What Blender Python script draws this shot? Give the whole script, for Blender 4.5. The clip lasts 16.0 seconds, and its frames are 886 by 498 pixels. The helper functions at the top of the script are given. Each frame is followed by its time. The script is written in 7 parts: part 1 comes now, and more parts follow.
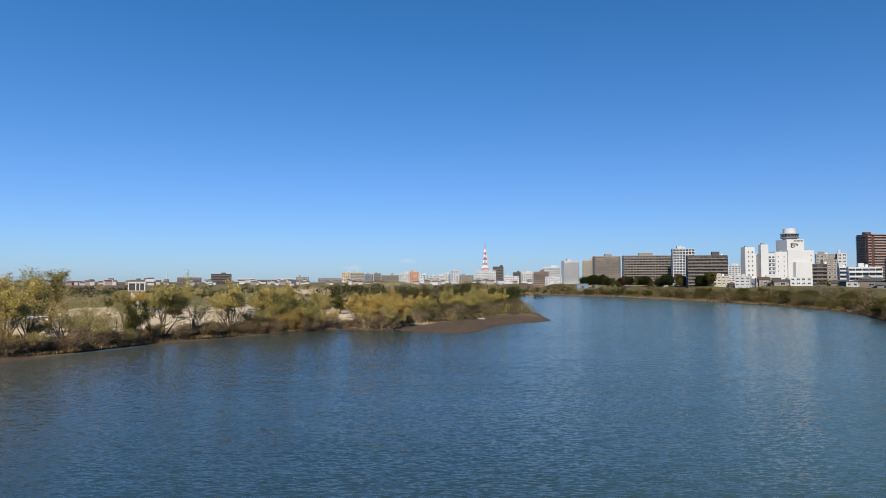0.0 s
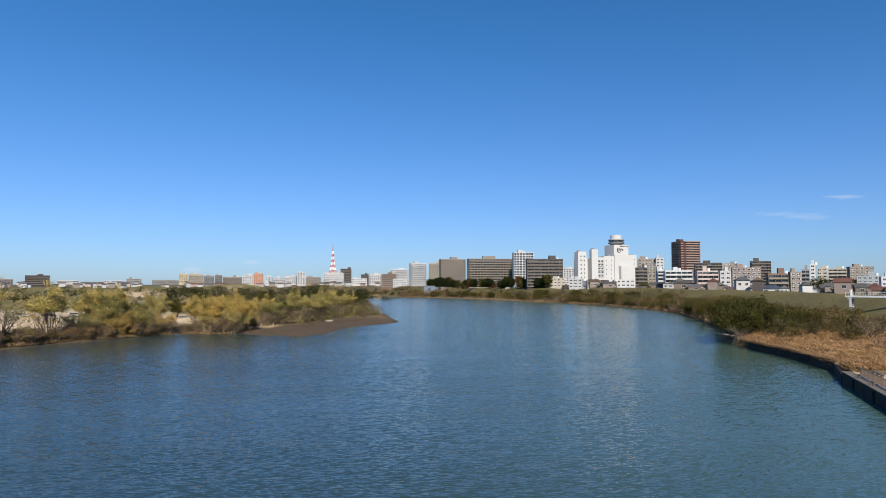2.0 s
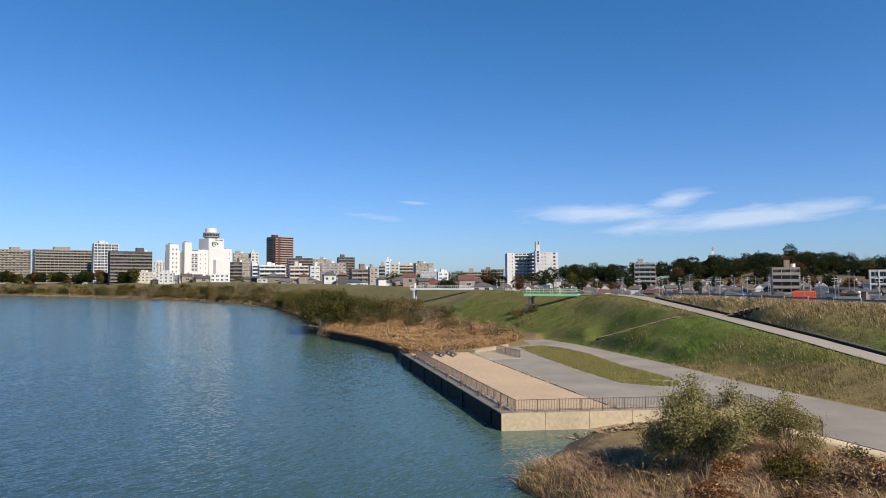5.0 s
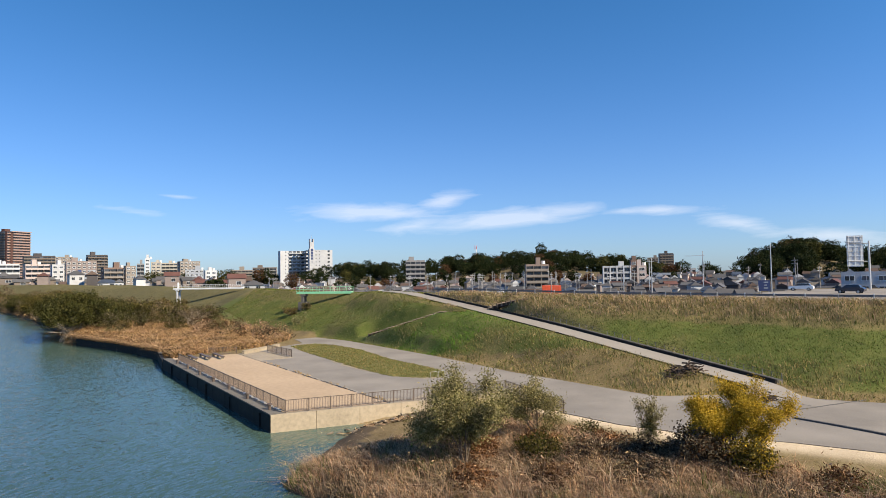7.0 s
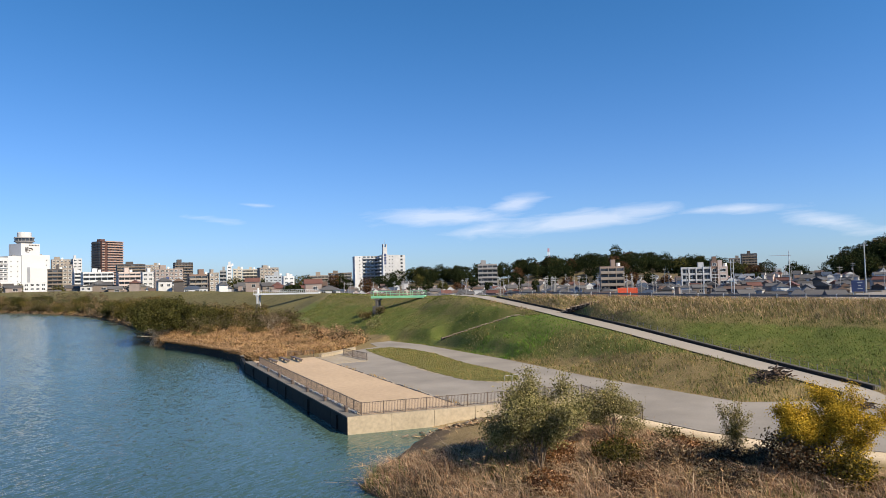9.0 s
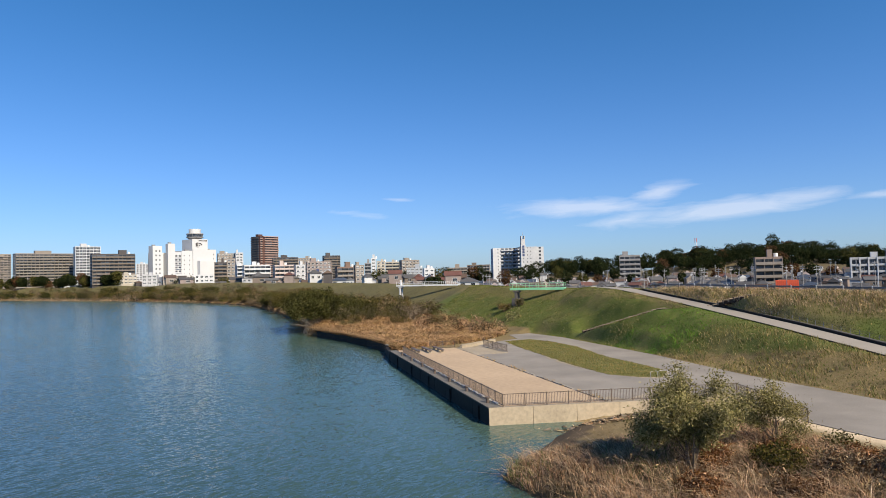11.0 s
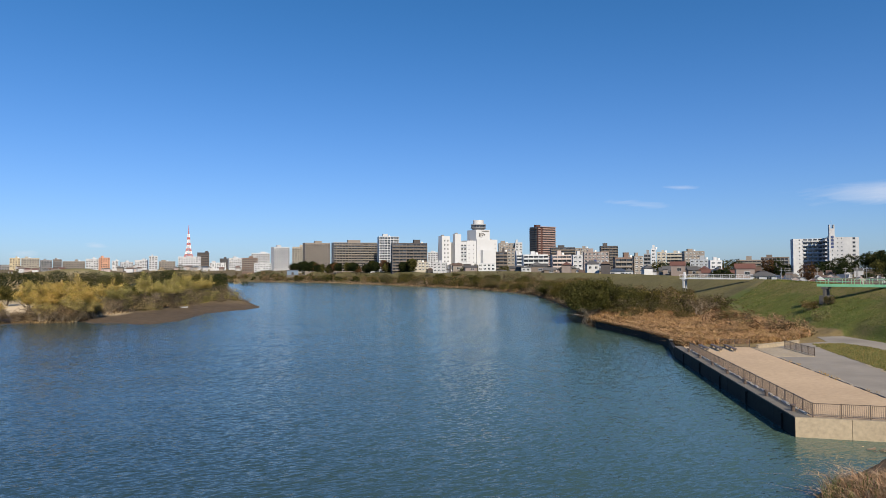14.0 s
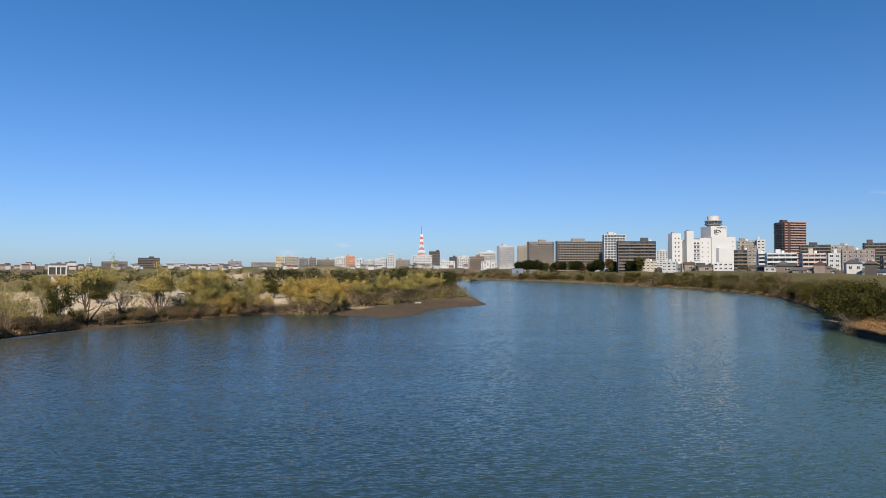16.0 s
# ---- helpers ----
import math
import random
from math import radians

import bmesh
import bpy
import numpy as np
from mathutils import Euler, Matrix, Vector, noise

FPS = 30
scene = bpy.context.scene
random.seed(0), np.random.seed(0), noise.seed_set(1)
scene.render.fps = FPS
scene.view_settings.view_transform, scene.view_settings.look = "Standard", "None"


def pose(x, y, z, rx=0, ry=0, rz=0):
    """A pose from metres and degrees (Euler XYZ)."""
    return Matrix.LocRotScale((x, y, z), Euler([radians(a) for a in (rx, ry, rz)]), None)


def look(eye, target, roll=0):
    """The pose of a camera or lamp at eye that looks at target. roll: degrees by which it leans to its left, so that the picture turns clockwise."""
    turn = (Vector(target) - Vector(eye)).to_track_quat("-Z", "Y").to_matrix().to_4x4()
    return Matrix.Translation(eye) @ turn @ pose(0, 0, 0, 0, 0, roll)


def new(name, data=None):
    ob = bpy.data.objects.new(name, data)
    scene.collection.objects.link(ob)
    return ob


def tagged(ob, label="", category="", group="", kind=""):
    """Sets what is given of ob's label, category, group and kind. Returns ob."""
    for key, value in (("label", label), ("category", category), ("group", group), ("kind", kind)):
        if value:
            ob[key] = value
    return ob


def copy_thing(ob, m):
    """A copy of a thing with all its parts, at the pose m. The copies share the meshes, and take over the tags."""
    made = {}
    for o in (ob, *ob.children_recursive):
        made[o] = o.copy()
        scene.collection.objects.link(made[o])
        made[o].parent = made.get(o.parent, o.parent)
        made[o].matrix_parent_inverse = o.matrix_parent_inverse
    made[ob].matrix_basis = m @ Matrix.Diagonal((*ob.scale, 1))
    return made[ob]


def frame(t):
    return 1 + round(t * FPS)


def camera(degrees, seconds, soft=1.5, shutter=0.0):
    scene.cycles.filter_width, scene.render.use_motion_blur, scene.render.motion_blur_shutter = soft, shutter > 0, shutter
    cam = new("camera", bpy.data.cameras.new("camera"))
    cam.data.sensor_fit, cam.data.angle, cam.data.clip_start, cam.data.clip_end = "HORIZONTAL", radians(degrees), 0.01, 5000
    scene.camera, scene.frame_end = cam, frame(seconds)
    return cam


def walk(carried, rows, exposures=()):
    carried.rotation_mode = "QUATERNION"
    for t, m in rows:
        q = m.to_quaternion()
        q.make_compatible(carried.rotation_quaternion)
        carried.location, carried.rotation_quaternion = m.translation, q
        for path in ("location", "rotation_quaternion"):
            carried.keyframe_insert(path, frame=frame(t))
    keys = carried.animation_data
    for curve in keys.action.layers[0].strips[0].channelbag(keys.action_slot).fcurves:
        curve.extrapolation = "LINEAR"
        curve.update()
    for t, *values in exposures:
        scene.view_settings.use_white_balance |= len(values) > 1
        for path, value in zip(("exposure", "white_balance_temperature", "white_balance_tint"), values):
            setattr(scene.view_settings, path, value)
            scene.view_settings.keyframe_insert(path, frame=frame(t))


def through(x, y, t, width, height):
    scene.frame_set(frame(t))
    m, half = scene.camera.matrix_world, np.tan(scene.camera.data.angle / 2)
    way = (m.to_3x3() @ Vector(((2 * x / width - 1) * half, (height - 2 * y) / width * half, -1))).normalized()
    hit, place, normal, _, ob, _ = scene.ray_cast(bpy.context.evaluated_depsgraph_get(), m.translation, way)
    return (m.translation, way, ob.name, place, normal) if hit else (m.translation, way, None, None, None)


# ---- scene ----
cam = camera(66.15, 16.0, soft=0.85)
EYE = 13.0
# seconds, sway of the eye in metres, yaw, pitch, roll
ROWS = [
    (0.0, 0.04, 0.44, 0.17, 0.00, 3.00, 0.00),
    (0.5, 0.01, 0.42, 0.15, -2.90, 3.26, -0.07),
    (1.0, -0.07, 0.41, 0.10, -5.63, 3.37, -0.11),
    (1.5, -0.16, 0.44, 0.03, -8.88, 3.44, 0.00),
    (2.0, -0.32, 0.51, -0.05, -12.76, 3.19, 0.07),
    (2.5, -0.38, 0.44, -0.01, -17.10, 3.10, -0.06),
    (3.0, -0.33, 0.24, -0.02, -21.28, 3.13, 0.03),
    (3.5, -0.24, 0.07, 0.02, -26.19, 2.92, 0.06),
    (4.0, -0.18, -0.08, 0.05, -32.00, 2.85, -0.35),
    (4.5, -0.11, -0.24, 0.04, -38.22, 2.96, 0.16),
    (5.0, 0.00, -0.43, 0.05, -45.86, 2.61, 0.27),
    (5.2, 0.05, -0.48, 0.02, -48.06, 2.67, 0.52),
    (7.3, 0.25, -0.57, -0.01, -65.38, 2.40, 0.92),
    (7.5, 0.24, -0.56, -0.00, -65.20, 2.75, 0.98),
    (8.0, 0.26, -0.56, -0.02, -63.36, 2.91, 0.90),
    (8.5, 0.29, -0.55, -0.03, -61.22, 2.89, 1.00),
    (9.0, 0.31, -0.51, -0.05, -58.65, 2.68, 1.39),
    (9.2, 0.31, -0.50, -0.05, -57.55, 2.66, 1.36),
    (11.5, 0.37, -0.11, -0.05, -43.25, 2.08, 1.38),
    (12.0, 0.27, 0.01, -0.05, -38.95, 1.91, 1.18),
    (12.5, 0.15, -0.00, -0.02, -34.93, 2.00, 0.83),
    (13.0, 0.04, 0.03, -0.06, -31.24, 1.97, 0.49),
    (13.5, -0.05, 0.14, -0.09, -27.72, 1.96, 0.41),
    (14.0, -0.11, 0.22, -0.08, -24.06, 1.81, 0.29),
    (14.5, -0.16, 0.31, -0.03, -19.85, 1.67, 0.30),
    (15.0, -0.16, 0.33, -0.03, -15.04, 1.59, 0.19),
    (15.5, -0.12, 0.33, 0.00, -9.94, 1.56, -0.10),
    (16.0, -0.09, 0.34, 0.01, -5.35, 1.72, -0.08),
]
walk(cam, [(t, pose(x, y, EYE + z, 0, 0, yaw) @ pose(0, 0, 0, pitch) @ pose(0, 0, 0, 0, roll) @ pose(0, 0, 0, 90))
           for t, x, y, z, yaw, pitch, roll in ROWS],
     [(0.0, 0.43, 6550, 10), (2.5, 0.54, 6600, 10), (4.0, 0.61, 6650, 10), (5.0, 0.7, 6750, 10), (7.5, 0.9, 7000, 11), (9.0, 0.86, 6950, 11), (12.5, 0.63, 6750, 11), (16.0, 0.45, 6750, 11)])

# ---- light ----
SUN_AZ, SUN_EL = 190.0, 35.0
world = bpy.data.worlds.new("sky")
scene.world = world
world.use_nodes = True


def build_sky():
    nt = world.node_tree
    nt.nodes.clear()
    N, L = nt.nodes.new, nt.links.new
    out, bg, sky = N("ShaderNodeOutputWorld"), N("ShaderNodeBackground"), N("ShaderNodeTexSky")
    sky.sky_type, sky.sun_disc = "NISHITA", False
    sky.sun_elevation, sky.sun_rotation = radians(SUN_EL), radians(SUN_AZ)
    sky.altitude, sky.air_density, sky.dust_density, sky.ozone_density = 20, 1.0, 0.35, 1.5
    tc = N("ShaderNodeTexCoord")
    sep = N("ShaderNodeSeparateXYZ")
    L(tc.outputs["Generated"], sep.inputs[0])

    def m(op, a, b=None, c=None):
        n = N("ShaderNodeMath")
        n.operation = op
        for k, v in enumerate((a, b, c)):
            if v is None:
                continue
            if isinstance(v, (int, float)):
                n.inputs[k].default_value = v
            else:
                L(v, n.inputs[k])
        return n.outputs[0]
    az = m("MULTIPLY", m("ARCTAN2", sep.outputs[0], sep.outputs[1]), 57.2958)
    el = m("MULTIPLY", m("ARCSINE", sep.outputs[2]), 57.2958)
    comb = N("ShaderNodeCombineXYZ")
    L(m("ADD", m("MULTIPLY", az, 0.2), m("MULTIPLY", el, -0.3)), comb.inputs[0])
    L(m("MULTIPLY", el, 1.1), comb.inputs[1])
    noi = N("ShaderNodeTexNoise")
    noi.inputs["Scale"].default_value, noi.inputs["Detail"].default_value = 1.3, 7.0
    noi.inputs["Roughness"].default_value, noi.inputs["Distortion"].default_value = 0.62, 0.5
    L(comb.outputs[0], noi.inputs["Vector"])
    mass = None
    # cirrus streaks: azimuth, elevation, half width, half height, slope
    for a0, e0, wa, we, k, s in CLOUDS:
        da = m("DIVIDE", m("SUBTRACT", az, a0), wa)
        de = m("DIVIDE", m("SUBTRACT", m("SUBTRACT", el, e0), m("MULTIPLY", m("SUBTRACT", az, a0), k)), we)
        r = m("SQRT", m("ADD", m("MULTIPLY", da, da), m("MULTIPLY", de, de)))
        v = m("MULTIPLY", m("SUBTRACT", 1.0, r), s)
        mass = v if mass is None else m("MAXIMUM", mass, v)
    amount = m("MULTIPLY", m("SUBTRACT", m("ADD", m("MULTIPLY", mass, 1.25), m("MULTIPLY", noi.outputs[0], 1.5)), 1.05), 0.55)
    clamp = N("ShaderNodeClamp")
    L(amount, clamp.inputs[0])
    clamp.inputs["Max"].default_value = 0.5
    mix = N("ShaderNodeMix")
    mix.data_type = "RGBA"
    L(clamp.outputs[0], mix.inputs["Factor"])
    tint = N("ShaderNodeMix")
    tint.data_type, tint.blend_type = "RGBA", "MULTIPLY"
    tint.inputs["Factor"].default_value = 1.0
    L(sky.outputs[0], tint.inputs["A"])
    high = N("ShaderNodeMapRange")
    high.interpolation_type = "SMOOTHSTEP"
    high.inputs["From Min"].default_value, high.inputs["From Max"].default_value = -2.0, 26.0
    L(el, high.inputs["Value"])
    tone = N("ShaderNodeMix")
    tone.data_type = "RGBA"
    tone.inputs["A"].default_value, tone.inputs["B"].default_value = (0.46, 0.665, 1.15, 1), (0.235, 0.68, 1.1, 1)
    L(high.outputs[0], tone.inputs["Factor"])
    # the sky is deepest a quarter turn from the sun and pales to both sides
    d = m("DIVIDE", m("SUBTRACT", az, 36.0), 65.0)
    pale = m("ADD", 1.0, m("MULTIPLY", m("MINIMUM", m("MULTIPLY", d, d), 1.2), 0.25))
    side = N("ShaderNodeVectorMath")
    side.operation = "SCALE"
    L(tone.outputs["Result"], side.inputs[0])
    L(pale, side.inputs["Scale"])
    L(side.outputs[0], tint.inputs["B"])
    L(tint.outputs["Result"], mix.inputs["A"])
    mix.inputs["B"].default_value = (7.6, 8.2, 9.4, 1)
    L(mix.outputs["Result"], bg.inputs[0])
    bg.inputs[1].default_value = 0.068
    L(bg.outputs[0], out.inputs[0])


CLOUDS = [(58.5, 5.4, 8.8, 1.15, -0.01, 1.2), (64.8, 6.3, 3.8, 1.25, 0.24, 1.0), (70.0, 4.7, 11.5, 1.2, 0.08, 1.3), (62.5, 4.3, 5.5, 1.0, 0.12, 0.9),
          (82.0, 5.0, 7.0, 0.6, -0.01, 0.95), (88.5, 3.6, 5.0, 1.1, -0.25, 0.9), (95.0, 2.4, 7.0, 1.1, -0.1, 0.95), (43.5, 6.5, 2.4, 0.3, -0.06, 0.6), (40.5, 5.2, 4.5, 0.5, -0.12, 0.6),
          (-3.0, 2.0, 1.3, 0.3, 0.0, 0.65), (-7.5, 1.4, 1.6, 0.35, 0.0, 0.6)]
build_sky()
sun = new("sun", bpy.data.lights.new("sun", "SUN"))
sun.data.energy, sun.data.angle, sun.data.color = 5.0, radians(0.53), (1.0, 0.885, 0.7)
sa, se = radians(SUN_AZ), radians(SUN_EL)
sun.matrix_world = look((0, 0, 60), (-60 * math.sin(sa) * math.cos(se), -60 * math.cos(sa) * math.cos(se), 60 - 60 * math.sin(se)))

# ---- materials ----
def nodes_of(name):
    m = bpy.data.materials.new(name)
    m.use_nodes = True
    return m, m.node_tree, m.node_tree.nodes.new, m.node_tree.links.new, m.node_tree.nodes["Principled BSDF"]


def noise_node(N, L, vec, scale, detail=4.0, rough=0.55):
    n = N("ShaderNodeTexNoise")
    n.inputs["Scale"].default_value, n.inputs["Detail"].default_value, n.inputs["Roughness"].default_value = scale, detail, rough
    L(vec, n.inputs["Vector"])
    return n.outputs["Fac"]


def ramp_node(N, L, fac, stops):
    r = N("ShaderNodeValToRGB")
    e = r.color_ramp.elements
    while len(e) < len(stops):
        e.new(0.5)
    for k, (p, c) in enumerate(stops):
        e[k].position, e[k].color = p, (*c, 1)
    L(fac, r.inputs[0])
    return r.outputs[0]


def mix_node(N, L, fac, a, b, mode="MIX"):
    n = N("ShaderNodeMix")
    n.data_type, n.blend_type = "RGBA", mode
    for key, v in (("Factor", fac), ("A", a), ("B", b)):
        if isinstance(v, (int, float)):
            n.inputs[key].default_value = v
        elif isinstance(v, tuple):
            n.inputs[key].default_value = (*v, 1)
        else:
            L(v, n.inputs[key])
    return n.outputs["Result"]


def bump_node(N, L, height, strength, dist, bsdf):
    b = N("ShaderNodeBump")
    b.inputs["Strength"].default_value, b.inputs["Distance"].default_value = strength, dist
    L(height, b.inputs["Height"])
    L(b.outputs[0], bsdf.inputs["Normal"])


def scaled(c, k):
    return tuple(min(1.0, v * k) for v in c)


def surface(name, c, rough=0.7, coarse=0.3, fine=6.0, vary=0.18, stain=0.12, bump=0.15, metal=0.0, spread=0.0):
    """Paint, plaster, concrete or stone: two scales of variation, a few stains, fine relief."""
    m, nt, N, L, b = nodes_of(name)
    pos = N("ShaderNodeNewGeometry").outputs["Position"]
    n1, n2 = noise_node(N, L, pos, coarse), noise_node(N, L, pos, fine, 6)
    col = ramp_node(N, L, n1, [(0.25, scaled(c, 1 - vary)), (0.75, scaled(c, 1 + vary * 0.6))])
    col = mix_node(N, L, stain * 2, col, ramp_node(N, L, n2, [(0.3, scaled(c, 0.55)), (0.65, scaled(c, 1.08))]))
    if spread:
        rnd = N("ShaderNodeObjectInfo").outputs["Random"]
        col = mix_node(N, L, 1.0, col, ramp_node(N, L, rnd, [(0.0, (1 - spread,) * 3), (1.0, (1.0,) * 3)]), "MULTIPLY")
    L(col, b.inputs["Base Color"])
    b.inputs["Roughness"].default_value, b.inputs["Metallic"].default_value = rough, metal
    b.inputs["Specular IOR Level"].default_value = 0.2 if rough > 0.55 else 0.5
    bump_node(N, L, n2, bump, 0.02, b)
    return m


def leaf_mat(name, stops, rough=0.7, gloss=0.06, through=0.25, clumps=0.45):
    m, nt, N, L, b = nodes_of(name)
    rnd = N("ShaderNodeNewGeometry").outputs["Random Per Island"]
    col = ramp_node(N, L, rnd, stops)
    own = N("ShaderNodeObjectInfo").outputs["Random"]
    col = mix_node(N, L, 1.0, col, ramp_node(N, L, own, [(0.0, (0.62, 0.68, 0.7)), (0.5, (1.0, 1.0, 1.0)), (1.0, (1.15, 0.98, 0.8))]), "MULTIPLY")
    pos = N("ShaderNodeNewGeometry").outputs["Position"]
    clump = noise_node(N, L, pos, clumps, 3, 0.6)
    col = mix_node(N, L, 1.0, col, ramp_node(N, L, clump, [(0.32, (0.5, 0.5, 0.52)), (0.5, (0.92, 0.92, 0.92)), (0.68, (1.22, 1.18, 1.08))]), "MULTIPLY")
    L(col, b.inputs["Base Color"])
    b.inputs["Roughness"].default_value = rough
    b.inputs["Specular IOR Level"].default_value = gloss
    tr = N("ShaderNodeBsdfTranslucent")
    L(col, tr.inputs[0])
    mixs = N("ShaderNodeMixShader")
    mixs.inputs[0].default_value = through
    L(b.outputs[0], mixs.inputs[1])
    L(tr.outputs[0], mixs.inputs[2])
    L(mixs.outputs[0], nt.nodes["Material Output"].inputs[0])
    return m


def ground_mat(name="ground_cover", even=None):
    m, nt, N, L, b = nodes_of(name)
    pos = N("ShaderNodeNewGeometry").outputs["Position"]
    att = N("ShaderNodeAttribute")
    att.attribute_name = "cover"
    sep = N("ShaderNodeSeparateColor")
    if even:
        sep.inputs[0].default_value = (*even, 1)
    else:
        L(att.outputs["Color"], sep.inputs[0])
    big, mid, fine = noise_node(N, L, pos, 0.05, 5), noise_node(N, L, pos, 0.5, 6, 0.65), noise_node(N, L, pos, 5.0, 5, 0.7)
    green = mix_node(N, L, 0.55, ramp_node(N, L, mid, [(0.3, (0.04, 0.07, 0.013)), (0.5, (0.072, 0.108, 0.022)), (0.72, (0.14, 0.13, 0.045))]),
                     ramp_node(N, L, fine, [(0.3, (0.06, 0.08, 0.017)), (0.7, (0.17, 0.175, 0.055))]))
    dry = mix_node(N, L, 0.5, ramp_node(N, L, mid, [(0.3, (0.13, 0.095, 0.045)), (0.7, (0.27, 0.2, 0.1))]),
                   ramp_node(N, L, fine, [(0.3, (0.09, 0.065, 0.03)), (0.7, (0.3, 0.22, 0.12))]))
    sand = mix_node(N, L, 0.4, ramp_node(N, L, mid, [(0.3, (0.5, 0.405, 0.28)), (0.7, (0.68, 0.56, 0.4))]),
                    ramp_node(N, L, fine, [(0.3, (0.38, 0.3, 0.2)), (0.7, (0.62, 0.51, 0.37))]))
    mud = ramp_node(N, L, mid, [(0.3, (0.05, 0.037, 0.026)), (0.7, (0.1, 0.075, 0.055))])
    col = mix_node(N, L, sep.outputs[0], mud, green)
    col = mix_node(N, L, sep.outputs[1], col, dry)
    col = mix_node(N, L, sep.outputs[2], col, sand)
    col = mix_node(N, L, 0.5, col, mix_node(N, L, 1.0, col, ramp_node(N, L, big, [(0.3, (0.75, 0.75, 0.75)), (0.7, (1.2, 1.15, 1.05))]), "MULTIPLY"))
    L(col, b.inputs["Base Color"])
    b.inputs["Roughness"].default_value = 0.95
    b.inputs["Specular IOR Level"].default_value = 0.15
    bump_node(N, L, fine, 0.8, 0.12, b)
    return m


def water_mat():
    """River water: wind ripples at three sizes tilt the mirror, gusts roughen and calm it in long bands."""
    m, nt, N, L, b = nodes_of("river_water")
    pos = N("ShaderNodeNewGeometry").outputs["Position"]
    calm = N("ShaderNodeMapping")
    calm.inputs["Scale"].default_value = (0.012, 0.05, 1.0)
    calm.inputs["Rotation"].default_value = (0, 0, radians(-12))
    L(pos, calm.inputs[0])
    gust = noise_node(N, L, calm.outputs[0], 1.0, 3, 0.6)

    def vec(op, a, b_):
        n = N("ShaderNodeVectorMath")
        n.operation = op
        for k, v in enumerate((a, b_)):
            if isinstance(v, tuple):
                n.inputs[k].default_value = v
            else:
                L(v, n.inputs[k])
        return n.outputs[0]
    tilt = None
    # turn of the wave fronts, waves a metre along and across, steepness
    for turn, sx, sy, k in ((22, 0.4, 1.1, 0.1), (33, 1.1, 3.4, 0.46), (8, 2.6, 7.5, 0.52)):
        mp = N("ShaderNodeMapping")
        mp.inputs["Scale"].default_value = (sx, sy, 1.0)
        mp.inputs["Rotation"].default_value = (0, 0, radians(turn))
        L(pos, mp.inputs[0])
        tex = N("ShaderNodeTexNoise")
        tex.inputs["Scale"].default_value, tex.inputs["Detail"].default_value = 1.0, 2.0
        L(mp.outputs[0], tex.inputs["Vector"])
        t = vec("MULTIPLY", vec("SUBTRACT", tex.outputs["Color"], (0.5, 0.5, 0.5)), (k * 0.6, k, 0.0))
        tilt = t if tilt is None else vec("ADD", tilt, t)
    force = ramp_node(N, L, gust, [(0.36, (0.85, 0.85, 0.85)), (0.56, (1.25, 1.25, 1.25))])
    normal = vec("NORMALIZE", vec("ADD", vec("MULTIPLY", tilt, force), (0.0, 0.0, 1.0)), (0.0, 0.0, 0.0))
    L(normal, b.inputs["Normal"])
    # body colour goes from dark on the far side to paler green by the quay
    silt, across = noise_node(N, L, pos, 0.02, 3), N("ShaderNodeSeparateXYZ")
    L(pos, across.inputs[0])
    quayward = N("ShaderNodeMapRange")
    quayward.inputs["From Min"].default_value, quayward.inputs["From Max"].default_value = 2.0, 54.0
    L(across.outputs[0], quayward.inputs["Value"])
    deep = ramp_node(N, L, silt, [(0.3, (0.02, 0.038, 0.038)), (0.7, (0.028, 0.048, 0.043))])
    green = ramp_node(N, L, silt, [(0.3, (0.048, 0.092, 0.077)), (0.7, (0.06, 0.104, 0.084))])
    # greyer and paler along the far bank: reflected low sky and trees, painted in
    bank_sheen = N("ShaderNodeMapRange")
    bank_sheen.inputs["From Min"].default_value, bank_sheen.inputs["From Max"].default_value = -26.0, -62.0
    L(across.outputs[0], bank_sheen.inputs["Value"])
    mud = ramp_node(N, L, silt, [(0.3, (0.055, 0.064, 0.06)), (0.7, (0.072, 0.08, 0.072))])
    L(mix_node(N, L, bank_sheen.outputs[0], mix_node(N, L, quayward.outputs[0], deep, green), mud), b.inputs["Base Color"])
    b.inputs["Roughness"].default_value, b.inputs["IOR"].default_value = 0.15, 1.33
    b.inputs["Specular IOR Level"].default_value = 0.37
    return m


def glass_mat(name, c):
    m, nt, N, L, b = nodes_of(name)
    rnd = N("ShaderNodeObjectInfo").outputs["Random"]
    L(ramp_node(N, L, rnd, [(0.0, scaled(c, 0.5)), (0.6, c), (1.0, scaled(c, 2.5))]), b.inputs["Base Color"])
    b.inputs["Roughness"].default_value, b.inputs["IOR"].default_value = 0.12, 1.5
    return m


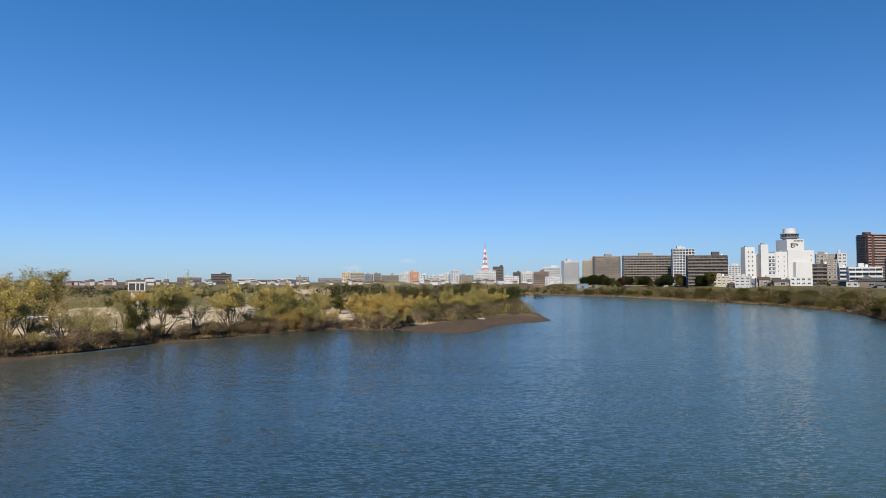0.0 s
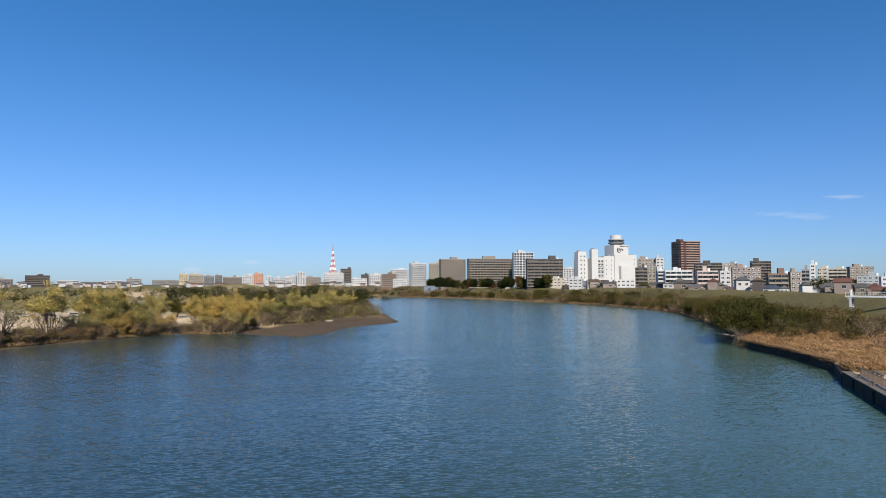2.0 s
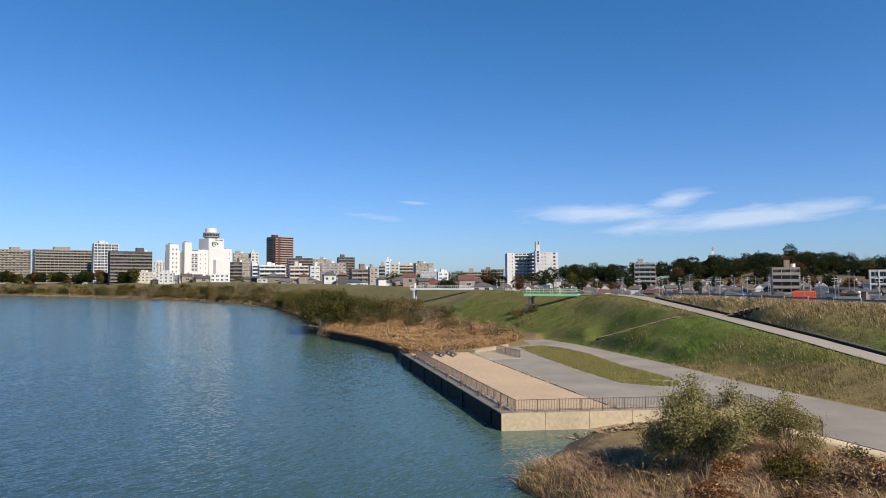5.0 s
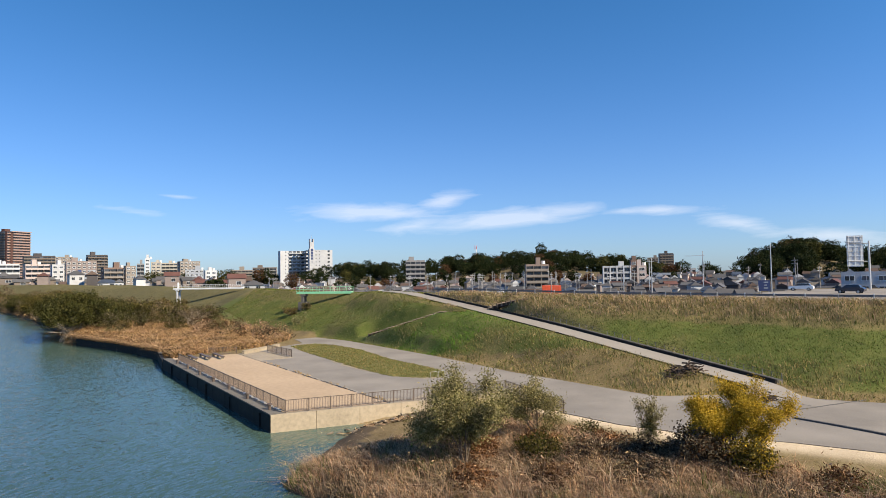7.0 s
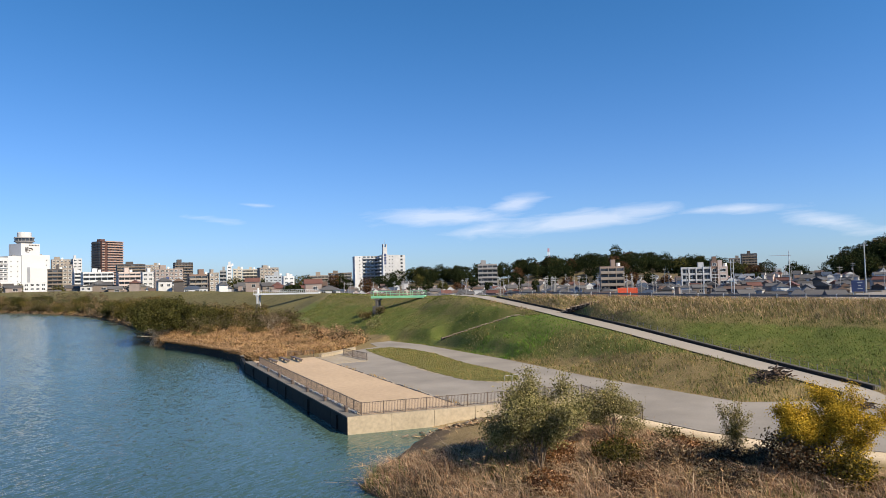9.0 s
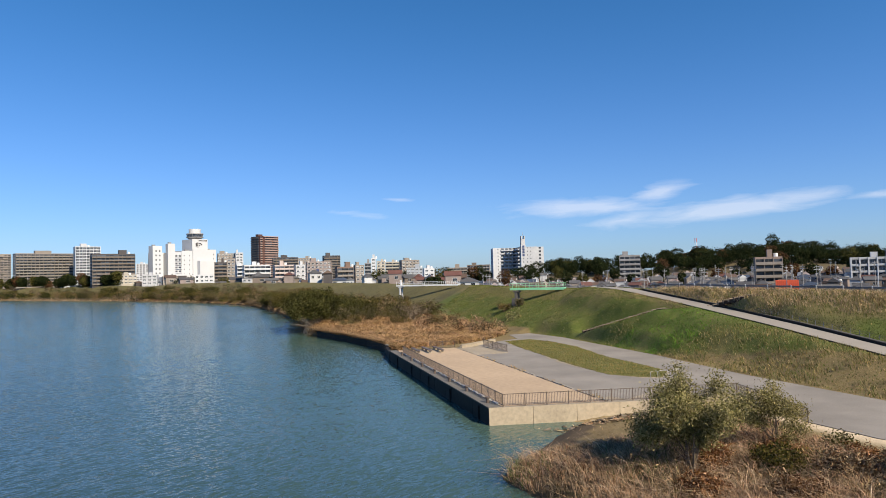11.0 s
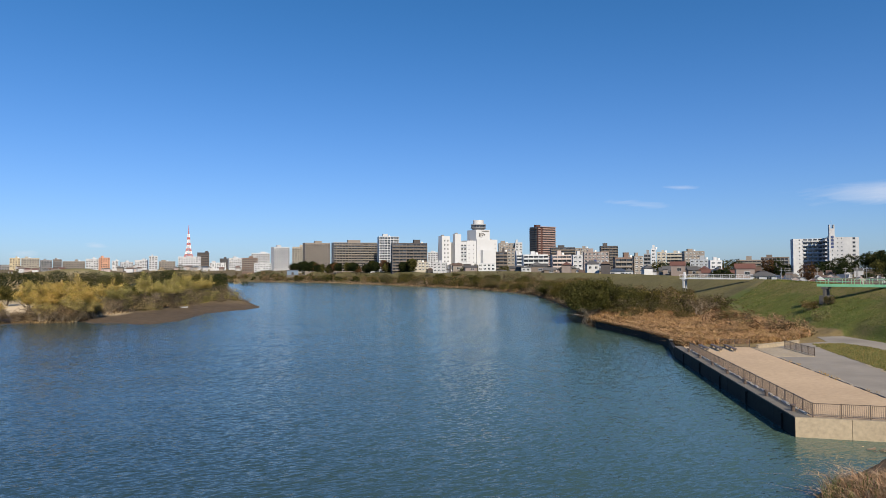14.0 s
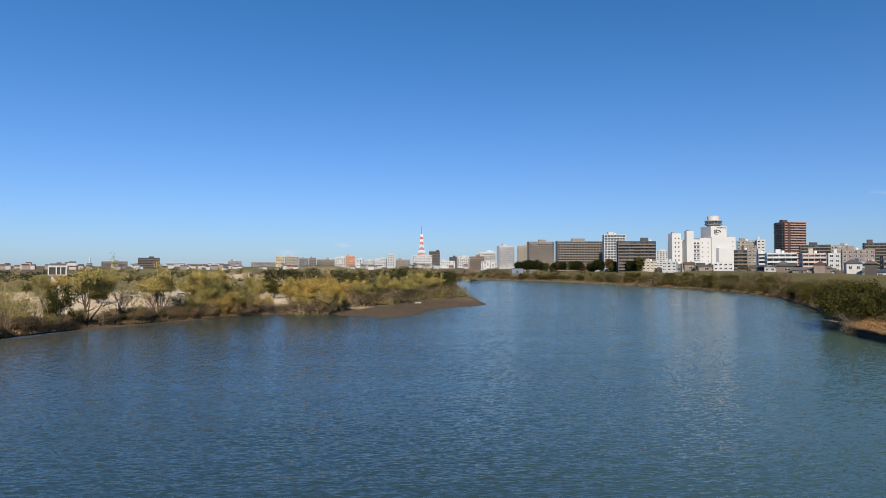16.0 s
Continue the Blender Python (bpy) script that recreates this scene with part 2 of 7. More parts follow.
M = {
    "ground": ground_mat(), "turf": ground_mat("turf", (1.0, 0.3, 0.0)), "water": water_mat(), "glass": glass_mat("window_glass", (0.028, 0.033, 0.042)), "far_glass": surface("curtained_glass", (0.045, 0.047, 0.052), rough=0.3, spread=0.4),
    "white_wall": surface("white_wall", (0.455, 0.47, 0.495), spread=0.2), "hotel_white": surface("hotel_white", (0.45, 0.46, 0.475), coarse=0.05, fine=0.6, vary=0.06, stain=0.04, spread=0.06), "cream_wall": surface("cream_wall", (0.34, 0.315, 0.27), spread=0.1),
    "grey_wall": surface("grey_wall", (0.22, 0.22, 0.226), spread=0.12), "taupe_wall": surface("taupe_wall", (0.15, 0.125, 0.108), spread=0.12),
    "dark_wall": surface("dark_wall", (0.065, 0.06, 0.062), spread=0.2), "beige_wall": surface("beige_wall", (0.215, 0.19, 0.168), spread=0.1),
    "rose_wall": surface("rose_wall", (0.215, 0.18, 0.17), spread=0.1), "rose_white": surface("rose_white", (0.4, 0.335, 0.315)),
    "yellow_wall": surface("yellow_wall", (0.4, 0.34, 0.23)), "orange_wall": surface("orange_wall", (0.5, 0.27, 0.18)),
    "brown_wall": surface("brown_wall", (0.16, 0.11, 0.09), spread=0.1), "tan_wall": surface("tan_wall", (0.22, 0.17, 0.145)),
    "navy_wall": surface("navy_wall", (0.04, 0.06, 0.14)), "pale_blue": surface("pale_blue", (0.27, 0.3, 0.34)), "slate_blue": surface("slate_blue", (0.12, 0.17, 0.24)),
    "brick_red": surface("brick_red", (0.08, 0.042, 0.037)), "pale_band": surface("pale_band", (0.3, 0.205, 0.175)),
    # the algae concrete is near black: stains plus the river side's shade in its colour
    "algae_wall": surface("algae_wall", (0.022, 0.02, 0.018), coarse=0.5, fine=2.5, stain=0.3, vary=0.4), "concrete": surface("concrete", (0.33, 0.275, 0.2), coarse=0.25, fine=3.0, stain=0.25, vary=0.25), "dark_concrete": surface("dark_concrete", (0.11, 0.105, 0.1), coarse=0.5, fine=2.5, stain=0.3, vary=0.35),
    "tan_paving": surface("tan_paving", (0.415, 0.31, 0.21), rough=0.9, coarse=0.15, fine=2.0, stain=0.16, vary=0.16),
    "asphalt": surface("asphalt", (0.235, 0.213, 0.187), rough=0.92, coarse=0.16, fine=9.0, stain=0.12, vary=0.34, bump=0.06), "dirt": surface("pale_dirt", (0.32, 0.265, 0.19), rough=0.95, coarse=0.4, fine=4.0, vary=0.35, stain=0.3), "worn_ledge": surface("worn_ledge", (0.15, 0.138, 0.12), rough=0.9, coarse=0.5, fine=4.0, stain=0.25, vary=0.3), "kerb": surface("kerb", (0.5, 0.47, 0.42), stain=0.2),
    "path": surface("path", (0.26, 0.236, 0.206), rough=0.92, coarse=0.12, fine=12.0, stain=0.1, vary=0.18, bump=0.06), "rubble": surface("rubble", (0.2, 0.16, 0.125), spread=0.4, stain=0.3),
    "fence": surface("fence_metal", (0.09, 0.065, 0.05), rough=0.5, stain=0.1), "galvanised": surface("galvanised", (0.45, 0.46, 0.47), rough=0.45, metal=0.6),
    "rail_grey": surface("rail_grey", (0.13, 0.135, 0.145), rough=0.5), "white_metal": surface("white_metal", (0.62, 0.64, 0.65), rough=0.4), "green_metal": surface("green_metal", (0.2, 0.5, 0.3), rough=0.45),
    "red_paint": surface("red_paint", (0.42, 0.09, 0.07), rough=0.5), "container": surface("container_red", (0.62, 0.1, 0.04), rough=0.5),
    "bark": surface("bark", (0.13, 0.1, 0.075), rough=0.95, coarse=2.0, fine=14.0, vary=0.4, stain=0.25, bump=0.5),
    "pale_bark": surface("pale_bark", (0.34, 0.285, 0.22), rough=0.95, coarse=2.0, fine=14.0, vary=0.35, stain=0.2, bump=0.5),
    "roof_grey": surface("roof_grey", (0.1, 0.1, 0.105), rough=0.6, spread=0.4), "roof_brown": surface("roof_brown", (0.12, 0.085, 0.07), rough=0.6, spread=0.35),
    "roof_blue": surface("roof_blue", (0.045, 0.06, 0.09), rough=0.6), "roof_red": surface("roof_red", (0.11, 0.055, 0.047), rough=0.6),
    "car_white": surface("car_white", (0.8, 0.8, 0.8), rough=0.25, stain=0.02), "car_dark": surface("car_dark", (0.03, 0.035, 0.05), rough=0.2, stain=0.02), "car_red": surface("car_red", (0.45, 0.04, 0.03), rough=0.25, stain=0.02),
    "car_silver": surface("car_silver", (0.5, 0.51, 0.53), rough=0.3, metal=0.3, stain=0.02), "tyre": surface("tyre", (0.02, 0.02, 0.02), rough=0.9),
    "willow": leaf_mat("willow_leaves", [(0.0, (0.2, 0.175, 0.05)), (0.5, (0.37, 0.315, 0.09)), (1.0, (0.58, 0.49, 0.19))], through=0.3),
    "willow_brown": leaf_mat("dry_willow_leaves", [(0.0, (0.17, 0.125, 0.065)), (0.5, (0.37, 0.275, 0.145)), (1.0, (0.62, 0.49, 0.3))], through=0.25),
    "brush_leaf": leaf_mat("brush_leaves", [(0.0, (0.05, 0.036, 0.02)), (0.5, (0.15, 0.108, 0.06)), (1.0, (0.3, 0.225, 0.13))], through=0.15, clumps=0.6),
    "olive": leaf_mat("olive_leaves", [(0.0, (0.03, 0.032, 0.008)), (0.5, (0.085, 0.081, 0.02)), (1.0, (0.17, 0.145, 0.05))], through=0.25),
    "dark_leaf": leaf_mat("dark_leaves", [(0.0, (0.01, 0.016, 0.006)), (0.6, (0.026, 0.037, 0.012)), (0.93, (0.048, 0.056, 0.018)), (1.0, (0.08, 0.068, 0.025))], clumps=0.2),
    "rust_leaf": leaf_mat("rust_leaves", [(0.0, (0.06, 0.03, 0.017)), (0.6, (0.13, 0.065, 0.033)), (1.0, (0.2, 0.11, 0.045))]),
    "yellow_leaf": leaf_mat("yellow_leaves", [(0.0, (0.16, 0.13, 0.016)), (0.5, (0.35, 0.265, 0.03)), (1.0, (0.5, 0.39, 0.06))], clumps=1.1),
    "reed": leaf_mat("dry_reeds", [(0.0, (0.14, 0.095, 0.062)), (0.4, (0.31, 0.22, 0.142)), (0.8, (0.48, 0.355, 0.24)), (1.0, (0.6, 0.47, 0.33))], through=0.15, clumps=0.8),
    "red_reed": leaf_mat("red_reeds", [(0.0, (0.13, 0.066, 0.04)), (0.4, (0.33, 0.19, 0.112)), (0.8, (0.52, 0.325, 0.2)), (1.0, (0.64, 0.46, 0.31))], through=0.15, clumps=0.8),
    "sage": leaf_mat("sage_leaves", [(0.0, (0.1, 0.098, 0.038)), (0.5, (0.2, 0.185, 0.072)), (1.0, (0.38, 0.335, 0.18))], clumps=0.8),
    "plume": leaf_mat("reed_plumes", [(0.0, (0.36, 0.27, 0.17)), (1.0, (0.55, 0.44, 0.3))], through=0.3),
    "grass": leaf_mat("grass_blades", [(0.0, (0.05, 0.07, 0.014)), (0.6, (0.085, 0.125, 0.022)), (0.85, (0.14, 0.15, 0.042)), (1.0, (0.22, 0.185, 0.085))], through=0.15, clumps=0.5),
    "fresh_grass": leaf_mat("fresh_grass_blades", [(0.0, (0.05, 0.11, 0.014)), (0.6, (0.09, 0.2, 0.025)), (1.0, (0.15, 0.24, 0.05))], through=0.2, clumps=0.5),
    "straw": leaf_mat("straw_stems", [(0.0, (0.2, 0.14, 0.08)), (0.5, (0.38, 0.28, 0.17)), (1.0, (0.58, 0.45, 0.31))], through=0.2, clumps=0.5),
    "dry_grass": leaf_mat("dry_grass_blades", [(0.0, (0.15, 0.11, 0.042)), (0.4, (0.29, 0.215, 0.092)), (0.8, (0.42, 0.315, 0.155)), (1.0, (0.52, 0.39, 0.23))], through=0.15),
    "dead_brush": leaf_mat("dead_brush", [(0.0, (0.03, 0.021, 0.014)), (0.5, (0.12, 0.088, 0.055)), (0.85, (0.25, 0.19, 0.125)), (1.0, (0.36, 0.285, 0.2))], through=0.15, clumps=0.6),
    "twig": surface("twigs", (0.09, 0.065, 0.05), rough=0.95, spread=0.5),
}

# ---- mesh helpers ----
def mesh_of(name, verts, faces, mats, index=None, smooth=False):
    """A mesh from arrays: faces all of one size."""
    verts, faces = np.asarray(verts, dtype=np.float32), np.asarray(faces, dtype=np.int32)
    me = bpy.data.meshes.new(name)
    k = faces.shape[1]
    me.vertices.add(len(verts))
    me.vertices.foreach_set("co", verts.ravel())
    me.loops.add(faces.size)
    me.loops.foreach_set("vertex_index", faces.ravel())
    me.polygons.add(len(faces))
    me.polygons.foreach_set("loop_start", np.arange(0, faces.size, k, dtype=np.int32))
    me.polygons.foreach_set("loop_total", np.full(len(faces), k, dtype=np.int32))
    if index is not None:
        me.polygons.foreach_set("material_index", np.asarray(index, dtype=np.int32))
    me.polygons.foreach_set("use_smooth", np.full(len(faces), smooth))
    for mt in mats:
        me.materials.append(M[mt])
    me.update(calc_edges=True)
    return me


def mesh_bm(name, bm, mats, smooth=False):
    me = bpy.data.meshes.new(name)
    bmesh.ops.recalc_face_normals(bm, faces=bm.faces)
    bm.to_mesh(me)
    bm.free()
    for mt in ([mats] if isinstance(mats, str) else mats):
        me.materials.append(M[mt])
    if smooth:
        me.shade_smooth()
    return me


def part(name, data, material, parent, label="", m=None):
    """One mesh object under a thing. data: a bmesh, or a mesh that alike parts share."""
    me = data if isinstance(data, bpy.types.Mesh) else mesh_bm(name, data, material)
    ob = new(name, me)
    ob.parent = parent
    if m is not None:
        ob.matrix_basis = m
    return tagged(ob, label)


def thing(name, label, category, m=None, group="", kind="", data=None):
    ob = new(name, data)
    if m is not None:
        ob.matrix_basis = m
    return tagged(ob, label, category, group, kind)


def box(bm, x0, x1, y0, y1, z0, z1, mi=0):
    v = [bm.verts.new((x, y, z)) for z in (z0, z1) for x, y in ((x0, y0), (x1, y0), (x1, y1), (x0, y1))]
    for f in ((3, 2, 1, 0), (4, 5, 6, 7), (0, 1, 5, 4), (1, 2, 6, 5), (2, 3, 7, 6), (3, 0, 4, 7)):
        bm.faces.new([v[k] for k in f]).material_index = mi


def boxed(*boxes):
    bm = bmesh.new()
    for b in boxes:
        box(bm, *b)
    return bm


def prism(bm, poly, z0, z1, mi=0):
    lo, hi = [bm.verts.new((x, y, z0)) for x, y in poly], [bm.verts.new((x, y, z1)) for x, y in poly]
    bm.faces.new(hi).material_index = mi
    bm.faces.new(lo[::-1]).material_index = mi
    for k in range(len(poly)):
        j = (k + 1) % len(poly)
        bm.faces.new((lo[k], lo[j], hi[j], hi[k])).material_index = mi


def tube(bm, pts, radii, sides=6, mi=0):
    rings = []
    pts = [Vector(p) for p in pts]
    for k, p in enumerate(pts):
        d = (pts[min(k + 1, len(pts) - 1)] - pts[max(k - 1, 0)]).normalized()
        a = d.cross(Vector((0.31, 0.87, 0.37))).normalized()
        b = d.cross(a)
        r = radii[k] if hasattr(radii, "__len__") else radii
        rings.append([bm.verts.new(p + (a * math.cos(t) + b * math.sin(t)) * r) for t in np.linspace(0, 2 * math.pi, sides, endpoint=False)])
    for k in range(len(rings) - 1):
        for s in range(sides):
            t = (s + 1) % sides
            bm.faces.new((rings[k][s], rings[k][t], rings[k + 1][t], rings[k + 1][s])).material_index = mi
    bm.faces.new(rings[0][::-1]).material_index = mi
    bm.faces.new(rings[-1]).material_index = mi


def smoothstep(a, b, x):
    t = np.clip((x - a) / (b - a), 0, 1)
    return t * t * (3 - 2 * t)


def wobble(x, y, f, seed=0.0):
    """Cheap smooth noise in -1..1 for arrays."""
    return (np.sin(x * f * 1.3 + y * f * 0.7 + seed) + np.sin(y * f * 1.7 - x * f * 0.45 + 2.1 * seed) + np.sin((x + y) * f * 2.3 + 0.7 * seed) * 0.5) / 2.5


# ---- plan of the valley ----
RIGHT_SHORE = [(22, -500), (26, -40), (28, 0), (31, 18), (34.5, 27), (38.5, 28.6), (43.5, 29.6), (47.5, 31), (49, 34), (46, 37.3),
               (72.5, 79), (80.5, 88.8), (85.6, 99.5), (91.3, 118.5), (96.5, 134), (114, 158), (139, 205), (159, 246), (180, 290), (195, 335), (209, 415), (210, 510), (200, 605), (190, 726), (160, 810), (120, 860), (60, 880), (40, 900)]
LEFT_SHORE = [(-95, -500), (-90, 60), (-76, 118), (-70, 132), (-62, 156), (-53, 171), (-43, 185), (-30, 203), (-17, 198), (-6, 188), (2.5, 180), (10.7, 192), (20, 223), (29, 228), (40, 252), (42, 300), (44, 345), (48, 420), (30, 560), (-20, 700), (-40, 850), (-60, 900)]
CREST = [(80, -500), (86, -60), (89, -10), (95, 3), (98.5, 17), (106, 40), (120, 63), (133, 85), (150, 115), (180, 160), (218, 255), (238, 330), (250, 415), (252, 510), (243, 610), (232, 735), (195, 835), (130, 905), (60, 935), (-60, 1000), (-200, 1050)]
CREST_Z = [9.0, 9.0, 9.0, 9.0, 9.1, 9.4, 9.5, 9.3, 9.4, 9.6, 10.4, 11.2, 12.0, 12.3, 12.4, 12.6, 12.8, 12.8, 12.6, 12.4, 12.4]
RAMP = [(66.5, -5.0, 1.75), (78.0, 8.5, 3.3), (92.0, 26.5, 5.6), (106.0, 44.5, 7.6), (121.5, 64.5, 9.55), (128, 73, 9.75)]
LEFT_CREST = [(-420, -300), (-400, 150), (-370, 420), (-330, 700), (-300, 980)]


def to_line(pts, x, y):
    """Distance to a polyline, the signed side (positive to the right of its way) and the parameter."""
    best, side, par = np.full(x.shape, 1e9), np.zeros(x.shape), np.zeros(x.shape)
    for k in range(len(pts) - 1):
        (x0, y0), (x1, y1) = pts[k][:2], pts[k + 1][:2]
        dx, dy = x1 - x0, y1 - y0
        t = np.clip(((x - x0) * dx + (y - y0) * dy) / (dx * dx + dy * dy), 0, 1)
        d = np.hypot(x - x0 - t * dx, y - y0 - t * dy)
        s = np.sign((x - x0) * dy - (y - y0) * dx)
        near = d < best - 1e-9
        best, side, par = np.where(near, d, best), np.where(near, s, side), np.where(near, k + t, par)
    return best, side, par


def inside(poly, x, y):
    r = np.zeros(x.shape, dtype=bool)
    for k in range(len(poly)):
        (x0, y0), (x1, y1) = poly[k], poly[k - 1]
        hit = ((y0 > y) != (y1 > y)) & (x < (x1 - x0) * (y - y0) / (y1 - y0 + 1e-12) + x0)
        r ^= hit
    return r


RIVER = LEFT_SHORE + RIGHT_SHORE[::-1]
QUAY = [(46.0, 37.3), (72.5, 79.0), (86.0, 73.5), (63.8, 22.2)]
ROAD = [(108.5, 78), (104.5, 68), (99.8, 60.6), (88.7, 43), (77, 27), (70.2, 15.4), (66.5, 9), (68.5, 4.0), (69.5, -2), (69, -12), (67, -60), (47, -60), (48.5, -12), (50, -2), (50.3, 5), (51.8, 9.6), (55.3, 14.8), (61.5, 20.6), (63.8, 22.2), (54.2, 31.0), (58.7, 38.3), (77.2, 67.2), (84.5, 71.5), (90.5, 73.4), (98.5, 73.5), (104, 79.5)]
ISLAND = [(93.2, 72.1), (98.2, 70.6), (96.9, 65.4), (92.2, 57.5), (83.0, 46.9), (78.4, 39.5), (74.7, 34.5), (70.3, 33.0), (69.1, 35.2), (69.0, 38.9), (73.6, 46.4), (80.3, 55.5), (87.5, 65.3)]
# the turf's edge is ragged where it creeps over the asphalt
ISLAND = [(a[0] + (b[0] - a[0]) * k / 8 + 0.22 * math.sin(k * 2.4 + a[0]) * math.sin(k * math.pi / 8), a[1] + (b[1] - a[1]) * k / 8 + 0.22 * math.cos(k * 3.1 + a[1]) * math.sin(k * math.pi / 8))
          for a, b in zip(ISLAND, ISLAND[1:] + ISLAND[:1]) for k in range(8)]
MOUNDS = [(480, 300, 45, 45, 8), (520, 228, 45, 45, 10), (540, 165, 42, 42, 13), (556, 108, 40, 38, 6), (442, -15, 38, 28, 11), (455, -62, 55, 38, 7)]


STEPS = [((104.6, 64.6, 2.0), (101.0, 46.6, 7.0)), ((105.6, 41.2, 7.4), (103.6, 34.2, 9.0))]


def ground_z(x, y):
    x, y = np.atleast_1d(np.asarray(x, dtype=float)), np.atleast_1d(np.asarray(y, dtype=float))
    wet = inside(RIVER, x, y)
    dr, _, pr = to_line(RIGHT_SHORE, x, y)
    dl, _, _ = to_line(LEFT_SHORE, x, y)
    right = dr < dl
    dist = np.minimum(dr, dl)
    sd = np.where(wet, -dist, dist)
    # banks: the quay's stretch drops behind its wall, the sandbar is flat
    prof = np.interp(sd, [-8, -2, 0, 1.5, 5, 12], [-2.0, -0.6, -0.02, 0.75, 1.35, 1.8])
    quay = right & (pr > 9.0) & (pr < 13.9)
    prof = np.where(quay, np.interp(sd, [0.9, 1.6, 3], [-2.0, 1.0, 1.4]), prof)
    bar = smoothstep(75, 30, np.hypot((x - 12) * 0.9, y - 205))
    prof = np.where(right, prof, prof * (1 - bar) + bar * np.interp(sd, [-8, 0, 12, 25, 45], [-1.4, -0.02, 0.4, 0.75, 1.8]))
    z = prof + smoothstep(6, 25, sd) * (0.12 * wobble(x, y, 0.12) + 0.06 * wobble(x, y, 0.5, 3))
    z = np.where(right, z, z + smoothstep(20, 160, sd) * 1.2)
    # flat along the road and the plaza
    flat = inside(QUAY, x, y)
    level = 1.42 + 0.42 * smoothstep(72, 50, x + y * 0.55)
    z = np.where(flat & ~wet, np.where(quay & (sd < 3), z, level), z)
    # the levee
    dc, sc, pc = to_line(CREST, x, y)
    cz = np.interp(pc, range(len(CREST)), CREST_Z)
    s = dc * sc
    inner = 2.0 + 0.024 * np.clip(s - 90, 0, 280)
    top = 7 + 75 * smoothstep(14, -14, y)
    lev = np.where(s < 0, cz + s * 0.415, np.where(s < top, cz, np.maximum(cz - (s - top) * 0.4, inner)))
    bump = 0.1 * wobble(x, y, 0.35, 1.0) + 0.05 * wobble(x, y, 1.1, 2.0)
    z = np.where((s > -40) & ~wet, np.maximum(z, lev + np.where(s < 0, bump, 0)), z)
    z = np.where(s > 0, lev, z)
    for mx, my, wx, wy, h in MOUNDS:
        z = z + h * np.exp(-((x - mx) / wx) ** 2 - ((y - my) / wy) ** 2) * smoothstep(30, 90, s)
    dn, _, _ = to_line(ROAD + ROAD[:1], x, y)
    w = np.where(inside(ROAD, x, y), 1.0, smoothstep(3.0, 0.4, dn)) * (~wet) * (s < -6) * (~(quay & (sd < 3)))
    z = z + (level - z) * w
    # mud and rubble rising along the quay's front
    fs, ft = (x - 46.0) * 0.647 + (y - 37.3) * 0.762, (x - 46.0) * 0.762 - (y - 37.3) * 0.647
    mud = np.interp(ft, [-1, 4, 10, 16, 21.5, 24], [-1.5, -0.35, 0.3, 0.8, 1.3, 1.6]) - 0.12 * np.maximum(0, -fs) + 0.05 * wobble(x, y, 1.6)
    z = np.where((fs < 1.5) & (fs > -5) & (ft > -1) & (ft < 22.5), mud + (z - mud) * smoothstep(-2.0, -5.0, fs), z)
    # the ramp cut into the slope
    dm, _, pm = to_line(RAMP, x, y)
    rz = np.interp(pm, range(len(RAMP)), [p[2] for p in RAMP])
    _, side, _ = to_line(RAMP, x, y)
    z = z + (rz - z) * np.where(side < 0, smoothstep(10.0, 2.1, dm), smoothstep(4.0, 2.1, dm)) * (pm > 0.02) * (1 - w * 0.9)
    # even slopes under the two flights of steps
    for (x0, y0, z0), (x1, y1, z1) in STEPS:
        dx, dy = x1 - x0, y1 - y0
        u = np.clip(((x - x0) * dx + (y - y0) * dy) / (dx * dx + dy * dy), 0, 1)
        off = np.hypot(x - x0 - u * dx, y - y0 - u * dy)
        z = z + (z0 + (z1 - z0) * u - z) * smoothstep(5.0, 1.4, off) * smoothstep(1.9, 3.2, dm) * (1 - w)
    far = np.hypot(x, y)
    z = z + smoothstep(820, 1150, far) * (y > 300) * 9.0 * smoothstep(700, 450, x)
    # the far levee of the other side
    de, se_, _ = to_line(LEFT_CREST, x, y)
    z = np.where(x < 0, np.maximum(z, np.where(se_ > 0, 8.6 - np.maximum(de - 4, 0) * 0.22, 8.6 - np.maximum(de - 6, 0) * 0.3)), z)
    return z


def gz(x, y):
    return float(ground_z(x, y)[0])


def axis(fine, lo, hi, step, grow=1.14, far=60.0):
    a = list(np.arange(fine[0], fine[1], step))
    s, v = step, a[-1]
    while v < hi:
        s = min(s * grow, far)
        v += s
        a.append(v)
    s, v, b = step, a[0], []
    while v > lo:
        s = min(s * grow, far)
        v -= s
        b.append(v)
    return np.array(b[::-1] + a)


